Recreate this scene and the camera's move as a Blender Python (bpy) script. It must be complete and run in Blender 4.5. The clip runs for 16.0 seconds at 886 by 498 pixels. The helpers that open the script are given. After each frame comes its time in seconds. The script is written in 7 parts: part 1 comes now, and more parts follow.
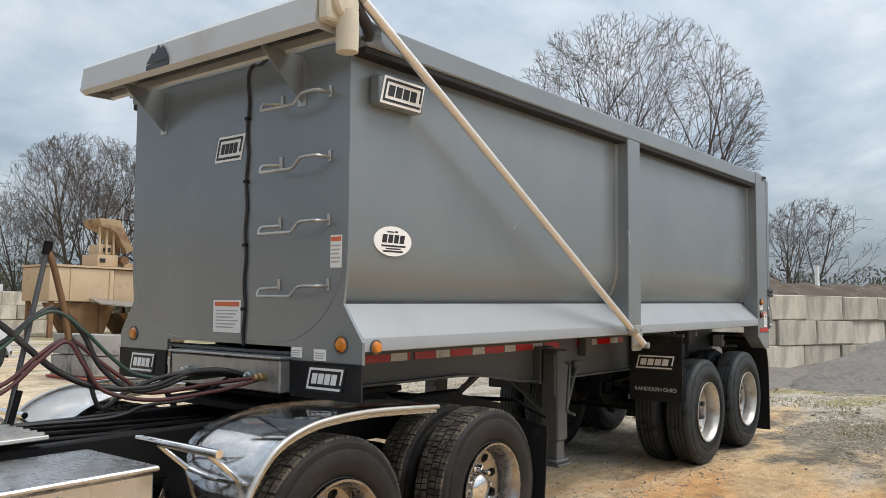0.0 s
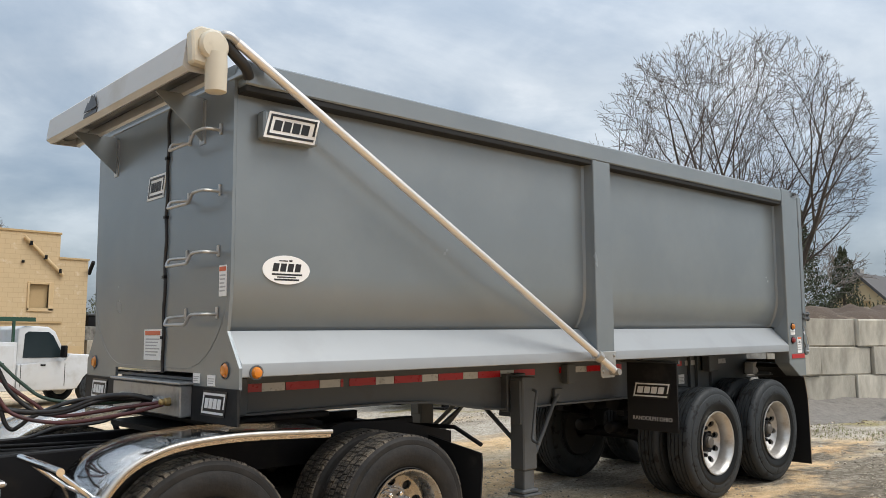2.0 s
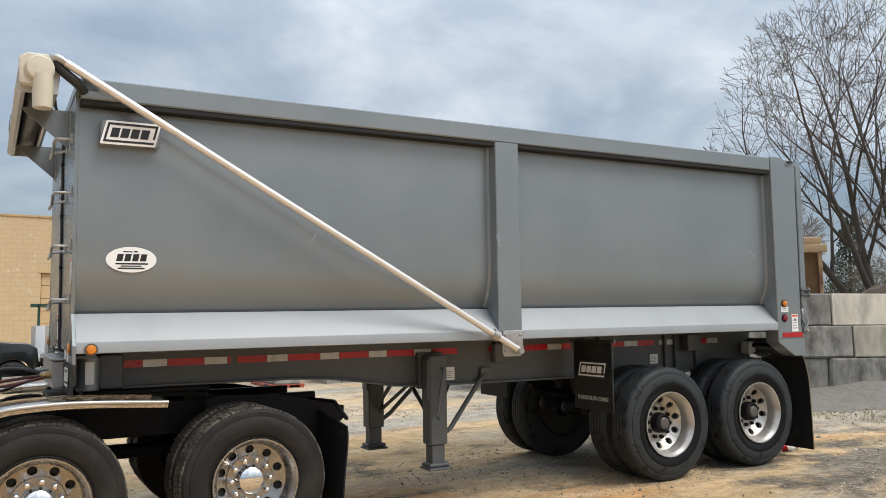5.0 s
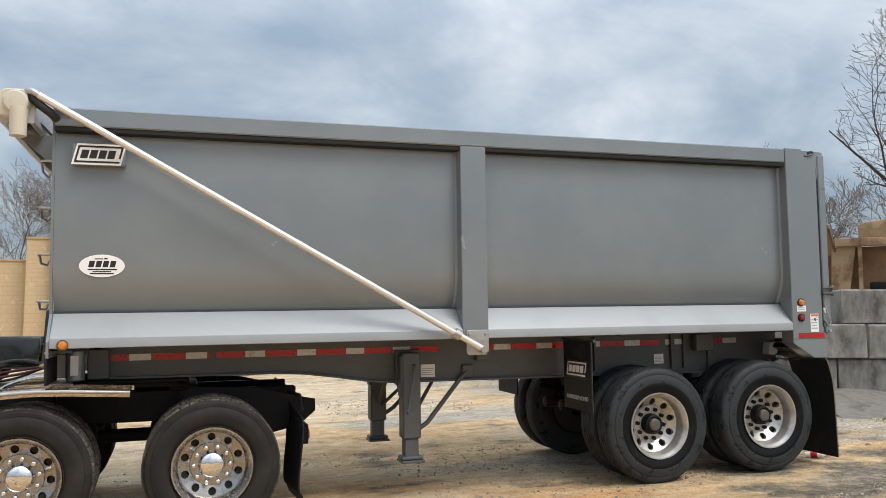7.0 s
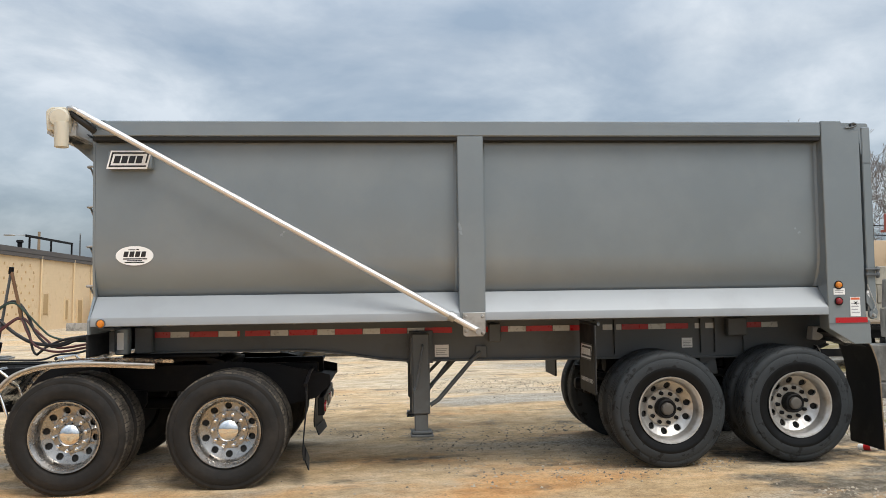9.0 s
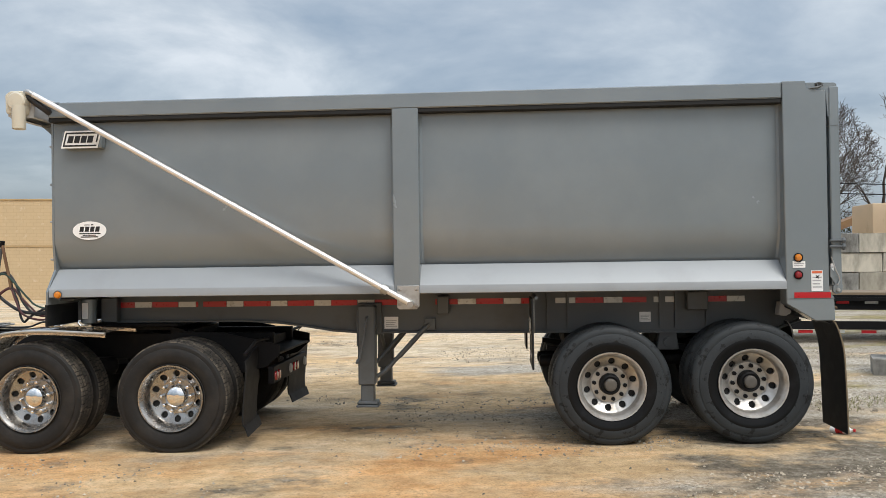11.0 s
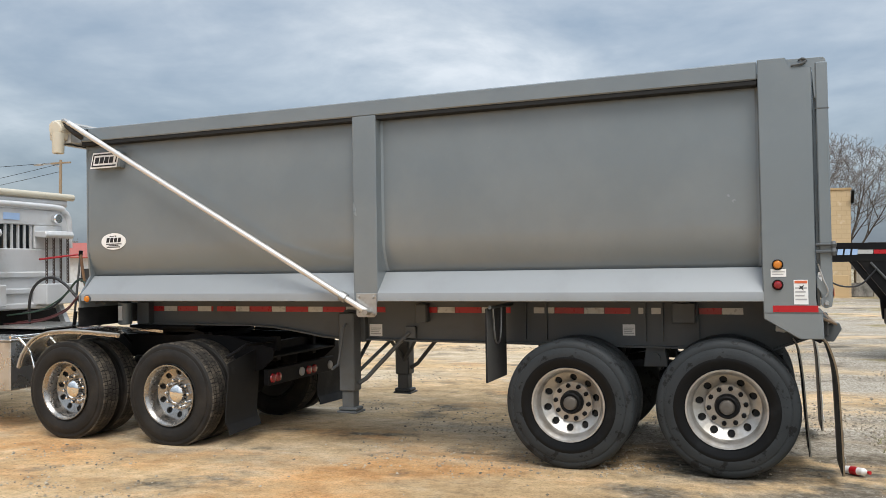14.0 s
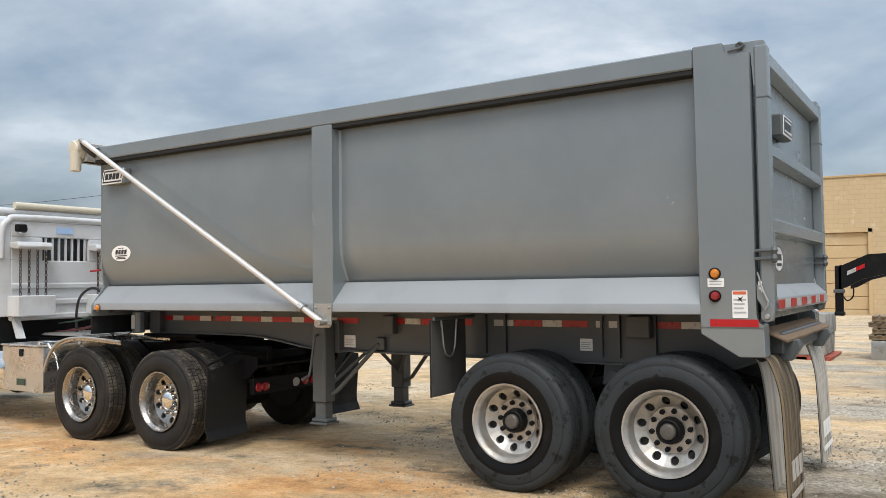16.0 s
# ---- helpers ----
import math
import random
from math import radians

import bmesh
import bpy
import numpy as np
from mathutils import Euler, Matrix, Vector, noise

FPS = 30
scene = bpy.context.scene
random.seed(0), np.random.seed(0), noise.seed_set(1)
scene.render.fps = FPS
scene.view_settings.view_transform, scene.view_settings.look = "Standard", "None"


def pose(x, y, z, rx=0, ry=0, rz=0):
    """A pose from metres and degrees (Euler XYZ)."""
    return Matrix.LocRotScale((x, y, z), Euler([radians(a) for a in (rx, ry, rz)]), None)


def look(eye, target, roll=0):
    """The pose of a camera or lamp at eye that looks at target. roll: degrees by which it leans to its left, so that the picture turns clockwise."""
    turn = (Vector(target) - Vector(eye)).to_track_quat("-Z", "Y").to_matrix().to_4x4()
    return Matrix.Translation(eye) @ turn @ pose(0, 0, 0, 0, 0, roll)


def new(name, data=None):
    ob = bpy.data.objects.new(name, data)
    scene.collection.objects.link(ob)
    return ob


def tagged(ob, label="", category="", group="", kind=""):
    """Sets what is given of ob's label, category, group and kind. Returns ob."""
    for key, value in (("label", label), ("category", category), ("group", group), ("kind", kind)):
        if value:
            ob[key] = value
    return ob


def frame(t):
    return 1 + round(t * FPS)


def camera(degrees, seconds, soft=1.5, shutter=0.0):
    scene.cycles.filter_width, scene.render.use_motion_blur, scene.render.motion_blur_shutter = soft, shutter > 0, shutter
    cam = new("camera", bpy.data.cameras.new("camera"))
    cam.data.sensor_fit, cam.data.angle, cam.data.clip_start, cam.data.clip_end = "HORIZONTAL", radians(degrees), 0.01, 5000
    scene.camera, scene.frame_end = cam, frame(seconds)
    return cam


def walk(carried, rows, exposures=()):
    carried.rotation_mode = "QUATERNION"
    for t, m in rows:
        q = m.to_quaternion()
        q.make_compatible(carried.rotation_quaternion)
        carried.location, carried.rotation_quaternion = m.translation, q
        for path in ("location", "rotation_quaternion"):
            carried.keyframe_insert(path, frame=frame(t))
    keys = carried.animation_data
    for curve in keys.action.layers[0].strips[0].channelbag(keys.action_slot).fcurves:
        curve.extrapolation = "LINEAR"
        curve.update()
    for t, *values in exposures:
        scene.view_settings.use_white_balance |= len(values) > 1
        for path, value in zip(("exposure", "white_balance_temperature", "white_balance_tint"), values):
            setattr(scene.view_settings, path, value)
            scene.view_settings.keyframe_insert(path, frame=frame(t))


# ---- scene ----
cam = camera(56.9, 16.0, soft=0.7)
PATH = [
    (0, (-3.304, -3.144, 1.561), (-0.172, -0.676, 1.869), 0.62),
    (0.5, (-3.089, -3.380, 1.555), (-0.085, -0.760, 1.886), 0.25),
    (1, (-2.830, -3.614, 1.531), (-0.004, -0.801, 1.842), 0.06),
    (1.5, (-2.564, -3.895, 1.554), (0.150, -0.986, 1.972), 0.03),
    (2, (-2.345, -4.261, 1.531), (0.332, -1.325, 1.989), 0.04),
    (2.5, (-2.096, -4.540, 1.515), (0.496, -1.511, 1.838), -0.13),
    (3, (-1.781, -4.778, 1.537), (0.655, -1.625, 1.893), -0.05),
    (3.5, (-1.478, -5.090, 1.514), (0.885, -1.891, 1.937), -0.19),
    (4, (-1.148, -5.340, 1.476), (1.072, -2.040, 1.899), -0.35),
    (6.5, (0.480, -6.697, 1.583), (1.922, -2.980, 1.906), -0.05),
    (7, (0.911, -6.840, 1.563), (2.131, -3.045, 1.902), -0.05),
    (7.5, (1.288, -7.043, 1.542), (2.369, -3.206, 1.879), -0.02),
    (8, (1.682, -7.243, 1.575), (2.556, -3.350, 1.861), -0.03),
    (8.5, (2.126, -7.369, 1.577), (2.678, -3.419, 1.872), -0.06),
    (9, (2.569, -7.543, 1.583), (2.868, -3.561, 1.829), 0.04),
    (9.5, (2.937, -7.606, 1.600), (3.127, -3.611, 1.687), 0.10),
    (10, (3.392, -7.582, 1.620), (3.477, -3.584, 1.706), 0.03),
    (12.5, (5.583, -7.326, 1.687), (4.677, -3.430, 1.757), 0.02),
    (13, (6.084, -7.182, 1.684), (4.999, -3.334, 1.796), -0.04),
    (13.5, (6.475, -7.017, 1.697), (5.170, -3.237, 1.783), 0.05),
    (14, (6.862, -6.768, 1.696), (5.385, -3.052, 1.789), 0.06),
    (14.5, (7.245, -6.556, 1.648), (5.675, -2.878, 1.729), 0.15),
    (15, (7.607, -6.270, 1.709), (5.763, -2.720, 1.724), -0.05),
    (15.5, (7.933, -6.009, 1.710), (5.892, -2.570, 1.808), -0.04),
    (16, (8.381, -5.734, 1.659), (6.226, -2.368, 1.822), 0.14),
]
walk(cam, [(t, look(eye, target, roll)) for t, eye, target, roll in PATH], ((0, -0.16), (4, -0.14), (8.5, -0.16), (10, -0.19), (13, -0.16), (16, -0.08)))

# ---- world and light ----
world = bpy.data.worlds.new("overcast_sky")
scene.world = world
world.use_nodes = True
wn, wl = world.node_tree.nodes, world.node_tree.links
wn.clear()


def wnode(kind, **values):
    n = wn.new(kind)
    for key, value in values.items():
        n.inputs[key].default_value = value
    return n


sky = wn.new("ShaderNodeTexSky")
sky.sky_type, sky.sun_disc = "NISHITA", False
sky.sun_elevation, sky.sun_rotation = radians(55), radians(151)
sky.air_density, sky.dust_density = 1.2, 3.0
coord = wn.new("ShaderNodeTexCoord")
split = wn.new("ShaderNodeSeparateXYZ")
wl.new(coord.outputs["Generated"], split.inputs[0])
up = wn.new("ShaderNodeMath")
up.operation = "MAXIMUM"
up.inputs[1].default_value = 0.0
wl.new(split.outputs["Z"], up.inputs[0])
lift = wn.new("ShaderNodeMath")
lift.operation = "ADD"
lift.inputs[1].default_value = 0.3
wl.new(up.outputs[0], lift.inputs[0])
flat = wn.new("ShaderNodeVectorMath")
flat.operation = "DIVIDE"
wl.new(coord.outputs["Generated"], flat.inputs[0])
wl.new(lift.outputs[0], flat.inputs[1])
squash = wn.new("ShaderNodeVectorMath")
squash.operation = "MULTIPLY"
squash.inputs[1].default_value = (1.0, 1.0, 0.5)
wl.new(flat.outputs[0], squash.inputs[0])
big = wnode("ShaderNodeTexNoise", Scale=1.45, Detail=7.0, Roughness=0.55, Distortion=0.5)
wl.new(squash.outputs[0], big.inputs["Vector"])
fine = wnode("ShaderNodeTexNoise", Scale=4.4, Detail=6.0, Roughness=0.55, Distortion=0.3)
wl.new(squash.outputs[0], fine.inputs["Vector"])
both = wn.new("ShaderNodeMath")
both.operation = "MULTIPLY_ADD"
both.inputs[1].default_value = 0.3
wl.new(fine.outputs["Fac"], both.inputs[0])
wl.new(big.outputs["Fac"], both.inputs[2])
ramp = wn.new("ShaderNodeValToRGB")
for place, colour in ((0.46, (0.225, 0.28, 0.345, 1)), (0.59, (0.33, 0.375, 0.425, 1)), (0.71, (0.465, 0.50, 0.53, 1)), (0.84, (0.68, 0.69, 0.695, 1))):
    e = ramp.color_ramp.elements.new(place)
    e.color = colour
ramp.color_ramp.elements.remove(ramp.color_ramp.elements[0])
ramp.color_ramp.elements.remove(ramp.color_ramp.elements[-1])
wl.new(both.outputs[0], ramp.inputs[0])
# an overcast sky is brighter towards the zenith
zen = wn.new("ShaderNodeMath")
zen.operation = "POWER"
zen.inputs[1].default_value = 1.0
wl.new(up.outputs[0], zen.inputs[0])
gain = wn.new("ShaderNodeMath")
gain.operation = "MULTIPLY_ADD"
gain.inputs[1].default_value, gain.inputs[2].default_value = 2.5, 0.42
wl.new(zen.outputs[0], gain.inputs[0])
# the cloud is thinner, and brighter, towards the east
side = wn.new("ShaderNodeMath")
side.operation = "MULTIPLY_ADD"
side.inputs[1].default_value, side.inputs[2].default_value = 0.08, 1.03
wl.new(split.outputs["X"], side.inputs[0])
level = wn.new("ShaderNodeMath")
level.operation = "MULTIPLY"
wl.new(gain.outputs[0], level.inputs[0])
wl.new(side.outputs[0], level.inputs[1])
bright = wn.new("ShaderNodeVectorMath")
bright.operation = "SCALE"
# low cloud is bluer
low = wn.new("ShaderNodeMapRange")
low.inputs["From Min"].default_value, low.inputs["From Max"].default_value = 0.04, 0.3
wl.new(up.outputs[0], low.inputs["Value"])
tint = wn.new("ShaderNodeMix")
tint.data_type = "RGBA"
tint.inputs["A"].default_value, tint.inputs["B"].default_value = (0.88, 1.0, 1.15, 1), (1, 1, 1, 1)
wl.new(low.outputs[0], tint.inputs["Factor"])
veil = wn.new("ShaderNodeVectorMath")
veil.operation = "MULTIPLY"
wl.new(ramp.outputs[0], veil.inputs[0])
wl.new(tint.outputs["Result"], veil.inputs[1])
wl.new(veil.outputs[0], bright.inputs[0])
wl.new(level.outputs[0], bright.inputs["Scale"])
clear = wnode("ShaderNodeBackground", Strength=0.045)
wl.new(sky.outputs[0], clear.inputs[0])
cloud = wnode("ShaderNodeBackground", Strength=1.09)
wl.new(bright.outputs[0], cloud.inputs[0])
total = wn.new("ShaderNodeAddShader")
wl.new(clear.outputs[0], total.inputs[0])
wl.new(cloud.outputs[0], total.inputs[1])
wout = wn.new("ShaderNodeOutputWorld")
wl.new(total.outputs[0], wout.inputs[0])

sun_data = bpy.data.lights.new("sun", "SUN")
sun_data.energy, sun_data.angle, sun_data.color = 2.3, radians(28), (1.0, 0.96, 0.9)
sun = new("sun", sun_data)
sun.matrix_world = look((6, -11, 18), (0, 0, 0))
scene.view_settings.exposure = 0.0

# ---- materials ----


def material(name, colour, rough=0.5, metal=0.0, vary=0.12, scale=6.0, bump=0.0, bump_scale=60.0, stain=None, stain_scale=1.5, stain_at=(0.55, 0.7), coat=0.0, stretch=(1, 1, 1), spread=0.0, rough_vary=0.1, spec=0.5, bump_detail=6):
    """A surface with fine grain, broad stains of a second colour and some relief."""
    m = bpy.data.materials.new(name)
    m.use_nodes = True
    nodes, links = m.node_tree.nodes, m.node_tree.links
    b = nodes["Principled BSDF"]
    b.inputs["Roughness"].default_value, b.inputs["Metallic"].default_value = rough, metal
    b.inputs["Coat Weight"].default_value, b.inputs["Coat Roughness"].default_value = coat, 0.08
    b.inputs["Specular IOR Level"].default_value = spec
    tc = nodes.new("ShaderNodeTexCoord")
    mp = nodes.new("ShaderNodeMapping")
    mp.inputs["Scale"].default_value = stretch
    links.new(tc.outputs["Object"], mp.inputs[0])
    grain = nodes.new("ShaderNodeTexNoise")
    grain.inputs["Scale"].default_value, grain.inputs["Detail"].default_value = scale, 8
    links.new(mp.outputs[0], grain.inputs["Vector"])
    lo, hi = [tuple(c * k for c in colour) + (1,) for k in (1 - vary, 1 + vary)]
    mix = nodes.new("ShaderNodeMix")
    mix.data_type = "RGBA"
    mix.inputs["A"].default_value, mix.inputs["B"].default_value = lo, hi
    links.new(grain.outputs["Fac"], mix.inputs["Factor"])
    out = mix.outputs["Result"]
    if stain:
        blot = nodes.new("ShaderNodeTexNoise")
        blot.inputs["Scale"].default_value, blot.inputs["Detail"].default_value, blot.inputs["Roughness"].default_value = stain_scale, 9, 0.62
        links.new(mp.outputs[0], blot.inputs["Vector"])
        step = nodes.new("ShaderNodeMapRange")
        step.inputs["From Min"].default_value, step.inputs["From Max"].default_value = stain_at
        links.new(blot.outputs["Fac"], step.inputs["Value"])
        second = nodes.new("ShaderNodeMix")
        second.data_type = "RGBA"
        second.inputs["B"].default_value = (*stain, 1)
        links.new(step.outputs[0], second.inputs["Factor"])
        links.new(out, second.inputs["A"])
        out = second.outputs["Result"]
    if spread:
        info = nodes.new("ShaderNodeObjectInfo")
        rng = nodes.new("ShaderNodeMapRange")
        rng.inputs["To Min"].default_value, rng.inputs["To Max"].default_value = 1 - spread, 1 + spread
        links.new(info.outputs["Random"], rng.inputs["Value"])
        hsv = nodes.new("ShaderNodeHueSaturation")
        links.new(rng.outputs[0], hsv.inputs["Value"])
        links.new(out, hsv.inputs["Color"])
        out = hsv.outputs["Color"]
    links.new(out, b.inputs["Base Color"])
    rv = nodes.new("ShaderNodeMapRange")
    rv.inputs["To Min"].default_value, rv.inputs["To Max"].default_value = max(0.02, rough - rough_vary), min(1, rough + rough_vary)
    links.new(grain.outputs["Fac"], rv.inputs["Value"])
    links.new(rv.outputs[0], b.inputs["Roughness"])
    if bump:
        rel = nodes.new("ShaderNodeTexNoise")
        rel.inputs["Scale"].default_value, rel.inputs["Detail"].default_value = bump_scale, bump_detail
        links.new(mp.outputs[0], rel.inputs["Vector"])
        bp = nodes.new("ShaderNodeBump")
        bp.inputs["Strength"].default_value, bp.inputs["Distance"].default_value = bump, 0.02
        links.new(rel.outputs["Fac"], bp.inputs["Height"])
        links.new(bp.outputs[0], b.inputs["Normal"])
    return m


GREY = material("grey_paint", (0.205, 0.233, 0.249), 0.25, 0.3, 0.05, 2.5, stain=(0.236, 0.262, 0.274), stain_scale=0.9, stain_at=(0.45, 0.7), rough_vary=0.06, bump=0.35, bump_scale=1.6, bump_detail=1)
GREY_DK = material("grey_frame_paint", (0.088, 0.097, 0.103), 0.5, 0.1, 0.12, 4, stain=(0.076, 0.077, 0.075), stain_scale=2.5, bump=0.05)
RAIL_SHADE = material("rail_shade_paint", (0.022, 0.023, 0.024), 0.7, 0, 0.2, 9, spec=0.2)
# sloping sills and gate shelf: sky brightness put into a lighter grey
SILL = material("sky_lit_sill_paint", (0.30, 0.32, 0.335), 0.5, 0.2, 0.05, 3, stain=(0.24, 0.252, 0.26), stain_scale=1.4, stain_at=(0.5, 0.85), rough_vary=0.06)
BLACK = material("black_paint", (0.008, 0.008, 0.009), 0.55, 0, 0.3, 8, stain=(0.016, 0.0145, 0.0125), stain_scale=3, spec=0.14)
GREASE = material("black_greasy_steel", (0.007, 0.007, 0.0075), 0.5, 0.0, 0.4, 10, bump=0.2, spec=0.18)
RUBBER = material("scuffed_tyre_rubber", (0.0255, 0.0295, 0.0325), 0.6, 0, 0.4, 5, stain=(0.007, 0.0075, 0.008), stain_scale=11, stain_at=(0.57, 0.61), bump=0.15, bump_scale=40, spec=0.3)
BEAD = material("black_tyre_bead", (0.0035, 0.004, 0.0047), 0.42, 0, 0.3, 9, stain=(0.009, 0.01, 0.0115), stain_scale=5, spec=0.22)
RUBBER_DUSTY = material("dusty_tyre_rubber", (0.013, 0.0122, 0.0115), 0.65, 0, 0.3, 20, stain=(0.03, 0.026, 0.022), stain_scale=4, stain_at=(0.45, 0.75), bump=0.15, bump_scale=40, spec=0.3)
TREAD = material("dusty_tread_rubber", (0.04, 0.035, 0.03), 0.85, 0, 0.4, 14, stain=(0.13, 0.11, 0.083), stain_scale=9, stain_at=(0.45, 0.66), bump=0.9, bump_scale=55)
FLAP = material("mud_flap_rubber", (0.011, 0.0115, 0.0125), 0.6, 0, 0.25, 9, stain=(0.03, 0.029, 0.028), stain_scale=3, spec=0.25)
FLAP_MUD = material("muddy_flap_rubber", (0.05, 0.04, 0.028), 0.6, 0, 0.3, 9, stain=(0.2, 0.145, 0.085), stain_scale=5, stain_at=(0.43, 0.6), stretch=(1, 3.5, 0.12))
FLAP_PALE = material("dusty_pale_flap", (0.45, 0.43, 0.395), 0.45, 0.1, 0.2, 9, stain=(0.13, 0.11, 0.085), stain_scale=4, stain_at=(0.5, 0.7), stretch=(1, 2.5, 0.2))
FLAP_DUST = material("dust_greyed_flap", (0.075, 0.074, 0.071), 0.75, 0, 0.25, 5, stain=(0.035, 0.034, 0.033), stain_scale=3, stretch=(1, 1, 0.4))
HOSE = material("hose_rubber", (0.014, 0.014, 0.015), 0.45, 0, 0.3, 20, stain=(0.05, 0.045, 0.04), stain_scale=6)
HOSE_RED = material("red_air_hose", (0.085, 0.024, 0.024), 0.5, 0, 0.3, 20, stain=(0.04, 0.03, 0.03), stain_scale=6)
HOSE_GREEN = material("green_air_hose", (0.028, 0.06, 0.042), 0.5, 0, 0.3, 20)
ALLOY = material("polished_wheel_alloy", (0.52, 0.505, 0.48), 0.4, 0.75, 0.12, 12, stain=(0.33, 0.295, 0.25), stain_scale=7, stain_at=(0.45, 0.72))
ALLOY_OLD = material("weathered_wheel_alloy", (0.40, 0.39, 0.375), 0.27, 0.95, 0.12, 12, stain=(0.24, 0.215, 0.19), stain_scale=5, stain_at=(0.45, 0.75))
CAP_BROWN = material("dull_oil_cap", (0.11, 0.1, 0.088), 0.5, 0.3, 0.2, 15)
CHROME = material("chrome", (0.8, 0.8, 0.8), 0.08, 1.0, 0.03, 5, rough_vary=0.04)
STAINLESS = material("stainless_fender", (0.8, 0.81, 0.82), 0.09, 1.0, 0.04, 5, stain=(0.68, 0.66, 0.63), stain_scale=3, rough_vary=0.03)
GALV = material("galvanised_steel", (0.45, 0.45, 0.44), 0.42, 0.8, 0.12, 12, stain=(0.3, 0.28, 0.25), stain_scale=5)
TUBE = material("tarp_arm_aluminium", (0.74, 0.72, 0.69), 0.33, 0.6, 0.05, 8)
CREAM = material("cream_plastic", (0.55, 0.51, 0.41), 0.45, 0, 0.07, 6, stain=(0.42, 0.38, 0.3), stain_scale=3)
HOUSING = material("pale_tarp_housing", (0.49, 0.495, 0.49), 0.42, 0.2, 0.06, 4, stain=(0.42, 0.41, 0.38), stain_scale=1.6)
WHITE = material("white_paint", (0.55, 0.565, 0.58), 0.35, 0, 0.06, 4, stain=(0.42, 0.405, 0.38), stain_scale=2.5, stain_at=(0.5, 0.78), coat=0.3)
DECAL_W = material("white_decal", (0.8, 0.8, 0.79), 0.4, 0, 0.03, 8)
DECAL_K = material("black_decal", (0.012, 0.012, 0.013), 0.4, 0, 0.1, 8)
DECAL_G = material("grey_print", (0.4, 0.4, 0.4), 0.5, 0, 0.1, 8)
ORANGE = material("orange_print", (0.62, 0.13, 0.05), 0.45, 0, 0.05, 8)
TAPE_R = material("red_reflective_tape", (0.42, 0.008, 0.014), 0.3, 0, 0.1, 30, stain=(0.3, 0.014, 0.016), stain_scale=6)
TAPE_W = material("white_reflective_tape", (0.5, 0.5, 0.49), 0.3, 0.2, 0.1, 30, stain=(0.3, 0.28, 0.25), stain_scale=6)
PALE_BLUE = material("pale_blue_decal", (0.35, 0.5, 0.75), 0.4, 0, 0.1, 8)
AMBER = material("amber_lens", (0.6, 0.19, 0.012), 0.15, 0, 0.15, 20, coat=0.6)
REDLENS = material("red_lens", (0.24, 0.008, 0.012), 0.15, 0, 0.15, 20, coat=0.6)
GLASS = material("dark_vehicle_glass", (0.02, 0.03, 0.035), 0.05, 0, 0.1, 3, coat=0.8)
DIAMOND = material("diamond_plate", (0.58, 0.585, 0.59), 0.28, 0.9, 0.08, 5, stain=(0.42, 0.41, 0.39), stain_scale=3)
CHAIN = material("rusty_chain", (0.05, 0.032, 0.022), 0.6, 0.3, 0.4, 12)
TAN_PAINT = material("tan_machine_paint", (0.54, 0.40, 0.26), 0.6, 0, 0.1, 3, stain=(0.36, 0.24, 0.14), stain_scale=1.4, stain_at=(0.58, 0.75))
BROWN_PAINT = material("rusty_hopper_paint", (0.23, 0.13, 0.06), 0.7, 0, 0.2, 3, stain=(0.12, 0.055, 0.028), stain_scale=1.6, stain_at=(0.45, 0.7))
MASONRY = material("painted_tan_masonry", (0.53, 0.385, 0.215), 0.85, 0, 0.06, 5, stain=(0.63, 0.52, 0.36), stain_scale=0.6, stain_at=(0.56, 0.75), bump=0.3, bump_scale=9)
MASONRY_DK = material("worn_tan_panel", (0.44, 0.31, 0.16), 0.85, 0, 0.08, 4, stain=(0.33, 0.23, 0.12), stain_scale=1.0, bump=0.2, bump_scale=9)
CREAM_WALL = material("cream_render", (0.66, 0.52, 0.33), 0.85, 0, 0.05, 2, stain=(0.55, 0.42, 0.26), stain_scale=0.5)
CONCRETE = material("cast_concrete", (0.54, 0.495, 0.41), 0.85, 0, 0.12, 4, stain=(0.27, 0.245, 0.2), stain_scale=2.2, stain_at=(0.5, 0.72), bump=0.4, bump_scale=18, spread=0.17, stretch=(1, 1, 0.32))
CONCRETE_OLD = material("blackened_concrete", (0.27, 0.262, 0.24), 0.9, 0, 0.25, 7, stain=(0.085, 0.08, 0.072), stain_scale=2.6, stain_at=(0.47, 0.68), bump=0.7, bump_scale=14, spread=0.12, stretch=(1, 1, 0.5))
RUSTY_WING = material("rust_stained_tan_plate", (0.36, 0.25, 0.14), 0.65, 0, 0.12, 3, stain=(0.15, 0.065, 0.03), stain_scale=1.3, stain_at=(0.47, 0.62))
CONCRETE_GREY = material("pale_grey_concrete", (0.30, 0.29, 0.27), 0.85, 0, 0.2, 6, stain=(0.17, 0.162, 0.15), stain_scale=3.5, stain_at=(0.5, 0.62), bump=0.3, bump_scale=18, spread=0.08)
LITTER = material("leaf_litter", (0.17, 0.125, 0.085), 0.95, 0, 0.4, 5, stain=(0.09, 0.07, 0.05), stain_scale=2)
EARTH = material("brown_earth", (0.085, 0.06, 0.042), 0.95, 0, 0.35, 5, stain=(0.19, 0.15, 0.11), stain_scale=2, bump=0.8, bump_scale=12)
ROOF_DK = material("dark_roofing", (0.09, 0.085, 0.085), 0.8, 0, 0.2, 2)
ROOF_RED = material("red_metal_roof", (0.35, 0.075, 0.05), 0.5, 0, 0.1, 2)
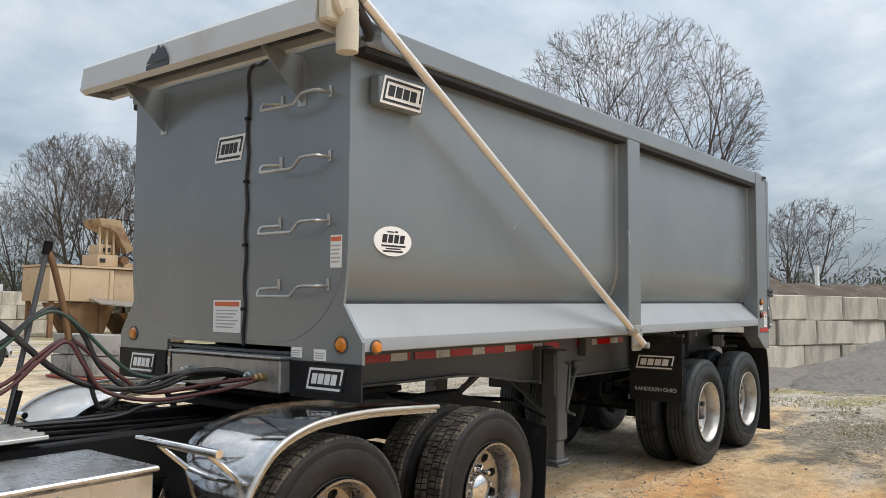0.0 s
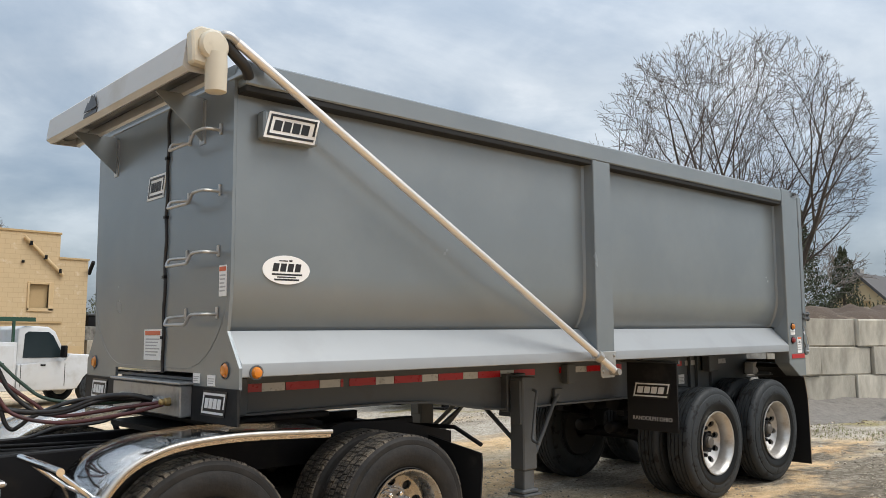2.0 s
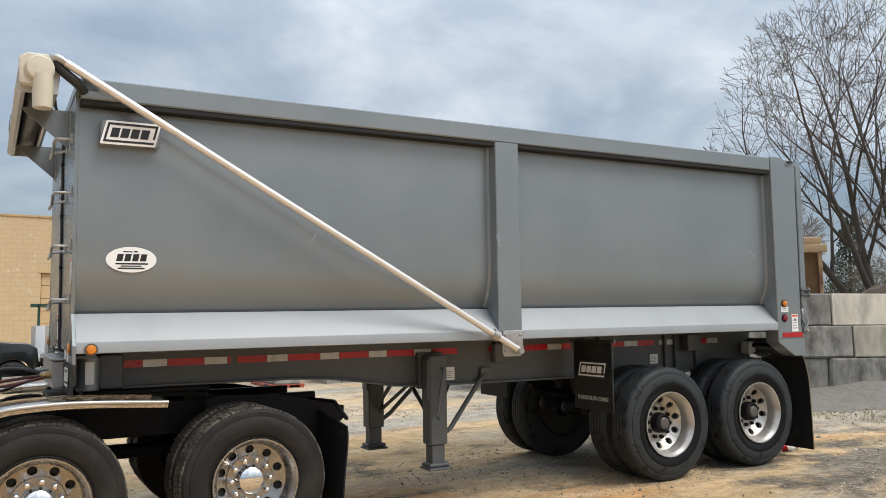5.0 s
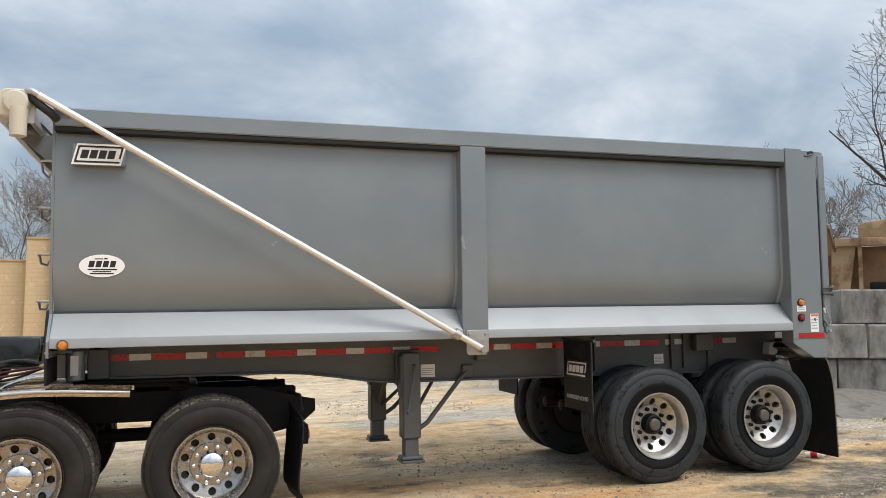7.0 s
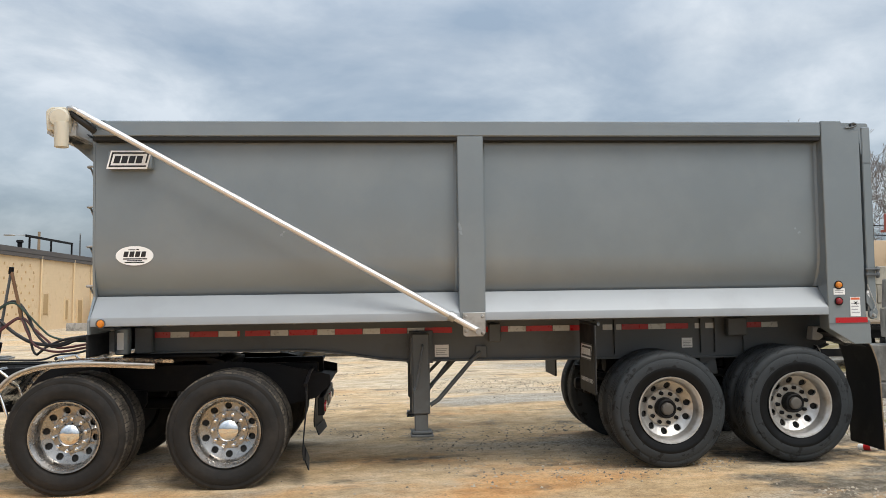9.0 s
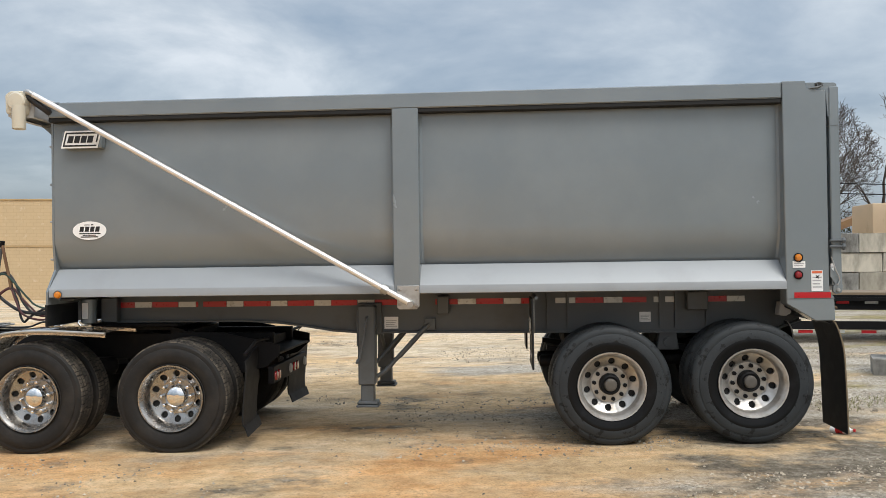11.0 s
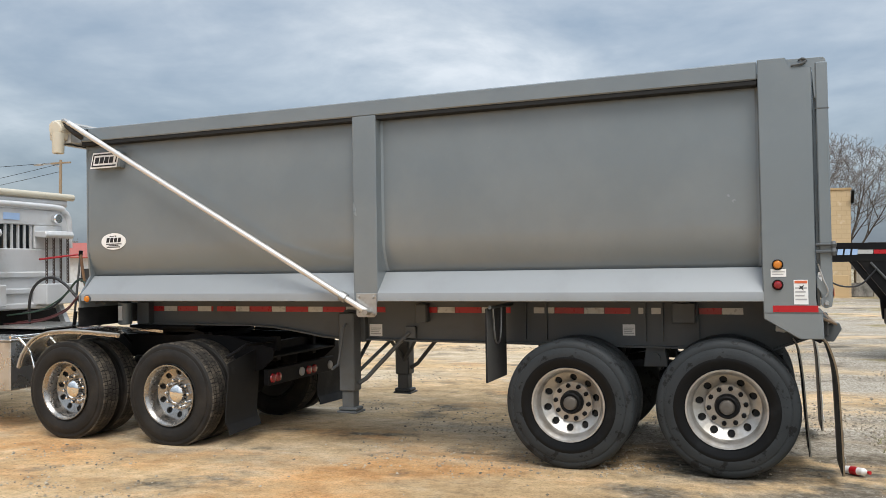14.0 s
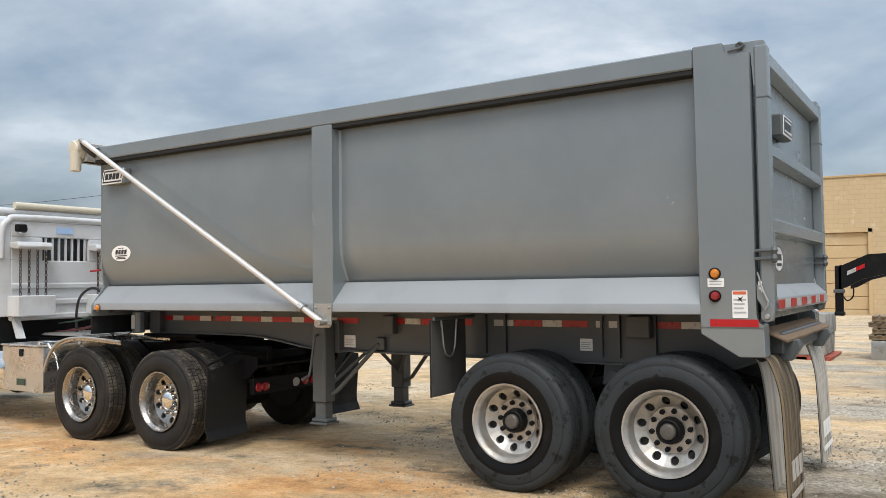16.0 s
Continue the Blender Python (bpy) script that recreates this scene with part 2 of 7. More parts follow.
MUD_PLANK = material("mud_stained_plank", (0.16, 0.105, 0.06), 0.7, 0, 0.3, 6, stain=(0.07, 0.045, 0.028), stain_scale=4, stretch=(3, 1, 3))
WOOD = material("grey_pallet_wood", (0.25, 0.185, 0.12), 0.8, 0, 0.25, 6, stain=(0.14, 0.105, 0.075), stain_scale=3, stretch=(1, 6, 6), spread=0.2)
BARK = material("bare_bark", (0.075, 0.06, 0.048), 0.9, 0, 0.25, 3, stain=(0.045, 0.036, 0.03), stain_scale=2, spread=0.1)
TWIG = material("grey_twig", (0.10, 0.082, 0.068), 0.9, 0, 0.2, 2)
# far twigs are paler: the haze of distance is put into their colour
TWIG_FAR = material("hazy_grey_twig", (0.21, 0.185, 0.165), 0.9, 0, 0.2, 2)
NEEDLE = material("evergreen_needles", (0.035, 0.05, 0.028), 0.8, 0, 0.4, 0.8, stain=(0.075, 0.08, 0.04), stain_scale=0.6, stain_at=(0.4, 0.7))
BRUSH = material("winter_brush", (0.105, 0.10, 0.06), 0.9, 0, 0.35, 0.8, stain=(0.06, 0.072, 0.036), stain_scale=0.35, stain_at=(0.4, 0.65))
def vary_islands(m, lo, hi):
    """Each loose piece of a joined mesh gets its own lightness."""
    nodes, links = m.node_tree.nodes, m.node_tree.links
    base = nodes["Principled BSDF"].inputs["Base Color"]
    src = base.links[0].from_socket
    geo, rng, hsv = nodes.new("ShaderNodeNewGeometry"), nodes.new("ShaderNodeMapRange"), nodes.new("ShaderNodeHueSaturation")
    rng.inputs["To Min"].default_value, rng.inputs["To Max"].default_value = lo, hi
    links.new(geo.outputs["Random Per Island"], rng.inputs["Value"])
    links.new(rng.outputs[0], hsv.inputs["Value"])
    links.new(src, hsv.inputs["Color"])
    links.new(hsv.outputs["Color"], base)


# far woods, with distance haze painted into the base colour
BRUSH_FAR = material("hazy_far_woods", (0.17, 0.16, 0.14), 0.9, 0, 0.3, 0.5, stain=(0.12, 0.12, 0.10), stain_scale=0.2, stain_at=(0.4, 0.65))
BOX_STEEL = material("scuffed_box_steel", (0.33, 0.335, 0.335), 0.38, 0.5, 0.2, 9, stain=(0.2, 0.195, 0.185), stain_scale=5)
BRASS = material("dull_brass", (0.42, 0.3, 0.13), 0.4, 0.8, 0.2, 20)
GRAVEL = material("grey_gravel", (0.19, 0.172, 0.15), 0.9, 0, 0.4, 9, stain=(0.11, 0.1, 0.088), stain_scale=3, bump=1.0, bump_scale=16)
STONE = material("loose_stones", (0.38, 0.325, 0.25), 0.9, 0, 0.35, 5)
vary_islands(STONE, 0.45, 1.5)
DARK_CAR = material("black_car_paint", (0.006, 0.008, 0.009), 0.2, 0.2, 0.1, 4, coat=0.8)
# near-black colour holds the shade inside rims, windows and openings
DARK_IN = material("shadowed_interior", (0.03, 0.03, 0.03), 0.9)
GREEN_RACK = material("green_rack_paint", (0.012, 0.055, 0.035), 0.5)
PVC = material("white_tank_plastic", (0.7, 0.7, 0.68), 0.5, 0, 0.05, 2)

# the yard: sand, clay and grey gravel with ruts, in broad patches
YARD = bpy.data.materials.new("sandy_gravel_yard")
YARD.use_nodes = True
gn, gl = YARD.node_tree.nodes, YARD.node_tree.links
gb = gn["Principled BSDF"]
gb.inputs["Roughness"].default_value = 0.92
gb.inputs["Specular IOR Level"].default_value = 0.25
gtc = gn.new("ShaderNodeTexCoord")


def gnoise(scale, detail, rough, stretch=(1, 1, 1), shift=(0, 0, 0)):
    mp = gn.new("ShaderNodeMapping")
    mp.inputs["Scale"].default_value, mp.inputs["Location"].default_value = stretch, shift
    gl.new(gtc.outputs["Object"], mp.inputs[0])
    n = gn.new("ShaderNodeTexNoise")
    n.inputs["Scale"].default_value, n.inputs["Detail"].default_value, n.inputs["Roughness"].default_value = scale, detail, rough
    gl.new(mp.outputs[0], n.inputs["Vector"])
    return n.outputs["Fac"]


def gramp(value, *stops):
    r = gn.new("ShaderNodeValToRGB")
    while len(r.color_ramp.elements) < len(stops):
        r.color_ramp.elements.new(0.5)
    for e, (at, colour) in zip(r.color_ramp.elements, stops):
        e.position, e.color = at, (*colour, 1)
    gl.new(value, r.inputs[0])
    return r.outputs[0]


def gmix(fac, a, b, mode="MIX"):
    n = gn.new("ShaderNodeMix")
    n.data_type, n.blend_type = "RGBA", mode
    if isinstance(fac, float):
        n.inputs["Factor"].default_value = fac
    else:
        gl.new(fac, n.inputs["Factor"])
    gl.new(a, n.inputs["A"])
    gl.new(b, n.inputs["B"])
    return n.outputs["Result"]


def gfac(value, lo, hi):
    r = gn.new("ShaderNodeMapRange")
    r.inputs["From Min"].default_value, r.inputs["From Max"].default_value = lo, hi
    gl.new(value, r.inputs["Value"])
    return r.outputs[0]


sand = gramp(gnoise(5, 7, 0.6), (0.3, (0.43, 0.305, 0.172)), (0.52, (0.565, 0.41, 0.24)), (0.74, (0.65, 0.51, 0.335)))
pack = gramp(gnoise(6, 7, 0.6, (0.6, 1, 1), (4, 8, 0)), (0.3, (0.41, 0.33, 0.225)), (0.52, (0.53, 0.44, 0.32)), (0.72, (0.61, 0.535, 0.425)))
clay = gramp(gnoise(4, 7, 0.6), (0.3, (0.46, 0.24, 0.10)), (0.5, (0.60, 0.35, 0.16)), (0.72, (0.70, 0.47, 0.26)))
grit = gramp(gnoise(30, 10, 0.72), (0.34, (0.15, 0.132, 0.105)), (0.48, (0.345, 0.312, 0.262)), (0.64, (0.56, 0.53, 0.475)))
damp = gramp(gnoise(12, 8, 0.7, (1, 1, 1), (6, 2, 0)), (0.36, (0.105, 0.088, 0.066)), (0.52, (0.19, 0.165, 0.128)), (0.68, (0.33, 0.30, 0.25)))
gsep = gn.new("ShaderNodeSeparateXYZ")
gl.new(gtc.outputs["Object"], gsep.inputs[0])


def gsum(value, axis, scale, shift):
    """A value plus a slope along one axis."""
    n = gn.new("ShaderNodeMath")
    n.operation = "MULTIPLY_ADD"
    n.inputs[1].default_value, n.inputs[2].default_value = scale, shift
    gl.new(gsep.outputs[axis], n.inputs[0])
    c = gn.new("ShaderNodeClamp")
    c.inputs["Min"].default_value, c.inputs["Max"].default_value = -0.12, 0.12
    gl.new(n.outputs[0], c.inputs["Value"])
    a = gn.new("ShaderNodeMath")
    gl.new(value, a.inputs[0])
    gl.new(c.outputs[0], a.inputs[1])
    return a.outputs[0]


def gspot(value, place, size, push):
    """A value raised round a place on the ground."""
    d = gn.new("ShaderNodeVectorMath")
    d.operation = "DISTANCE"
    d.inputs[1].default_value = place
    gl.new(gtc.outputs["Object"], d.inputs[0])
    r = gn.new("ShaderNodeMapRange")
    r.inputs["From Min"].default_value, r.inputs["From Max"].default_value = 0.0, size
    r.inputs["To Min"].default_value, r.inputs["To Max"].default_value = push, 0.0
    gl.new(d.outputs["Value"], r.inputs["Value"])
    a = gn.new("ShaderNodeMath")
    gl.new(value, a.inputs[0])
    gl.new(r.outputs[0], a.inputs[1])
    return a.outputs[0]


# packed grey bands along the drive, clay before the rig, gravel and damp soil towards the tail
ground_colour = gmix(gfac(gsum(gnoise(0.42, 6, 0.58, (0.55, 1, 1), (11, 4, 0)), "Y", 0.012, 0.0), 0.50, 0.64), sand, pack)
ground_colour = gmix(gfac(gsum(gnoise(0.75, 6, 0.6, (0.5, 1, 1)), "Y", -0.02, -0.02), 0.47, 0.62), ground_colour, clay)
ground_colour = gmix(gfac(gsum(gnoise(0.5, 6, 0.62, (0.45, 1, 1), (31, 7, 0)), "X", 0.03, -0.19), 0.46, 0.58), ground_colour, grit)
moss = gramp(gnoise(9, 8, 0.7), (0.3, (0.16, 0.14, 0.07)), (0.7, (0.38, 0.33, 0.17)))
ground_colour = gmix(gfac(gsum(gnoise(0.8, 6, 0.6, (0.7, 1, 1), (3, 17, 0)), "X", 0.03, -0.27), 0.57, 0.68), ground_colour, moss)
wet = gspot(gspot(gnoise(1.5, 7, 0.65, (0.7, 1, 1), (8, 14, 0)), (8.0, -0.9, 0.1), 3.2, 0.3), (5.2, 2.2, 0.0), 2.2, 0.04)
ground_colour = gmix(gfac(wet, 0.56, 0.68), ground_colour, damp)
tracks = gramp(gnoise(1.3, 5, 0.6, (0.2, 1.2, 1), (5, 3, 0)), (0.38, (0.72, 0.69, 0.65)), (0.5, (1.0, 1.0, 1.0)), (0.64, (1.12, 1.12, 1.12)))
ground_colour = gmix(0.5, ground_colour, tracks, "MULTIPLY")
mottle = gramp(gnoise(3.2, 8, 0.65, (0.7, 1, 1), (9, 1, 0)), (0.36, (0.80, 0.78, 0.76)), (0.6, (1.12, 1.12, 1.11)))
ground_colour = gmix(0.7, ground_colour, mottle, "MULTIPLY")
crumb = gramp(gnoise(19, 9, 0.8, (0.8, 1, 1), (2, 5, 0)), (0.36, (0.72, 0.69, 0.66)), (0.46, (1.03, 1.02, 1.0)), (0.6, (1.14, 1.13, 1.12)), (0.68, (1.3, 1.3, 1.31)))
ground_colour = gmix(1.0, ground_colour, crumb, "MULTIPLY")
speck = gramp(gnoise(55, 6, 0.7), (0.33, (0.58, 0.55, 0.53)), (0.46, (1.03, 1.02, 1.0)), (0.66, (1.18, 1.17, 1.16)))
ground_colour = gmix(0.9, ground_colour, speck, "MULTIPLY")
gl.new(ground_colour, gb.inputs["Base Color"])
gbig = gn.new("ShaderNodeBump")
gbig.inputs["Strength"].default_value, gbig.inputs["Distance"].default_value = 0.5, 0.035
gl.new(gnoise(3.5, 5, 0.55, (0.5, 1, 1)), gbig.inputs["Height"])
gbump = gn.new("ShaderNodeBump")
gl.new(gbig.outputs[0], gbump.inputs["Normal"])
gbump.inputs["Strength"].default_value, gbump.inputs["Distance"].default_value = 0.9, 0.022
gl.new(gnoise(34, 8, 0.75), gbump.inputs["Height"])
gl.new(gbump.outputs[0], gb.inputs["Normal"])

# ---- building helpers ----


def finish(bm, name, mat, smooth=True):
    me = bpy.data.meshes.new(name)
    bmesh.ops.recalc_face_normals(bm, faces=bm.faces)
    bm.to_mesh(me)
    bm.free()
    me.materials.append(mat)
    if smooth:
        me.polygons.foreach_set("use_smooth", [True] * len(me.polygons))
        me.set_sharp_from_angle(angle=radians(29.9))
    return me


def part(name, bm, mat, parent, label="", smooth=True):
    ob = new(name, finish(bm, name, mat, smooth))
    ob.parent = parent
    if label:
        ob["label"] = label
    return ob


def thing(name, label, category, m=None, group="", kind=""):
    ob = new(name)
    ob.empty_display_size = 0.2
    if m is not None:
        ob.matrix_world = m
    return tagged(ob, label, category, group, kind)


def single(name, bm, mat, label, category, group="", kind="", smooth=True):
    return tagged(new(name, finish(bm, name, mat, smooth)), label, category, group, kind)


def box(x0, x1, y0, y1, z0, z1, bevel=0.0, bm=None):
    bm = bm or bmesh.new()
    vs = [bm.verts.new((x, y, z)) for x in (x0, x1) for y in (y0, y1) for z in (z0, z1)]
    faces = [bm.faces.new([vs[i] for i in f]) for f in ((0, 1, 3, 2), (4, 6, 7, 5), (0, 4, 5, 1), (2, 3, 7, 6), (0, 2, 6, 4), (1, 5, 7, 3))]
    if bevel:
        edges = list({e for f in faces for e in f.edges})
        bmesh.ops.bevel(bm, geom=edges, offset=bevel, segments=1 if bevel <= 0.012 else 3, profile=0.5, affect="EDGES")
    return bm


def prism(points, axis, a, b, bevel=0.0, bm=None):
    """An extrusion along an axis of a closed outline in the two other ones (in the order x, y, z)."""
    bm = bm or bmesh.new()
    n = "xyz".index(axis)

    def at(p, v):
        q = list(p)
        q.insert(n, v)
        return bm.verts.new(q)

    lo, hi = [at(p, a) for p in points], [at(p, b) for p in points]
    faces = [bm.faces.new(lo), bm.faces.new(hi[::-1])]
    for i in range(len(points)):
        j = (i + 1) % len(points)
        faces.append(bm.faces.new((lo[i], hi[i], hi[j], lo[j])))
    if bevel:
        bmesh.ops.bevel(bm, geom=list({e for f in faces for e in f.edges}), offset=bevel, segments=1 if bevel <= 0.012 else 3, profile=0.5, affect="EDGES")
    return bm


def tube(points, r, sides=10, bm=None, caps=True, taper=None):
    """A round bar along points; taper: a radius for each point."""
    bm = bm or bmesh.new()
    sides = max(sides, 14) if r > 0.011 and not taper and r < 0.2 else sides
    pts = [Vector(p) for p in points]
    rings, side = [], None
    for i, p in enumerate(pts):
        d = (pts[min(i + 1, len(pts) - 1)] - pts[max(i - 1, 0)]).normalized()
        if side is None:
            side = d.orthogonal().normalized()
        side = (side - d * side.dot(d)).normalized()
        over = d.cross(side)
        rad = taper[i] if taper else r
        rings.append([bm.verts.new(p + rad * (math.cos(k * math.tau / sides) * side + math.sin(k * math.tau / sides) * over)) for k in range(sides)])
    for a, b in zip(rings, rings[1:]):
        for k in range(sides):
            bm.faces.new((a[k], a[(k + 1) % sides], b[(k + 1) % sides], b[k]))
    if caps:
        bm.faces.new(rings[0][::-1])
        bm.faces.new(rings[-1])
    return bm


def curve(points, steps=8):
    """A smooth line through points."""
    p = [Vector(q) for q in points]
    p = [2 * p[0] - p[1]] + p + [2 * p[-1] - p[-2]]
    out = []
    for a, b, c, d in zip(p, p[1:], p[2:], p[3:]):
        for k in range(steps):
            t = k / steps
            out.append(0.5 * (2 * b + (c - a) * t + (2 * a - 5 * b + 4 * c - d) * t * t + (3 * b - a - 3 * c + d) * t**3))
    return out + [p[-2]]


def lathe(profile, axis="y", sides=40, bm=None, centre=(0, 0, 0), close=False):
    """A body turned about an axis: profile of (along, radius)."""
    bm = bm or bmesh.new()
    cx, cy, cz = centre
    rings = []
    for a, r in profile:
        ring = []
        for k in range(sides):
            c, s = r * math.cos(k * math.tau / sides), r * math.sin(k * math.tau / sides)
            q = {"y": (c, a, s), "x": (a, c, s), "z": (c, s, a)}[axis]
            ring.append(bm.verts.new((q[0] + cx, q[1] + cy, q[2] + cz)))
        rings.append(ring)
    pairs = list(zip(rings, rings[1:])) + ([(rings[-1], rings[0])] if close else [])
    for a, b in pairs:
        for k in range(sides):
            bm.faces.new((a[k], a[(k + 1) % sides], b[(k + 1) % sides], b[k]))
    if not close:
        bm.faces.new(rings[0][::-1])
        bm.faces.new(rings[-1])
    return bm


def plate(points, normal, depth, bm=None):
    """A thin plate: an outline of places in space, thickened along a normal."""
    bm = bm or bmesh.new()
    d = Vector(normal).normalized() * depth
    lo, hi = [bm.verts.new(Vector(p)) for p in points], [bm.verts.new(Vector(p) + d) for p in points]
    bm.faces.new(lo)
    bm.faces.new(hi[::-1])
    for i in range(len(points)):
        j = (i + 1) % len(points)
        bm.faces.new((lo[i], hi[i], hi[j], lo[j]))
    return bm


def ground_z(x, y):
    """The yard rises gently towards the trailer's tail and rises again to the warehouse."""
    z = -0.145 + 0.0295 * 14 * math.tanh(x / 14)
    rise = min(max((y - 20) / 12, 0), 1) * min(max((x + 8) / 11, 0), 1)
    swell = min(max((y - 8) / 8, 0), 1)
    return z + 0.1 * swell * swell * (3 - 2 * swell) + 0.24 * rise * rise * (3 - 2 * rise)


TILT = Matrix.Rotation(radians(0.41), 4, "X") @ Matrix.Rotation(radians(-0.877), 4, "Y")

# ---- ground ----
bm = bmesh.new()
xs = [-900, -400, -200, -120, -80, -60] + [-45 + 1.25 * i for i in range(73)] + [50, 65, 90, 130, 220, 420, 900]
ys = [-600, -250, -100, -50, -30, -20] + [-14 + 1.0 * i for i in range(56)] + [46, 55, 70, 100, 160, 300, 600, 1200]
grid = []
for gy in ys:
    row = []
    for gx in xs:
        h = ground_z(gx, gy)
        near_rig = -4 < gx < 10 and -1.5 < gy < 4.5
        h += (0.012 if near_rig else 0.045) * noise.noise((gx * 0.35, gy * 0.35, 1.0))
        row.append(bm.verts.new((gx, gy, h)))
    grid.append(row)
for r0, r1 in zip(grid, grid[1:]):
    for i in range(len(xs) - 1):
        bm.faces.new((r0[i], r0[i + 1], r1[i + 1], r1[i]))
me = finish(bm, "ground", YARD)
me.polygons.foreach_set("use_smooth", [True] * len(me.polygons))
tagged(new("ground", me), "sandy yard of pale clay, sand and grey gravel", "ground", kind="structure")

# ---- the dump trailer ----
MID = 1.20
trailer = thing("dump_trailer", "grey half-round dump trailer with two axles, hitched behind a tractor", "trailer", TILT.copy())


def mirror_y(y):
    return 2 * MID - y


def outline_plate(parent, name, centre, across, upward, w, h, lean, out, label="", field_mat=None, ink=None):
    """A slanted name board: a field, a border and blocks. across, upward: unit vectors."""
    field_mat, ink = field_mat or DECAL_K, ink or DECAL_W
    c, a, u = Vector(centre), Vector(across), Vector(upward)
    n = Vector(out)

    def quad(x0, x1, y0, y1, depth, slant=True):
        s = lean if slant else 0
        return [c + a * (x0 + s * y0) + u * y0 + n * depth, c + a * (x1 + s * y0) + u * y0 + n * depth, c + a * (x1 + s * y1) + u * y1 + n * depth, c + a * (x0 + s * y1) + u * y1 + n * depth]

    t = 0.09 * h
    field = part(name, plate(quad(-w / 2, w / 2, -h / 2, h / 2, 0), n, 0.004), field_mat, parent, label)
    bm = bmesh.new()
    g = 0.09 * h
    x0, x1, y0, y1 = -w / 2 + g, w / 2 - g, -h / 2 + g, h / 2 - g
    for q in ((x0, x1, y0, y0 + t), (x0, x1, y1 - t, y1), (x0, x0 + t, y0 + t, y1 - t), (x1 - t, x1, y0 + t * 2.5, y1 - t)):
        plate(quad(*q, 0.005), n, 0.002, bm)
    part("border", bm, ink, field)
    bm = bmesh.new()
    lw = (w - 6.5 * g) / 4.3
    for k in range(4):
        xa = -w / 2 + 3.4 * g + k * lw * 1.06
        plate(quad(xa, xa + lw * 0.86, -0.2 * h, 0.2 * h, 0.005), n, 0.002, bm)
    part("emblem", bm, ink, field)
    return field


def arc(cy, cz, r, a0, a1, n=12):
    return [(cy + r * math.cos(radians(a0 + (a1 - a0) * k / n)), cz + r * math.sin(radians(a0 + (a1 - a0) * k / n))) for k in range(n + 1)]


def tub_line(off):
    r = 0.6 - off
    near = [(0.11 + off, 3.12), (0.11 + off, 2.5)] + arc(0.71, 1.95, r, 180, 270)
    return near + [(mirror_y(y), z) for y, z in reversed(near)]


part("tub", prism(tub_line(0) + tub_line(0.012)[::-1], "x", 0.0, 7.2), GREY, trailer, "grey half-round steel body")

half = [(0.108, 3.19), (0.108, 1.98), (0.115, 1.8), (0.14, 1.6), (-0.012, 1.388), (-0.012, 1.265), (0.57, 1.265), (0.57, 1.345)]
part("front_wall", prism(half + [(mirror_y(y), z) for y, z in reversed(half)], "x", -0.022, -0.002), GREY, trailer, "flat grey front bulkhead")
bm = bmesh.new()
tube([(-0.022, y, z) for y, z in arc(0.71, 1.95, 0.585, 180, 270)] + [(-0.022, y, z) for y, z in arc(2 * MID - 0.71, 1.95, 0.585, 270, 360)], 0.003, 6, bm)
part("weld_seam", bm, GREY, trailer)
part("front_cap", prism([(-0.03, 3.10), (0.12, 3.10), (0.12, 3.2), (0.0, 3.2)], "y", 0.0, 2 * MID, 0.006), GREY, trailer)
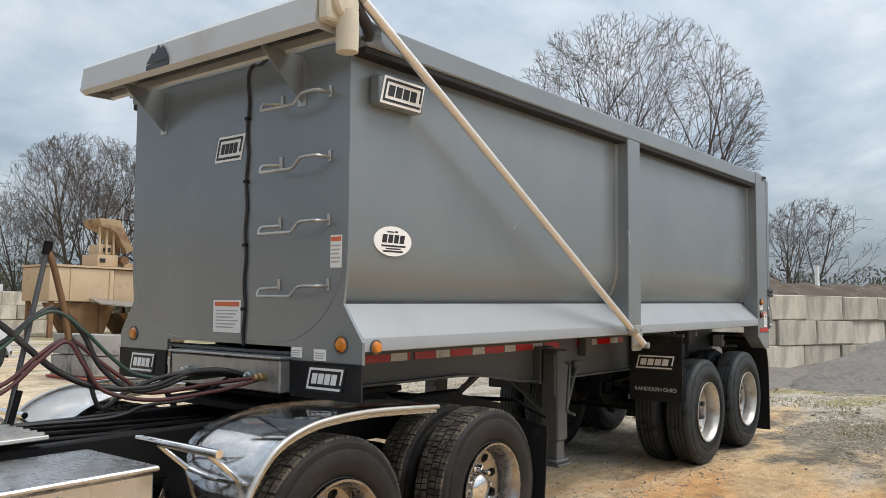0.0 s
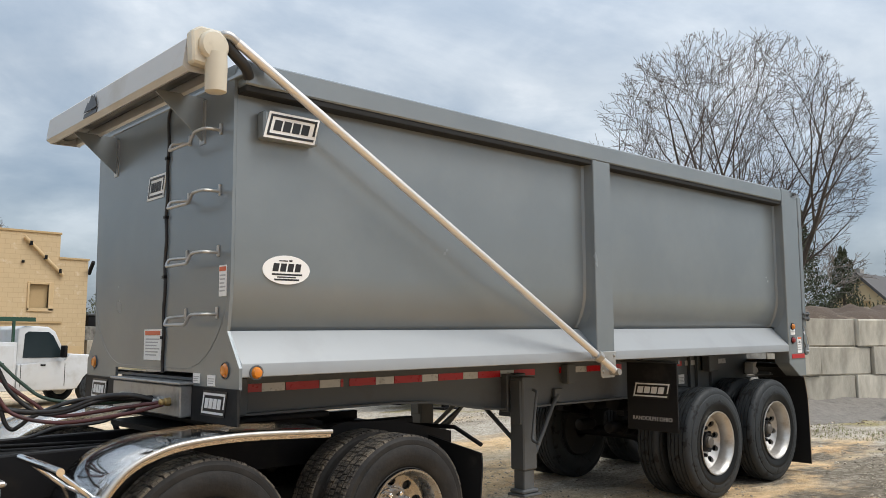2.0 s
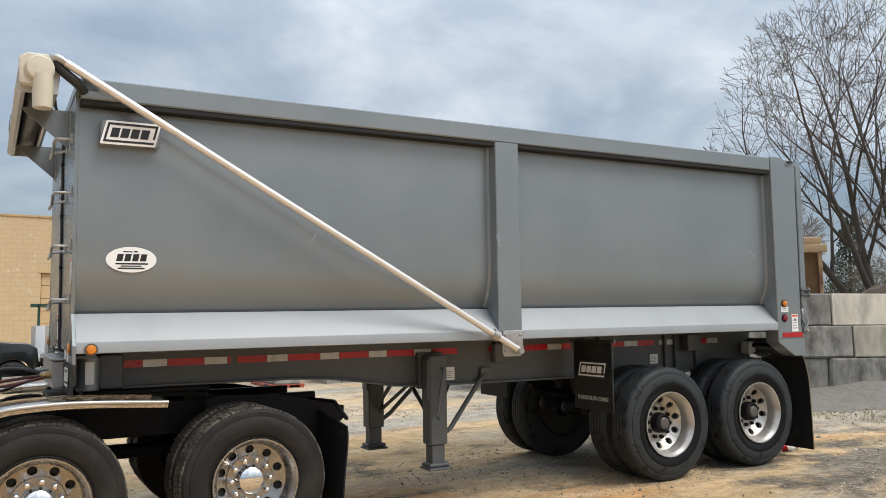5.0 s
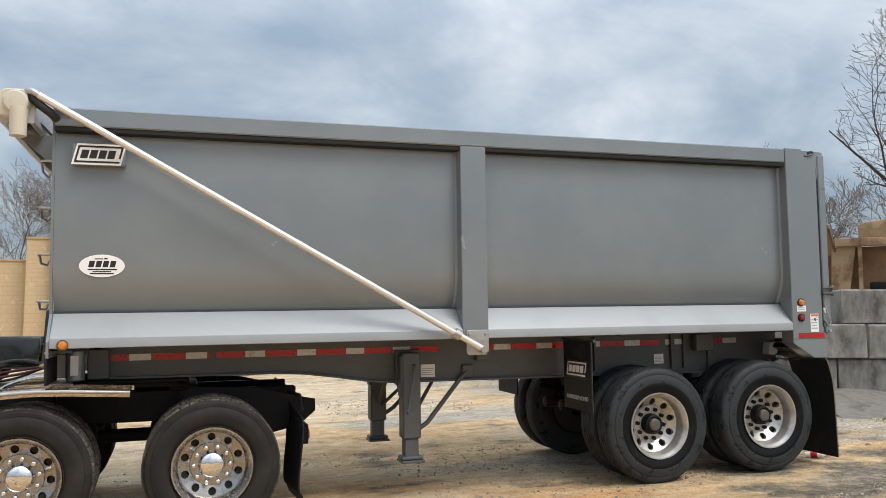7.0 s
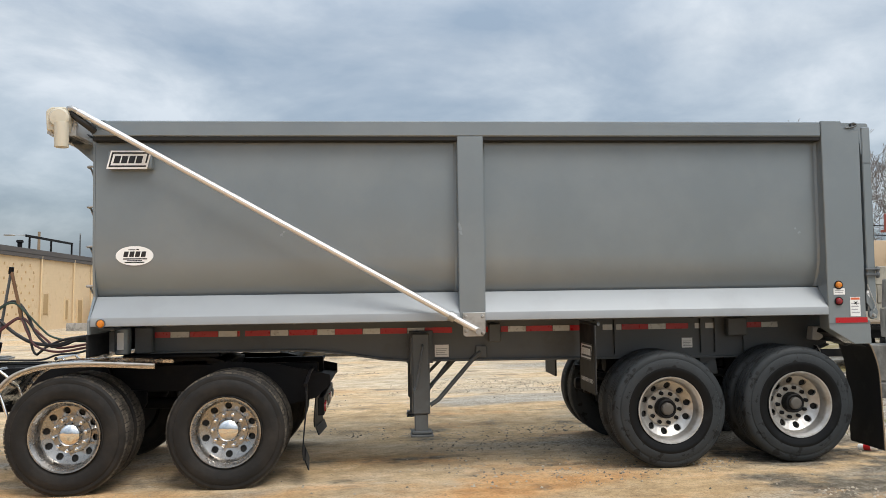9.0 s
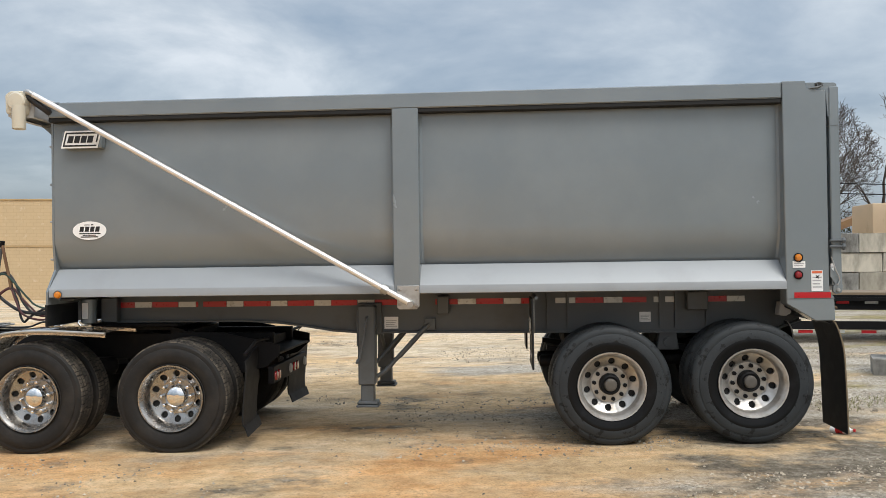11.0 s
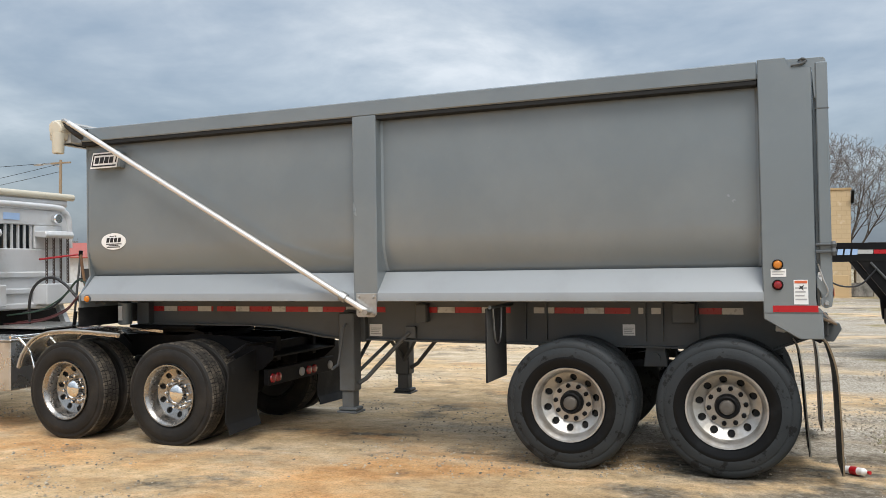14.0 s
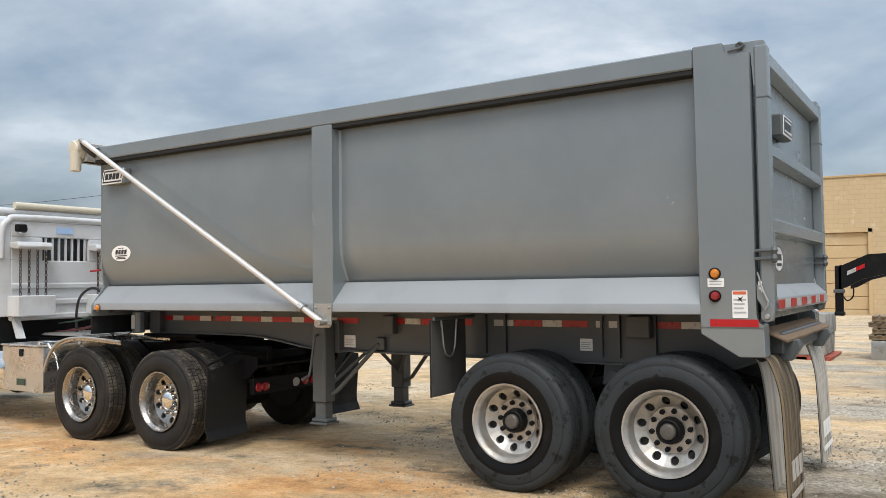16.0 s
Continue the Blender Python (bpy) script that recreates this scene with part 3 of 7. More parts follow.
for near in (True, False):
    def yy(a, b):
        return (a, b) if near else (mirror_y(b), mirror_y(a))
    part("top_rail", box(0.0, 6.84, *yy(0.0, 0.16), 3.052, 3.196, 0.01), GREY, trailer)
    # near-black strip stands in for the shade under the rail's overhang
    part("rail_underside", box(0.002, 6.838, *yy(0.012, 0.118), 3.012, 3.0525, 0.006), RAIL_SHADE, trailer, "near-black strip painted as shade under the rail")
    sill = [(0.0, 1.335), (0.0, 1.412), (0.19, 1.603), (0.36, 1.5), (0.36, 1.47), (0.02, 1.335)]
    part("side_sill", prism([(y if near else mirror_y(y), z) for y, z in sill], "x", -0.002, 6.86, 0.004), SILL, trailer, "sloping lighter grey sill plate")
    post = [(-0.003, 1.325), (-0.003, 3.052), (0.14, 3.052), (0.14, 1.95), (0.25, 1.6), (0.3, 1.325)]
    part("side_post", prism([(y if near else mirror_y(y), z) for y, z in post], "x", 3.31, 3.553, 0.006), GREY, trailer)
    for px, pd in ((3.311, -1), (3.552, 1), (6.846, -1)):
        bm, rows = bmesh.new(), []
        for k in range(13):
            z = 3.05 - k * 0.12
            yt = 0.112 if z > 1.95 else 0.712 - math.sqrt(max(0.0, 0.36 - (1.95 - z) ** 2))
            sec = [(px, max(0.03, yt - 0.1)), (px + pd * 0.008, yt - 0.02), (px + pd * 0.03, yt), (px, yt + 0.02)]
            rows.append([bm.verts.new((x, y if near else mirror_y(y), z)) for x, y in sec])
        for a, b in zip(rows, rows[1:]):
            for i in range(4):
                bm.faces.new((a[i], a[(i + 1) % 4], b[(i + 1) % 4], b[i]))
        part("post_return", bm, GREY, trailer)
    rear = [(6.842, 3.205), (7.045, 3.203), (7.056, 3.12), (7.225, 3.115), (7.218, 1.35), (7.22, 1.29), (7.262, 1.27), (7.268, 1.052), (7.1, 1.05), (6.848, 1.205)]
    part("rear_post", prism(rear, "y", *yy(-0.002, 0.17), 0.006), GREY, trailer)
    wedge = [(6.846, 1.246), (7.268, 1.246), (7.264, 1.252), (6.846, 1.252)]
    part("seam", prism(wedge, "y", *yy(-0.005, 0.0)), GREY_DK, trailer)
    web = [(0.32, 1.3), (0.32, 1.045), (1.7, 1.04), (2.0, 1.025), (2.3, 0.985), (2.6, 0.935), (2.85, 0.915), (6.9, 0.89), (7.2, 1.0), (7.2, 1.3)]
    part("frame_beam", prism(web, "y", *yy(0.692, 0.712)), GREY_DK, trailer)
    low = web[1:-1]
    fl = low + [(x, z + 0.016) for x, z in reversed(low)]
    part("beam_flange", prism(fl, "y", *yy(0.64, 0.77)), GREY_DK, trailer)
    part("beam_flange", box(0.32, 7.2, *yy(0.64, 0.77), 1.3, 1.318), GREY_DK, trailer)
    for bx in (4.75, 4.95, 5.85, 6.0, 6.3):
        part("stiffener", box(bx, bx + 0.018, *yy(0.655, 0.7), 0.95, 1.3), GREY_DK, trailer)
    part("hanger_bracket", box(6.1, 6.3, *yy(0.56, 0.66), 1.12, 1.30, 0.01), GREY_DK, trailer)
    part("hanger_bracket", box(3.66, 3.78, *yy(0.6, 0.69), 1.1, 1.28, 0.01), GREY_DK, trailer)

# reflective tape along the frame beam
for reds, x0, x1 in ((1, 0.36, 0.53), (0, 0.53, 0.71), (1, 0.715, 0.99), (0, 0.992, 1.173), (1, 1.175, 1.2), (1, 1.25, 1.495), (0, 1.498, 1.672), (1, 1.675, 1.955), (0, 1.957, 2.128), (1, 2.13, 2.403), (0, 2.406, 2.578),
                     (1, 2.58, 2.847), (0, 2.85, 3.022), (1, 3.025, 3.3), (1, 3.64, 3.865), (0, 3.867, 4.048), (1, 4.05, 4.322), (0, 4.325, 4.497), (1, 4.5, 4.615), (0, 4.838, 4.942), (0, 4.972, 5.035), (1, 5.037, 5.313),
                     (0, 5.315, 5.498), (1, 5.5, 5.735), (0, 5.802, 5.872), (0, 5.915, 6.008), (1, 6.27, 6.51), (0, 6.512, 6.685)):
    part("reflector_tape", box(x0, x1 - 0.003, 0.6865, 0.691, 1.194, 1.249), TAPE_R if reds else TAPE_W, trailer, "red reflective tape" if reds else "white reflective tape")
part("reflector_tape", box(6.915, 7.232, -0.006, -0.001, 1.256, 1.306), TAPE_R, trailer, "red reflective tape")

# underside
for bx in (0.5, 1.1, 1.7, 2.4, 3.6, 4.2, 5.0, 5.6, 6.2, 6.8):
    part("cross_member", box(bx, bx + 0.07, 0.2, 2.2, 1.318, 1.37), GREY_DK, trailer)
for bx in (2.9, 3.9, 4.9, 5.9, 6.8):
    part("frame_tie", box(bx, bx + 0.08, 0.712, 1.688, 1.0, 1.14), GREY_DK, trailer)
part("hitch_plate", box(0.1, 1.02, 0.6, 1.8, 1.0, 1.04, 0.01), BLACK, trailer)
part("bolster", box(0.21, 0.38, 0.6, 1.8, 1.05, 1.3, 0.01), GREY_DK, trailer)
for cy in (0.51, 1.89):
    pst = part("nose_post", lathe([(1.05, 0.06), (1.06, 0.075), (1.29, 0.075), (1.3, 0.06)], "z", 22, centre=(0.13, cy, 0)), GREY, trailer, "round grey nose post")
    part("sticker", box(0.1, 0.16, cy - 0.079, cy - 0.0755, 1.1, 1.26), DECAL_W, pst)
part("hoist_tube", lathe([(1.2, 0.13), (2.6, 0.13)], "x", 20, centre=(0, MID, 1.18)), GREY_DK, trailer)
for ty in (0.95, 1.25):
    part("air_tank", lathe([(4.92, 0.02), (4.94, 0.09), (4.98, 0.105), (5.55, 0.105), (5.6, 0.09), (5.62, 0.02)], "x", 20, centre=(0, ty + 0.1, 0.83)), BLACK, trailer)

# hose box and flaps at the nose
part("apron_plate", box(0.0, 0.14, 0.2, 2.2, 1.294, 1.312), GREY_DK, trailer)
hb = part("hose_box", box(-0.1, 0.12, 0.575, 1.66, 1.075, 1.268, 0.008), BOX_STEEL, trailer, "scuffed steel connection box")
part("lid", box(-0.115, 0.1, 0.56, 1.68, 1.272, 1.288, 0.004), BOX_STEEL, hb)
for gy, mat in ((0.72, BRASS), (0.83, GALV), (0.99, BLACK), (1.45, GALV)):
    part("coupling", lathe([(-0.2, 0.012), (-0.19, 0.02), (-0.165, 0.02), (-0.16, 0.026), (-0.13, 0.026)], "x", 14, centre=(0.03, gy, 1.165)), mat, hb)
for y0, y1 in ((-0.012, 0.565), (mirror_y(0.565), mirror_y(-0.012))):
    f = part("front_flap", box(-0.03, -0.014, y0, y1, 1.06, 1.268), FLAP, trailer, "black rubber apron")
    outline_plate(f, "name_board", (-0.031, (y0 + y1) / 2 - 0.01, 1.175), (0, -1, 0), (0, 0, 1), 0.30, 0.15, 0.25, (-1, 0, 0), "black board with white border")
for fy, fz in ((0.15, 1.372), (mirror_y(0.15), 1.372)):
    lamp = part("marker_lamp", lathe([(-0.044, 0.012), (-0.041, 0.03), (-0.03, 0.042), (-0.022, 0.046)], "x", 18, centre=(0, fy, fz)), AMBER, trailer, "round amber marker lamp")
    part("bezel", lathe([(-0.03, 0.046), (-0.03, 0.052), (-0.022, 0.052), (-0.022, 0.046)], "x", 18, centre=(0, fy, fz), close=True), GREY_DK, lamp)
for lx, lz, mat, r in ((0.092, 1.36, AMBER, 0.036), (6.955, 1.617, AMBER, 0.034), (6.953, 1.463, REDLENS, 0.034)):
    lamp = part("marker_lamp", lathe([(-0.034, 0.01), (-0.03, r * 0.7), (-0.014, r * 0.95), (0.0, r)], "y", 18, centre=(lx, 0, lz)), mat, trailer, "round amber marker lamp" if mat is AMBER else "round red marker lamp")
    part("bezel", lathe([(-0.012, r), (-0.012, r + 0.007), (0.0, r + 0.007), (0.0, r)], "y", 18, centre=(lx, 0, lz), close=True), BLACK if lx > 1 else GREY_DK, lamp)


def sticker(parent, x0, x1, y0, y1, z0, z1, face, rows, head=None):
    """A printed label: white sheet with a coloured head and lines of print. face: 'x' or 'y'."""
    sheet = part("sticker", box(x0, x1, y0, y1, z0, z1), DECAL_W, parent, "white printed label")
    bm, bh = bmesh.new(), bmesh.new()
    hgt = z1 - z0
    for k in range(rows):
        za = z1 - hgt * (0.3 + 0.62 * k / rows)
        inset = 0.1 + 0.08 * (k % 3)
        if face == "x":
            w = y1 - y0
            box(x0 - 0.0015, x0, y0 + w * inset, y1 - w * 0.1, za - hgt * 0.25 / rows, za, 0, bm)
        else:
            w = x1 - x0
            box(x0 + w * 0.1, x1 - w * inset, y0 - 0.0015, y0, za - hgt * 0.25 / rows, za, 0, bm)
    part("print", bm, DECAL_G, sheet)
    if head:
        if face == "x":
            box(x0 - 0.002, x0, y0 + 0.06 * (y1 - y0), y1 - 0.06 * (y1 - y0), z1 - hgt * 0.19, z1 - hgt * 0.05, 0, bh)
        else:
            box(x0 + 0.06 * (x1 - x0), x1 - 0.06 * (x1 - x0), y0 - 0.002, y0, z1 - hgt * 0.14, z1 - hgt * 0.03, 0, bh)
        part("heading", bh, head, sheet)
    return sheet


sticker(trailer, -0.026, -0.0225, 1.04, 1.32, 1.41, 1.615, "x", 6, ORANGE)
sticker(trailer, -0.026, -0.0225, 0.155, 0.245, 1.805, 1.99, "x", 5, ORANGE)
sticker(trailer, -0.026, -0.0225, 0.47, 0.56, 1.285, 1.345, "x", 3)
sticker(trailer, -0.026, -0.0225, 0.27, 0.37, 1.275, 1.34, "x", 3)
st = sticker(trailer, 7.065, 7.165, -0.006, -0.0025, 1.315, 1.5, "y", 4, ORANGE)
part("pictogram", prism([(7.1, 1.46), (7.12, 1.45), (7.14, 1.465), (7.125, 1.44), (7.135, 1.42), (7.115, 1.435), (7.1, 1.43), (7.11, 1.447)], "y", -0.008, -0.006), DECAL_K, st)
sticker(trailer, 6.905, 7.015, -0.006, -0.0025, 1.525, 1.585, "y", 2)
sticker(trailer, 7.235, 7.26, -0.006, -0.0025, 1.47, 1.56, "y", 2)
sticker(trailer, 3.12, 3.26, 0.684, 0.690, 0.955, 1.075, "y", 4)
sticker(trailer, 5.66, 5.77, 0.684, 0.690, 1.0, 1.1, "y", 4)

# name boards and dealer oval
board = part("sign_box", box(0.13, 0.52, 0.02, 0.108, 2.755, 2.925, 0.012), GREY, trailer, "raised name board")
outline_plate(board, "name_board", (0.325, 0.018, 2.84), (1, 0, 0), (0, 0, 1), 0.36, 0.165, 0.25, (0, -1, 0), "white board with black border", DECAL_W, DECAL_K)
outline_plate(trailer, "name_board", (-0.024, 1.185, 2.59), (0, -1, 0), (0, 0, 1), 0.27, 0.165, 0.25, (-1, 0, 0), "white board with black border", DECAL_W, DECAL_K)


def oval(parent, cx, cz, w, h, x0=None, y0=None):
    """A white oval decal with black print bars."""
    pts = [(w / 2 * math.cos(k * math.tau / 36), h / 2 * math.sin(k * math.tau / 36)) for k in range(36)]
    if y0 is not None:
        bm = prism([(cx + a, cz + b) for a, b in pts], "y", y0 - 0.003, y0 + 0.002)
        o = part("oval_decal", bm, DECAL_W, parent, "white oval decal with black print")
        bm = bmesh.new()
        for k in range(4):
            xa = cx - 0.3 * w + k * 0.155 * w
            prism([(xa, cz - 0.06 * h), (xa + 0.12 * w, cz - 0.06 * h), (xa + 0.15 * w, cz + 0.22 * h), (xa + 0.03 * w, cz + 0.22 * h)], "y", y0 - 0.0045, y0 - 0.003, 0, bm)
        box(cx - 0.31 * w, cx + 0.33 * w, y0 - 0.0045, y0 - 0.003, cz - 0.19 * h, cz - 0.13 * h, 0, bm)
        box(cx - 0.2 * w, cx + 0.2 * w, y0 - 0.0045, y0 - 0.003, cz - 0.275 * h, cz - 0.23 * h, 0, bm)
        box(cx - 0.26 * w, cx + 0.26 * w, y0 - 0.0045, y0 - 0.003, cz - 0.37 * h, cz - 0.31 * h, 0, bm)
        box(cx - 0.16 * w, cx + 0.02 * w, y0 - 0.0045, y0 - 0.003, cz + 0.29 * h, cz + 0.33 * h, 0, bm)
        box(cx + 0.05 * w, cx + 0.12 * w, y0 - 0.0045, y0 - 0.003, cz + 0.29 * h, cz + 0.35 * h, 0, bm)
    else:
        bm = prism([(cx + a, cz + b) for a, b in pts], "x", x0, x0 + 0.004)
        o = part("oval_decal", bm, DECAL_W, parent, "white oval decal with black print")
        bm = bmesh.new()
        box(x0 + 0.004, x0 + 0.0055, cx - 0.3 * w, cx + 0.3 * w, cz - 0.06 * h, cz + 0.22 * h, 0, bm)
        box(x0 + 0.004, x0 + 0.0055, cx - 0.3 * w, cx + 0.3 * w, cz - 0.3 * h, cz - 0.18 * h, 0, bm)
    part("print", bm, DECAL_K, o)


oval(trailer, 0.352, 1.972, 0.335, 0.178, y0=0.108)

# grab steps on the front wall, and the cable
for rz in (2.815, 2.44, 2.07, 1.70):
    rz -= 0.03
    bm = tube(curve([(-0.02, 0.26, rz + 0.03), (-0.1, 0.262, rz + 0.03), (-0.128, 0.28, rz + 0.03), (-0.135, 0.36, rz + 0.028), (-0.135, 0.4, rz + 0.02), (-0.135, 0.45, rz - 0.022), (-0.135, 0.475, rz - 0.03), (-0.135, 0.6, rz - 0.03), (-0.135, 0.73, rz - 0.03), (-0.13, 0.752, rz - 0.022), (-0.12, 0.752, rz + 0.005), (-0.1, 0.74, rz + 0.016), (-0.02, 0.68, rz + 0.025)], 3), 0.01, 8)
    step = part("grab_step", bm, GALV, trailer, "bent steel rod step")
    for cy in (0.26, 0.68):
        part("clip", box(-0.035, -0.02, cy - 0.012, cy + 0.012, rz + 0.005, rz + 0.075, 0.004), GALV, step)
cab = [(-0.03, 1.0 + 0.008 * math.sin(k * 1.7), 1.33 + 0.0862 * k) for k in range(21)]
part("cable", tube(curve(cab + [(-0.035, 0.95, 3.1), (-0.06, 0.85, 3.08), (-0.1, 0.7, 3.1), (-0.13, 0.45, 3.12), (-0.15, 0.2, 3.12)], 3), 0.011, 8), HOSE, trailer, "black cable loom")
for cz in (1.55, 1.95, 2.35, 2.75):
    part("cable_tie", box(-0.045, -0.02, 0.985, 1.02, cz, cz + 0.02), BLACK, trailer)

# tarp gear
hous = [(-0.36, 3.055), (-0.395, 3.080), (-0.375, 3.240), (-0.345, 3.270), (-0.13, 3.280), (-0.12, 3.260), (-0.14, 3.070), (-0.16, 3.055), (-0.175, 3.070), (-0.155, 3.245), (-0.335, 3.235), (-0.355, 3.085), (-0.335, 3.065)]
housing = part("tarp_housing", prism(hous, "y", 0.02, 2.40), HOUSING, trailer, "pale aluminium tarp housing")
part("end_plate", prism([(-0.36, 3.055), (-0.395, 3.080), (-0.375, 3.240), (-0.345, 3.270), (-0.13, 3.280), (-0.14, 3.060)], "y", 0.008, 0.02), HOUSING, housing)
part("end_plate", prism([(-0.36, 3.055), (-0.395, 3.080), (-0.375, 3.240), (-0.345, 3.270), (-0.13, 3.280), (-0.14, 3.060)], "y", 2.40, 2.412), HOUSING, housing)
part("tarp_roll", lathe([(0.03, 0.07), (2.38, 0.07)], "y", 20, centre=(-0.25, 0, 3.160)), HOSE, housing, "rolled dark mesh tarp")
peaks = [(0, 0), (0.05, 0.07), (0.075, 0.055), (0.11, 0.115), (0.14, 0.08), (0.165, 0.1), (0.23, 0.02), (0.235, 0)]
part("mountain_emblem", plate([(-0.398 + 0.12 * h, 1.57 - s, 3.120 + h) for s, h in peaks], (-1, 0, 0.1), 0.004), DECAL_K, housing, "black mountain emblem")
part("mountain_emblem", plate([(-0.396, 1.58, 3.082), (-0.396, 1.33, 3.082), (-0.391, 1.33, 3.115), (-0.391, 1.58, 3.115)], (-1, 0, 0.1), 0.004), DECAL_K, housing, "black bar")
for by in (0.50, 1.93):
    g = part("gusset", prism([(-0.02, 2.78), (-0.02, 3.07), (-0.34, 3.07), (-0.34, 3.055)], "y", by, by + 0.008), GREY, trailer, "triangular steel bracket")
    part("flange", box(-0.03, -0.02, by - 0.03, by + 0.04, 2.77, 3.05), GALV, g)
motor = part("tarp_motor", lathe([(-0.11, 0.03), (-0.105, 0.075), (-0.09, 0.088), (0.0, 0.092), (0.012, 0.09)], "y", 28, centre=(-0.255, 0, 3.2)), CREAM, trailer, "cream tarp motor cover")
part("cover", prism([(-0.37, 3.09), (-0.38, 3.27), (-0.33, 3.305), (-0.2, 3.305), (-0.175, 3.27), (-0.175, 3.1), (-0.2, 3.075)], "y", -0.07, 0.01, 0.012), CREAM, motor)
part("motor_barrel", lathe([(2.935, 0.05), (2.94, 0.06), (3.08, 0.063), (3.16, 0.06)], "z", 24, centre=(-0.235, -0.075, 0)), CREAM, motor)
part("spring_arm", tube(curve([(-0.17, -0.03, 3.27), (-0.10, -0.03, 3.2), (-0.02, -0.02, 3.14), (0.02, 0.02, 3.1)], 5), 0.034, 10), HOSE, trailer, "dark rubber spring sleeve")
arm_a, arm_b = Vector((-0.10, -0.062, 3.262)), Vector((3.47, -0.066, 1.245))
arm = part("tarp_arm", tube([arm_a, arm_b], 0.028, 16), TUBE, trailer, "bright aluminium tarp arm")
part("elbow", tube(curve([(-0.19, 0.03, 3.24), (-0.19, -0.04, 3.285), (-0.15, -0.062, 3.29), arm_a], 5), 0.026, 12), GALV, arm)
d = (arm_b - arm_a).normalized()
part("collar", tube([arm_b - d * 0.30, arm_b - d * 0.24], 0.046, 14), GALV, arm)
part("collar", tube([arm_b - d * 0.30 + Vector((0, -0.03, 0)), arm_b - d * 0.24 + Vector((0, -0.03, 0))], 0.02, 8), GALV, arm)
piv = part("pivot_plate", prism([(3.34, 1.21), (3.36, 1.19), (3.52, 1.19), (3.548, 1.22), (3.548, 1.41), (3.34, 1.41)], "y", -0.018, -0.004, 0.003), GALV, trailer, "galvanised pivot plate")
part("bolt", lathe([(-0.11, 0.018), (-0.11, 0.028), (-0.02, 0.028)], "y", 12, centre=(3.47, 0, 1.24)), GALV, piv)
for bx, bz in ((3.365, 1.375), (3.52, 1.375), (3.52, 1.22), (3.365, 1.24)):
    part("bolt", lathe([(-0.03, 0.01), (-0.02, 0.016), (-0.018, 0.016)], "y", 8, centre=(bx, 0, bz)), GALV, piv)

# landing gear
for ly, s in ((0.46, 1), (mirror_y(0.46) - 0.16, -1)):
    leg = part("landing_leg", box(2.885, 3.055, ly, ly + 0.16, 0.42, 1.2, 0.012), GREY_DK, trailer, "grey square landing leg")
    part("inner_leg", box(2.905, 3.035, ly + 0.02, ly + 0.14, 0.225, 0.42, 0.008), GREY_DK, leg)
    part("foot", box(2.865, 3.085, ly - 0.02, ly + 0.18, 0.205, 0.226, 0.006), GREY_DK, leg)
    part("foot", box(2.87, 3.075, ly - 0.0, ly + 0.16, 0.226, 0.262, 0.012), GREY_DK, leg)
    part("bracket", box(2.86, 3.1, (ly + 0.16) if s > 0 else ly - 0.08, (ly + 0.24) if s > 0 else ly, 0.9, 1.22, 0.006), GREY_DK, leg)
    part("gear_case", box(2.87, 2.9, ly + 0.02, ly + 0.14, 0.8, 1.17, 0.008), GREY_DK, leg)
    inner = ly + (0.1 if s > 0 else 0.06)
    part("brace", tube([(3.578, inner + s * 0.1, 1.0), (3.5, inner + s * 0.09, 0.93), (3.14, inner, 0.545), (3.06, inner, 0.497)], 0.022, 8), GREY_DK, leg)
    part("brace_plate", box(3.53, 3.64, min(inner + s * 0.09, inner + s * 0.13), max(inner + s * 0.09, inner + s * 0.13), 0.94, 1.06, 0.006), GREY_DK, leg)
    part("brace", tube([(2.97, inner + s * 0.05, 0.62), (2.97, MID - s * 0.1, 0.98)], 0.02, 8), GREY_DK, leg)
    part("brace", tube([(3.0, inner + s * 0.05, 0.58), (3.35, MID - s * 0.3, 0.98)], 0.018, 8), GREY_DK, leg)
part("crank", tube(curve([(2.985, 0.44, 1.09), (2.985, 0.40, 1.07), (2.97, 0.395, 1.0), (2.92, 0.39, 0.72), (2.9, 0.37, 0.68), (2.9, 0.3, 0.66)], 4), 0.013, 8), GREY_DK, trailer)

# ---- wheels ----


def disc_with_holes(r0, r1, holes, hole_r, depth0, depth1, thick, bm):
    """A dished ring about the y axis pierced by round hand holes."""

    def deep(x, z):
        return depth0 + (depth1 - depth0) * (math.hypot(x, z) - r0) / (r1 - r0)

    rm = (r0 + r1) / 2
    half_r, half_a = (r1 - r0) / 2, math.pi / holes
    n = 20
    for k in range(holes):
        c = k * math.tau / holes
        rows = ([], [], [])
        for i in range(n):
            a = i * math.tau / n + math.tau / (2 * n)
            u, v = math.cos(a), math.sin(a)
            s = 1 / max(abs(u), abs(v))
            br, ba = rm + half_r * u * s, c + half_a * v * s
            hr, ha = hole_r * u, hole_r * v
            rows[0].append(bm.verts.new((br * math.cos(ba), deep(br, 0), br * math.sin(ba))))
            p = ((rm + hr) * math.cos(c) - ha * math.sin(c), (rm + hr) * math.sin(c) + ha * math.cos(c))
            rows[1].append(bm.verts.new((p[0], deep(*p), p[1])))
            rows[2].append(bm.verts.new((p[0], deep(*p) + thick, p[1])))
        for a, b in ((rows[0], rows[1]), (rows[1], rows[2])):
            for i in range(n):
                bm.faces.new((a[i], a[(i + 1) % n], b[(i + 1) % n], b[i]))


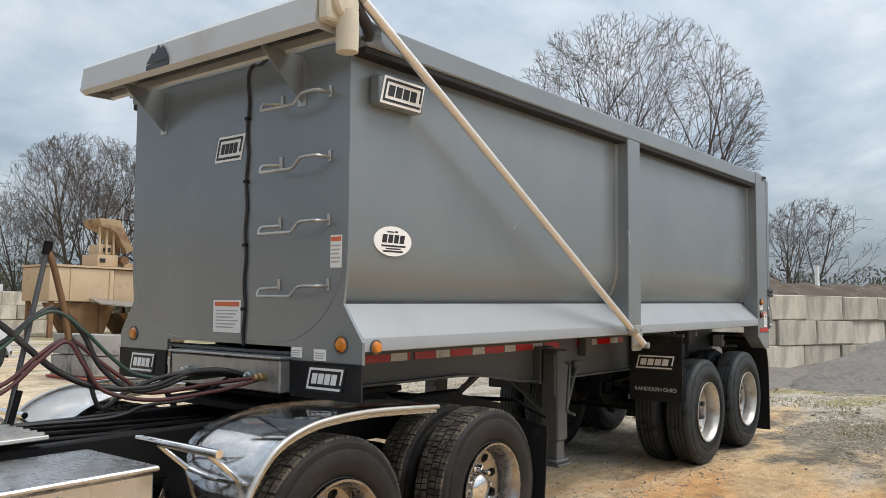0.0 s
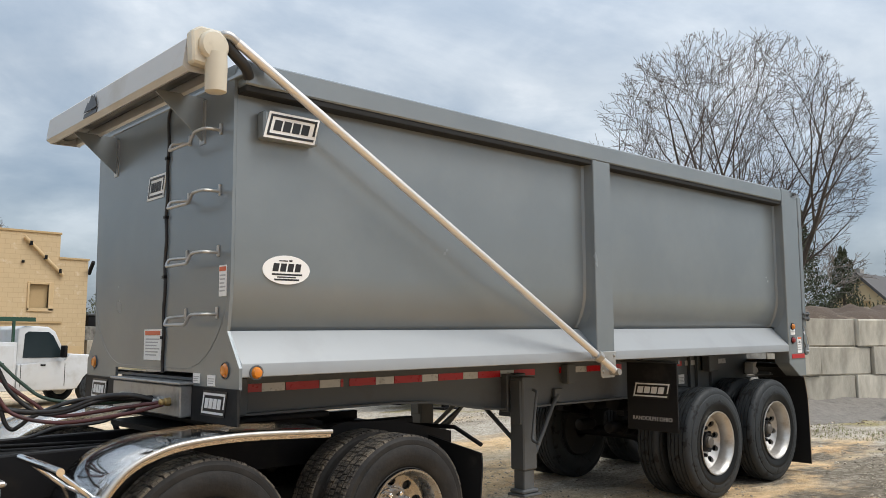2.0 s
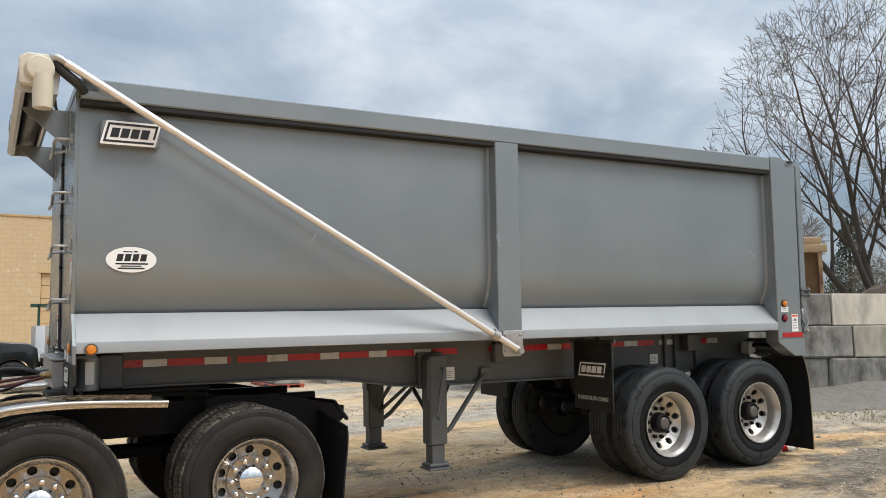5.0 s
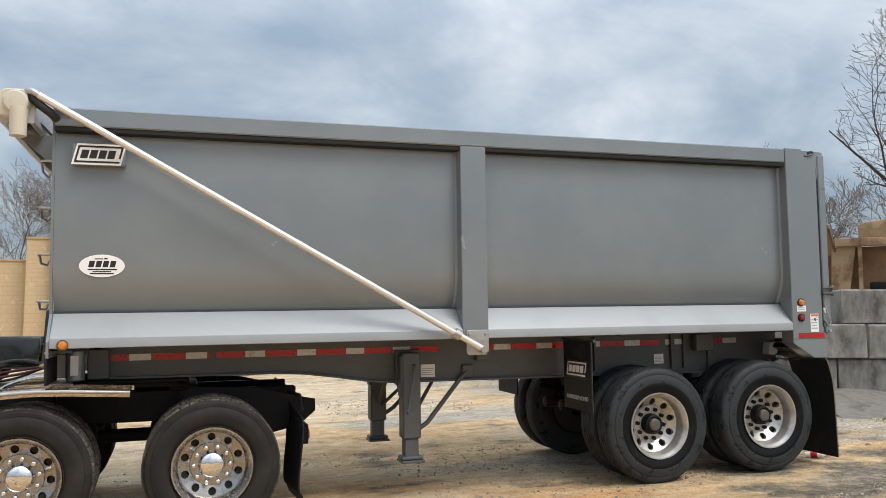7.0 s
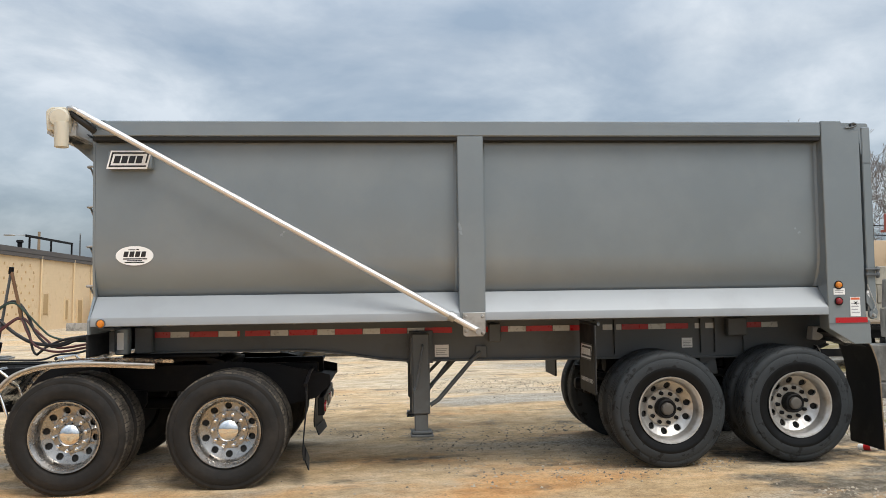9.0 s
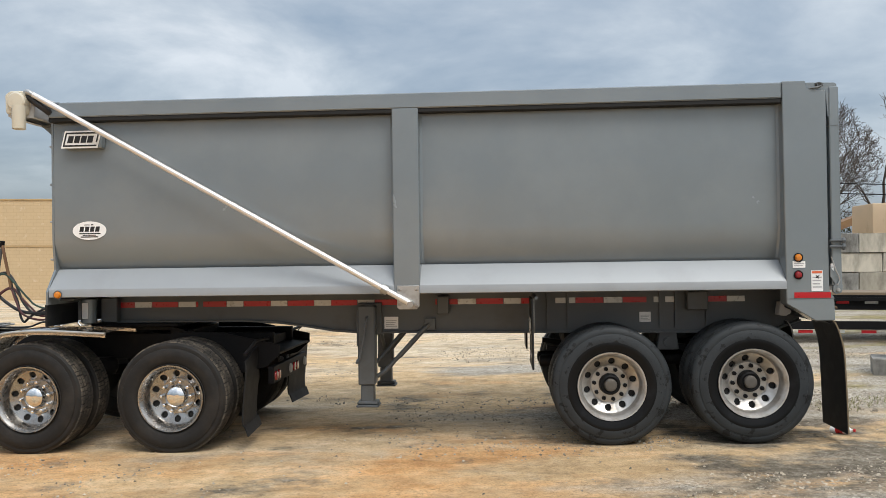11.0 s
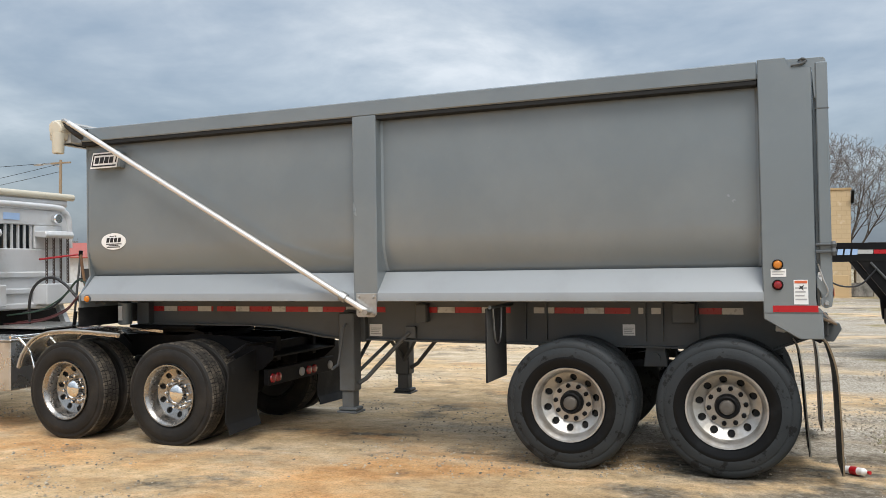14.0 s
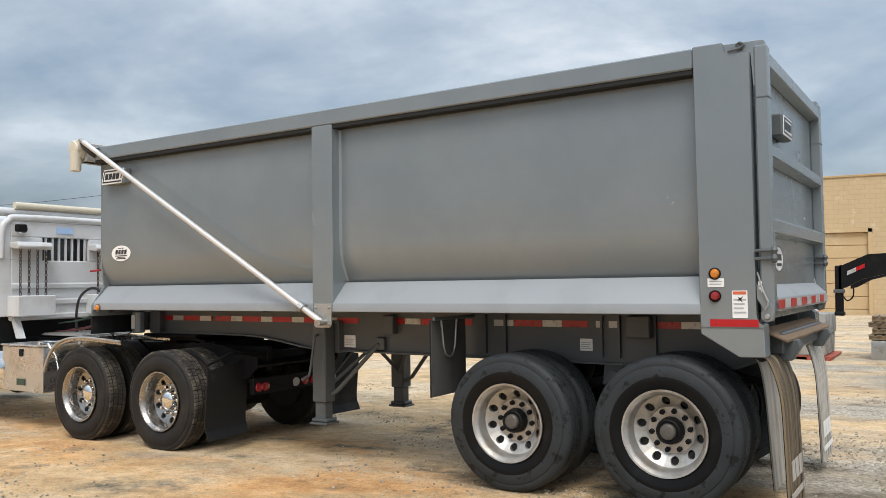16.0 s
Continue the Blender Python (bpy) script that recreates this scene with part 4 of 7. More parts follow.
def tyre_profile(y0, grooves=4):
    side = [(0.075, 0.29), (0.03, 0.306), (0.022, 0.318), (0.026, 0.324), (0.016, 0.335), (0.008, 0.36), (0.0, 0.40), (0.0, 0.42), (0.007, 0.455), (0.012, 0.465), (0.018, 0.468), (0.017, 0.478), (0.02, 0.5), (0.036, 0.52), (0.052, 0.527)]
    top = []
    for g in range(grooves):
        a = 0.075 + g * (0.13 / (grooves - 1))
        top += [(a - 0.006, 0.53), (a - 0.004, 0.519), (a + 0.004, 0.519), (a + 0.006, 0.53)]
    whole = side + top + [(0.28 - a, r) for a, r in reversed(side)]
    return [(y0 + a, r) for a, r in whole]


def make_wheels(name, parent, m, chrome_cap, lugs, grow=1.0):
    """A dual wheel; local y = 0 is the outer sidewall, +y runs inboard."""
    base = new(name)
    base.empty_display_size = 0.1
    base.parent = parent
    base.matrix_local = m
    base["label"] = "dual wheel with bright alloy rim" + (" and chrome hub cover" if chrome_cap else " and dark oil hub")
    for y0 in (0.0, 0.34):
        t = part("tyre", lathe([(a, r if r < 0.32 else 0.32 + (r - 0.32) * grow) for a, r in tyre_profile(y0)], "y", 64, close=True), RUBBER_DUSTY if lugs else RUBBER, base, "dusty black rubber tyre" if lugs else "black rubber tyre")
        if not lugs and not y0:
            part("bead_ring", lathe([(0.07, 0.288), (0.02, 0.31), (0.013, 0.322), (0.008, 0.345), (0.001, 0.37), (-0.003, 0.392), (0.0, 0.404), (0.02, 0.4), (0.07, 0.3)], "y", 64, close=True), BEAD, t)
        if lugs:
            bm = bmesh.new()
            rng = random.Random(3)
            for k in range(84):
                a = k * math.tau / 84
                chip = rng.uniform(-0.004, 0.0)
                for ya, yb in ((0.03, 0.078), (0.09, 0.135), (0.148, 0.19), (0.202, 0.25)):
                    rot = Matrix.Rotation(a + rng.uniform(-0.008, 0.008) + (0.035 if ya > 0.1 else 0), 4, "Y")
                    r0, r1 = (0.508, 0.5335 + chip) if ya in (0.03, 0.202) else (0.515, 0.533 + rng.uniform(-0.003, 0))
                    wl_, wr_ = rng.uniform(0.015, 0.0195), rng.uniform(0.015, 0.0195)
                    pts = [(-wl_, y0 + ya, r0), (wr_, y0 + ya, r0), (wr_ - 0.004, y0 + yb, r0), (-wl_ - 0.004, y0 + yb, r0)]
                    top = [(p[0] * 0.9, p[1] + (0.012 if p[1] == y0 + 0.03 else 0) - (0.012 if p[1] == y0 + 0.25 else 0), r1) for p in pts]
                    lo, hi = [bm.verts.new(rot @ Vector(p)) for p in pts], [bm.verts.new(rot @ Vector(p)) for p in top]
                    bm.faces.new(hi)
                    for i in range(4):
                        bm.faces.new((lo[i], lo[(i + 1) % 4], hi[(i + 1) % 4], hi[i]))
            part("tread", bm, TREAD, t, "worn block tread", smooth=False)
    bm = bmesh.new()
    lip = [(0.018, 0.306), (0.008, 0.314), (0.0, 0.312), (0.002, 0.300), (0.018, 0.288), (0.028, 0.281), (0.034, 0.277)]
    # the drive wheels are dished deeper than the trailer's
    d1, d0 = (0.152, 0.188) if chrome_cap else (0.13, 0.188)
    lathe(lip + [(0.06, 0.268), (d1 - 0.001, 0.262), (d1 + 0.006, 0.262), (0.07, 0.276), (0.05, 0.28)], "y", 48, bm, close=True)
    disc_with_holes(0.172, 0.262, 10, 0.031, d0, d1, 0.03, bm)
    lathe([(d0, 0.172), (d0 - 0.006, 0.168), (d0 - 0.006, 0.1), (d0 + 0.013, 0.1), (d0 + 0.013, 0.172)], "y", 48, bm, close=True)
    rim = part("rim", bm, ALLOY_OLD if chrome_cap else ALLOY, base, "polished alloy disc wheel")
    # inboard rim in near-black: shade behind the hand holes is painted in
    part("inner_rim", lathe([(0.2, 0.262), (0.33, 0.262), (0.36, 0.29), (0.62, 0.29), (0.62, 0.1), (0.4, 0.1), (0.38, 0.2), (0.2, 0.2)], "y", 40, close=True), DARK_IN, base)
    for k in range(10):
        a = (k + 0.5) * math.tau / 10
        c = (0.1425 * math.cos(a), 0, 0.1425 * math.sin(a))
        if chrome_cap:
            part("nut_cover", lathe([(0.118, 0.009), (0.122, 0.016), (0.165, 0.02), (0.184, 0.022)], "y", 10, centre=c), CHROME, rim)
        else:
            part("wheel_nut", lathe([(0.15, 0.01), (0.154, 0.019), (0.184, 0.021)], "y", 6, centre=c), BLACK, rim)
    if chrome_cap:
        part("hub_cover", lathe([(0.082, 0.004), (0.086, 0.045), (0.094, 0.075), (0.108, 0.094), (0.14, 0.106), (0.184, 0.112)], "y", 36), CHROME, base, "domed chrome hub cover")
    else:
        hub = part("hub", lathe([(0.11, 0.06), (0.1, 0.078), (0.106, 0.09), (0.14, 0.097), (0.182, 0.1), (0.195, 0.1)], "y", 32), GREASE, base, "black greasy hub")
        part("hub_cap", lathe([(0.076, 0.014), (0.074, 0.03), (0.078, 0.048), (0.086, 0.056), (0.112, 0.06)], "y", 24), CAP_BROWN, hub, "dull brown-grey oil cap")
    return base


TR = 0.034
for hx, hz in ((5.295, 0.463), (6.558, 0.487)):
    for near in (True, False):
        m = pose(hx, TR, hz, 0, 23 if hx < 6 else 11) if near else pose(hx, mirror_y(TR), hz, 0, 40, 180)
        make_wheels("wheel", trailer, m, False, False, 1.085)
    ax = part("axle", lathe([(0.25, 0.06), (2.15, 0.06)], "y", 16, centre=(hx, 0, hz)), BLACK, trailer)
    for sy in (0.82, 1.5):
        part("spring_hanger", prism([(hx - 0.08, hz), (hx - 0.12, 0.92), (hx + 0.12, 0.92), (hx + 0.08, hz)], "y", sy, sy + 0.06), BLACK, trailer)
    for cy in (0.92, 1.3):
        part("brake_chamber", lathe([(hx - 0.62, 0.02), (hx - 0.61, 0.052), (hx - 0.59, 0.062), (hx - 0.42, 0.065), (hx - 0.36, 0.04)], "x", 20, centre=(0, cy, hz + 0.13)), BLACK, trailer)
    part("brake_chamber", lathe([(hx - 0.34, 0.03), (hx - 0.33, 0.075), (hx - 0.2, 0.08), (hx - 0.12, 0.05)], "x", 18, centre=(0, 0.95, hz + 0.1)), BLACK, trailer)
for sy in (0.77, 1.56):
    part("leaf_spring", prism([(4.75, 0.72), (5.3, 0.62), (5.9, 0.74), (6.56, 0.64), (7.0, 0.72), (7.0, 0.77), (6.56, 0.7), (5.9, 0.8), (5.3, 0.69), (4.75, 0.77)], "y", sy, sy + 0.09), BLACK, trailer)
    part("equaliser", prism([(5.83, 0.72), (5.86, 0.94), (6.02, 0.94), (6.05, 0.72)], "y", sy - 0.05, sy + 0.1, 0.01), GREY_DK, trailer)
    part("pin", lathe([(sy - 0.08, 0.045), (sy + 0.1, 0.045)], "y", 16, centre=(5.94, 0, 0.8)), GREY_DK, trailer)

part("pale_bracket", prism([(6.93, 1.07), (6.95, 1.2), (7.03, 1.2), (7.05, 1.09), (7.0, 1.06)], "y", 0.47, 0.59, 0.008), HOUSING, trailer, "pale weathered bracket")
# flaps before and behind the wheels
for near in (True, False):
    y0, y1 = (0.035, 0.6) if near else (mirror_y(0.6), mirror_y(0.035))
    f = part("wheel_flap", box(4.575, 4.59, y0, y1, 0.62, 1.27, 0.003), FLAP, trailer, "black rubber mud flap")
    part("dusty_back", box(4.5905, 4.594, y0 + 0.004, y1 - 0.004, 0.624, 1.266), FLAP_DUST, f, "dust-greyed rubber back")
    outline_plate(f, "name_board", (4.574, (y0 + y1) / 2, 1.01), (0, -1, 0), (0, 0, 1), 0.41, 0.16, 0.25, (-1, 0, 0), "black board with white border")
    part("flap_bar", tube([(4.62, y0, 1.28), (4.62, 0.7 if near else mirror_y(0.7), 1.28)], 0.016, 8), GREY_DK, f)
    part("flap_hanger", tube(curve([(4.6, y0 + 0.15, 1.26), (4.605, y0 + 0.2, 0.98), (4.605, y0 + 0.34, 0.98), (4.6, y0 + 0.4, 1.26)], 4), 0.009, 6), GALV, f)
    if near:
        words = bpy.data.curves.new("lettering", "FONT")
        words.body, words.size, words.extrude, words.align_x, words.align_y = "RANDOLPH OHIO", 0.054, 0.001, "CENTER", "CENTER"
        words.offset = 0.001
        letters = new("lettering", words)
        letters.data.materials.append(DECAL_G)
        letters.parent = f
        letters.matrix_local = pose(4.5725, (y0 + y1) / 2, 0.735, 90, 0, -90)
    sheets = [([(7.25, 1.05), (7.29, 1.0), (7.345, 0.8), (7.362, 0.5), (7.375, 0.03)], y0, y1, FLAP_MUD, 0.36)]
    if near:
        sheets.append(([(7.06, 1.0), (7.1, 0.92), (7.13, 0.7), (7.15, 0.4), (7.175, 0.03)], 0.63, 1.12, FLAP_PALE, 0.0))
    for line, ya, yb, mat, words_at in sheets:
        if not near:
            line = [(x - 0.045, z) for x, z in line]
        ln = curve([(x, 0, z) for x, z in line], 5)
        bm = prism([(p.x, p.z) for p in ln] + [(p.x + 0.011, p.z + 0.003) for p in reversed(ln)], "y", ya, yb)
        rf = part("rear_flap", bm, mat if near else FLAP_PALE, trailer, "mud-caked curved rubber flap" if mat is FLAP_MUD and near else "dusty pale curved rubber flap")
        for k in range(4 if mat is FLAP_MUD else 0):
            yk = ya + (yb - ya) * (0.14 + 0.22 * k)
            part("rib", tube([(p.x + 0.012, yk, p.z) for p in ln], 0.006, 5), mat if near else FLAP_PALE, rf)
        part("front_sheet", prism([(p.x - 0.006, p.z) for p in ln] + [(p.x - 0.002, p.z) for p in reversed(ln)], "y", ya + 0.002, yb - 0.002), FLAP, rf, "black rubber front face")
        if words_at:
            xs_ = 7.365 + (0 if near else -0.045)
            bm = bmesh.new()
            for k in range(3):
                ka = ya + (yb - ya) * (0.14 + 0.25 * k)
                kb = ka + (yb - ya) * 0.2
                plate([(xs_ + 0.02, ka, words_at), (xs_ + 0.02, kb, words_at), (xs_ + 0.026, kb, words_at - 0.13), (xs_ + 0.026, ka, words_at - 0.13)], (1, 0, 0.1), 0.003, bm)
            plate([(xs_ + 0.028, ya + 0.03, 0.16), (xs_ + 0.028, yb - 0.03, 0.16), (xs_ + 0.031, yb - 0.03, 0.12), (xs_ + 0.031, ya + 0.03, 0.12)], (1, 0, 0.1), 0.003, bm)
            part("emblem", bm, FLAP_PALE if near else DECAL_W, rf)
    fb = [(7.0, 1.19), (7.27, 1.04), (7.24, 1.02), (6.98, 1.15)]
    part("fender_frame", prism(fb, "y", y0, y1), BLACK, trailer)

# tailgate
gate = part("tailgate", box(7.232, 7.252, 0.08, mirror_y(0.08), 1.3, 3.1), GREY, trailer, "ribbed grey steel tailgate")
for y0, y1 in ((0.0, 0.1), (mirror_y(0.1), mirror_y(0.0))):
    part("gate_stile", prism([(7.25, 1.36), (7.335, 1.36), (7.335, 3.145), (7.25, 3.145)], "y", y0, y1, 0.008), GREY, gate)
    part("stile_cap", box(7.247, 7.338, y0 - 0.003, y1 + 0.003, 2.79, 2.797), GREY_DK, gate)
    part("hinge_plate", prism([(7.0, 3.10), (7.0, 3.17), (7.05, 3.19), (7.31, 3.183), (7.325, 3.165), (7.325, 2.875), (7.238, 2.875), (7.232, 3.10)], "y", y0 + 0.012, y0 + 0.034, 0.004), GREY, gate)
    part("hinge_hook", tube(curve([(7.085, y0 - 0.004, 3.133), (7.12, y0 - 0.012, 3.135), (7.165, y0 - 0.012, 3.143), (7.19, y0 - 0.012, 3.163), (7.165, y0 - 0.012, 3.178), (7.14, y0 + 0.01, 3.172)], 4), 0.009, 8), GREY_DK, gate)
    part("hinge_pin", lathe([(y0 - 0.01, 0.02), (y0 + 0.05, 0.02)], "y", 14, centre=(7.165, 0, 3.16)), GREY_DK, gate)
    latch = part("latch_arm", box(7.222, 7.36, y0 - 0.03, y0 - 0.004, 1.7, 1.722, 0.004), GREY_DK, gate)
    part("latch_arm", box(7.222, 7.36, y0 - 0.03, y0 - 0.004, 1.755, 1.773, 0.004), GREY_DK, gate)
    part("latch_roller", lathe([(1.68, 0.01), (1.685, 0.016), (1.71, 0.024), (1.738, 0.015), (1.765, 0.024), (1.785, 0.015), (1.79, 0.008)], "z", 14, centre=(7.345, y0 - 0.015, 0)), GREY_DK, latch)
    part("lower_hook", prism([(7.226, 1.55), (7.245, 1.5), (7.31, 1.42), (7.335, 1.36), (7.325, 1.30), (7.28, 1.285), (7.25, 1.31), (7.25, 1.355), (7.275, 1.375), (7.255, 1.41), (7.226, 1.44)], "y", y0 - 0.014, y0 + 0.02, 0.004), GREY, gate)
    part("hook_pin", lathe([(y0 - 0.035, 0.014), (y0 - 0.014, 0.02)], "y", 12, centre=(7.29, 0, 1.325)), GALV, gate)
    part("cable", tube(curve([(7.236, y0 - 0.02, 1.62), (7.27, y0 - 0.03, 1.5), (7.3, y0 - 0.03, 1.42), (7.28, y0 - 0.03, 1.37)], 5), 0.006, 6), GALV, gate)
for z0, z1 in ((2.99, 3.145), (2.38, 2.52), (1.87, 2.015)):
    part("gate_rib", prism([(7.252, z0), (7.332, z0 + 0.025), (7.332, z1 - 0.035), (7.252, z1)], "y", 0.1, mirror_y(0.1), 0.006), GREY, gate)
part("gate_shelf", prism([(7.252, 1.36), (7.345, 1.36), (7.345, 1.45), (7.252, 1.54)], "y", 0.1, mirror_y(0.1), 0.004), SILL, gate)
for k in range(10):
    y0 = 0.08 + k * 0.226
    part("reflector_tape", box(7.345, 7.349, y0, y0 + 0.213, 1.375, 1.435), TAPE_R if k % 2 == 0 else TAPE_W, gate)
gb_ = part("sign_box", box(7.252, 7.335, 0.48, 0.84, 2.6, 2.76, 0.012), GREY_DK, gate, "raised name board")
outline_plate(gb_, "name_board", (7.337, 0.66, 2.68), (0, 1, 0), (0, 0, 1), 0.33, 0.145, 0.25, (1, 0, 0), "white board with black border", DECAL_W, DECAL_K)
oval(gate, 0.62, 1.72, 0.3, 0.17, x0=7.254)
part("bumper_beam", box(7.1, 7.32, 0.35, mirror_y(0.35), 1.05, 1.2, 0.01), GREY_DK, trailer)
part("spreader_lip", prism([(7.2, 1.235), (7.37, 1.16), (7.37, 1.14), (7.2, 1.215)], "y", 0.2, mirror_y(0.2), 0.004), MUD_PLANK, trailer, "muddy plank lip")
for y0 in (0.42, 1.86):
    hk = part("pintle_bracket", prism([(7.28, 1.13), (7.40, 1.15), (7.42, 1.10), (7.36, 1.0), (7.28, 1.0)], "y", y0, y0 + 0.1, 0.006), GREY_DK, trailer)
    part("bumper_lamp", box(7.32, 7.345, y0 + 0.14, y0 + 0.3, 1.06, 1.13, 0.008), REDLENS, hk)

# ---- the road tractor ----
tractor = thing("road_tractor", "white road tractor with black frame, polished fenders and headache rack", "truck", TILT.copy())
TC = 1.2
for y0, y1 in ((0.79, 0.87), (1.53, 1.61)):
    part("frame_rail", box(-6.0, 1.95, y0, y1, 0.66, 0.92, 0.008), BLACK, tractor)
for bx in (-1.9, -1.2, -0.6, 0.0, 0.55, 1.2, 1.8):
    part("cross_member", box(bx, bx + 0.09, 0.87, 1.53, 0.7, 0.86), BLACK, tractor)
for y0, y1 in ((0.5, 0.6), (1.8, 1.9)):
    part("ramp", prism([(0.95, 0.93), (1.05, 0.962), (1.52, 0.945), (1.79, 0.886), (2.09, 0.82), (2.09, 0.72), (1.95, 0.6), (1.6, 0.52), (1.1, 0.62)], "y", y0, y0 + 0.012), BLACK, tractor)
part("ramp_deck", prism([(1.15, 0.84), (1.75, 0.80), (2.08, 0.74), (2.08, 0.72), (1.75, 0.785), (1.15, 0.825)], "y", 0.512, 1.8), BLACK, tractor)
fifth = [(-0.1, 0.985), (0.3, 1.0), (0.85, 1.0), (1.04, 0.96), (1.04, 0.94), (0.85, 0.96), (0.3, 0.96), (-0.1, 0.95)]
part("fifth_wheel", prism(fifth, "y", 0.72, 1.68), GREASE, tractor, "greasy black fifth wheel")
for bx in (0.2, 0.85):
    part("fifth_wheel_foot", box(bx, bx + 0.25, 0.8, 1.6, 0.88, 0.96, 0.01), GREASE, tractor)

for hx, hz in ((-0.198, 0.374), (1.196, 0.379)):
    for near in (True, False):
        m = pose(hx, -0.05, hz, 0, 8 if hx < 0 else 17) if near else pose(hx, 2 * TC + 0.05, hz, 0, 30, 180)
        make_wheels("wheel", tractor, m, True, True)
    part("axle", lathe([(0.2, 0.09), (0.9, 0.09), (1.0, 0.2), (1.4, 0.2), (1.5, 0.09), (2.2, 0.09)], "y", 18, centre=(hx, 0, hz)), BLACK, tractor)
    part("air_spring", lathe([(0.5, 0.1), (0.55, 0.13), (0.64, 0.13), (0.68, 0.1)], "z", 18, centre=(hx + 0.35, 0.8, 0)), BLACK, tractor)
    part("air_spring", lathe([(0.5, 0.1), (0.55, 0.13), (0.64, 0.13), (0.68, 0.1)], "z", 18, centre=(hx + 0.35, 1.6, 0)), BLACK, tractor)
part("drive_shaft", lathe([(-4.0, 0.06), (1.2, 0.06)], "x", 14, centre=(0, TC, 0.5)), BLACK, tractor)

fend = curve([(-0.86, 0, 0.60), (-0.80, 0, 0.74), (-0.66, 0, 0.90), (-0.45, 0, 0.985), (-0.2, 0, 1.012), (0.1, 0, 1.012), (0.58, 0, 0.985)], 6)
for near in (True, False):
    y0, y1 = (-0.055, 0.60) if near else (1.80, 2.455)
    bm = bmesh.new()
    ring = []
    for i, p in enumerate(fend):
        q = fend[min(i + 1, len(fend) - 1)] - fend[max(i - 1, 0)]
        nrm = Vector((-q.z, 0, q.x)).normalized()
        # slight crown across and rolled edges
        row = []
        for s, drop in ((0, -0.03), (0.0, 0.0), (0.02, 0.008), (0.25, 0.02), (0.5, 0.024), (0.75, 0.02), (0.98, 0.008), (1, 0), (1, -0.03)):
            v = p + nrm * drop
            row.append(bm.verts.new((v.x, y0 + s * (y1 - y0), v.z)))
        ring.append(row)
    for a, b in zip(ring, ring[1:]):
        for i in range(8):
            bm.faces.new((a[i], a[i + 1], b[i + 1], b[i]))
    bmesh.ops.solidify(bm, geom=bm.faces[:], thickness=0.004)
    fe = part("fender", bm, STAINLESS, tractor, "polished stainless half fender")
    ye = y0 - 0.008 if near else y1 + 0.008
    part("fender_trim", tube([(p.x, ye, p.z + 0.006) for p in fend], 0.014, 8), ALLOY, fe)
    ys = 0.05 if near else 2.35
    for s in (0.0, 0.5):
        part("fender_bracket", tube([(-0.98, ys + s * (0.8 if near else -0.8), 0.93), (-0.80, ys + s * (0.8 if near else -0.8), 0.78), (-0.72, ys + s * (0.8 if near else -0.8), 0.55)], 0.014, 8), CHROME, fe)
    part("fender_bracket", tube([(-0.98, y0, 0.93), (-0.98, y1, 0.93)], 0.02, 10), CHROME, fe, "chrome cross tube")
    part("fender_post", tube([(-0.05, 0.62 if near else 1.78, 0.99), (-0.05, 0.8 if near else 1.6, 0.82)], 0.02, 8), BLACK, fe)
    # rear flap on an angled hanger
    ya, yb = (-0.02, 0.58) if near else (1.82, 2.42)
    line = curve([(1.90, 0, 0.72), (1.905, 0, 0.6), (1.88, 0, 0.35), (1.87, 0, 0.14), (1.92, 0, -0.02)], 5)
    bm = prism([(p.x, p.z) for p in line] + [(p.x + 0.012, p.z) for p in reversed(line)], "y", ya, yb)
    for v in bm.verts:
        f = (v.co.y - ya) / (yb - ya) if near else (yb - v.co.y) / (yb - ya)
        v.co.x -= 0.05 * f
        if v.co.z > 0.5:
            v.co.z += 0.1 * f
        if v.co.z < 0.1:
            v.co.z += 0.16 * (0.5 - f) ** 2
    mf = part("mud_flap", bm, FLAP, tractor, "black rubber mud flap")
    part("flap_hanger", tube([(1.9, ya, 0.78), (1.92, ya + 0.3, 0.88), (1.9, 0.8 if near else 1.6, 0.86)], 0.016, 8), BLACK, mf)
tl = part("tail_bar", box(1.97, 2.03, 0.5, 1.9, 0.43, 0.6, 0.006), BLACK, tractor)
for ly, mat in ((0.58, REDLENS), (0.68, REDLENS), (1.15, DECAL_G), (1.3, REDLENS), (1.42, REDLENS), (1.78, DECAL_G)):
    part("tail_lamp", lathe([(2.03, 0.05), (2.045, 0.045), (2.05, 0.02)], "x", 18, centre=(0, ly, 0.505)), mat, tl, "red tail lamp" if mat is REDLENS else "dull white reversing lamp")

# deck, tool box and tank behind the cab
tb = part("tool_box", box(-2.09, -1.19, 0.12, 0.72, 0.30, 0.865, 0.012), DIAMOND, tractor, "diamond-plate aluminium tool box")
bm = bmesh.new()
for i in range(24):
    for j in range(16):
        cx, cz = -2.07 + 0.036 * (i + 0.5), 0.31 + 0.034 * (j + 0.5)
        s = 1 if (i + j) % 2 else -1
        plate([(cx - 0.009, 0.1195, cz - 0.009 * s), (cx - 0.003, 0.1195, cz + 0.002 * s), (cx + 0.009, 0.1195, cz + 0.009 * s), (cx + 0.003, 0.1195, cz - 0.002 * s)], (0, -1, 0), 0.001, bm)
part("tread_pattern", bm, DIAMOND, tb)
lid = part("lid", box(-2.11, -1.17, 0.105, 0.735, 0.865, 0.89, 0.008), DIAMOND, tb)
bm = bmesh.new()
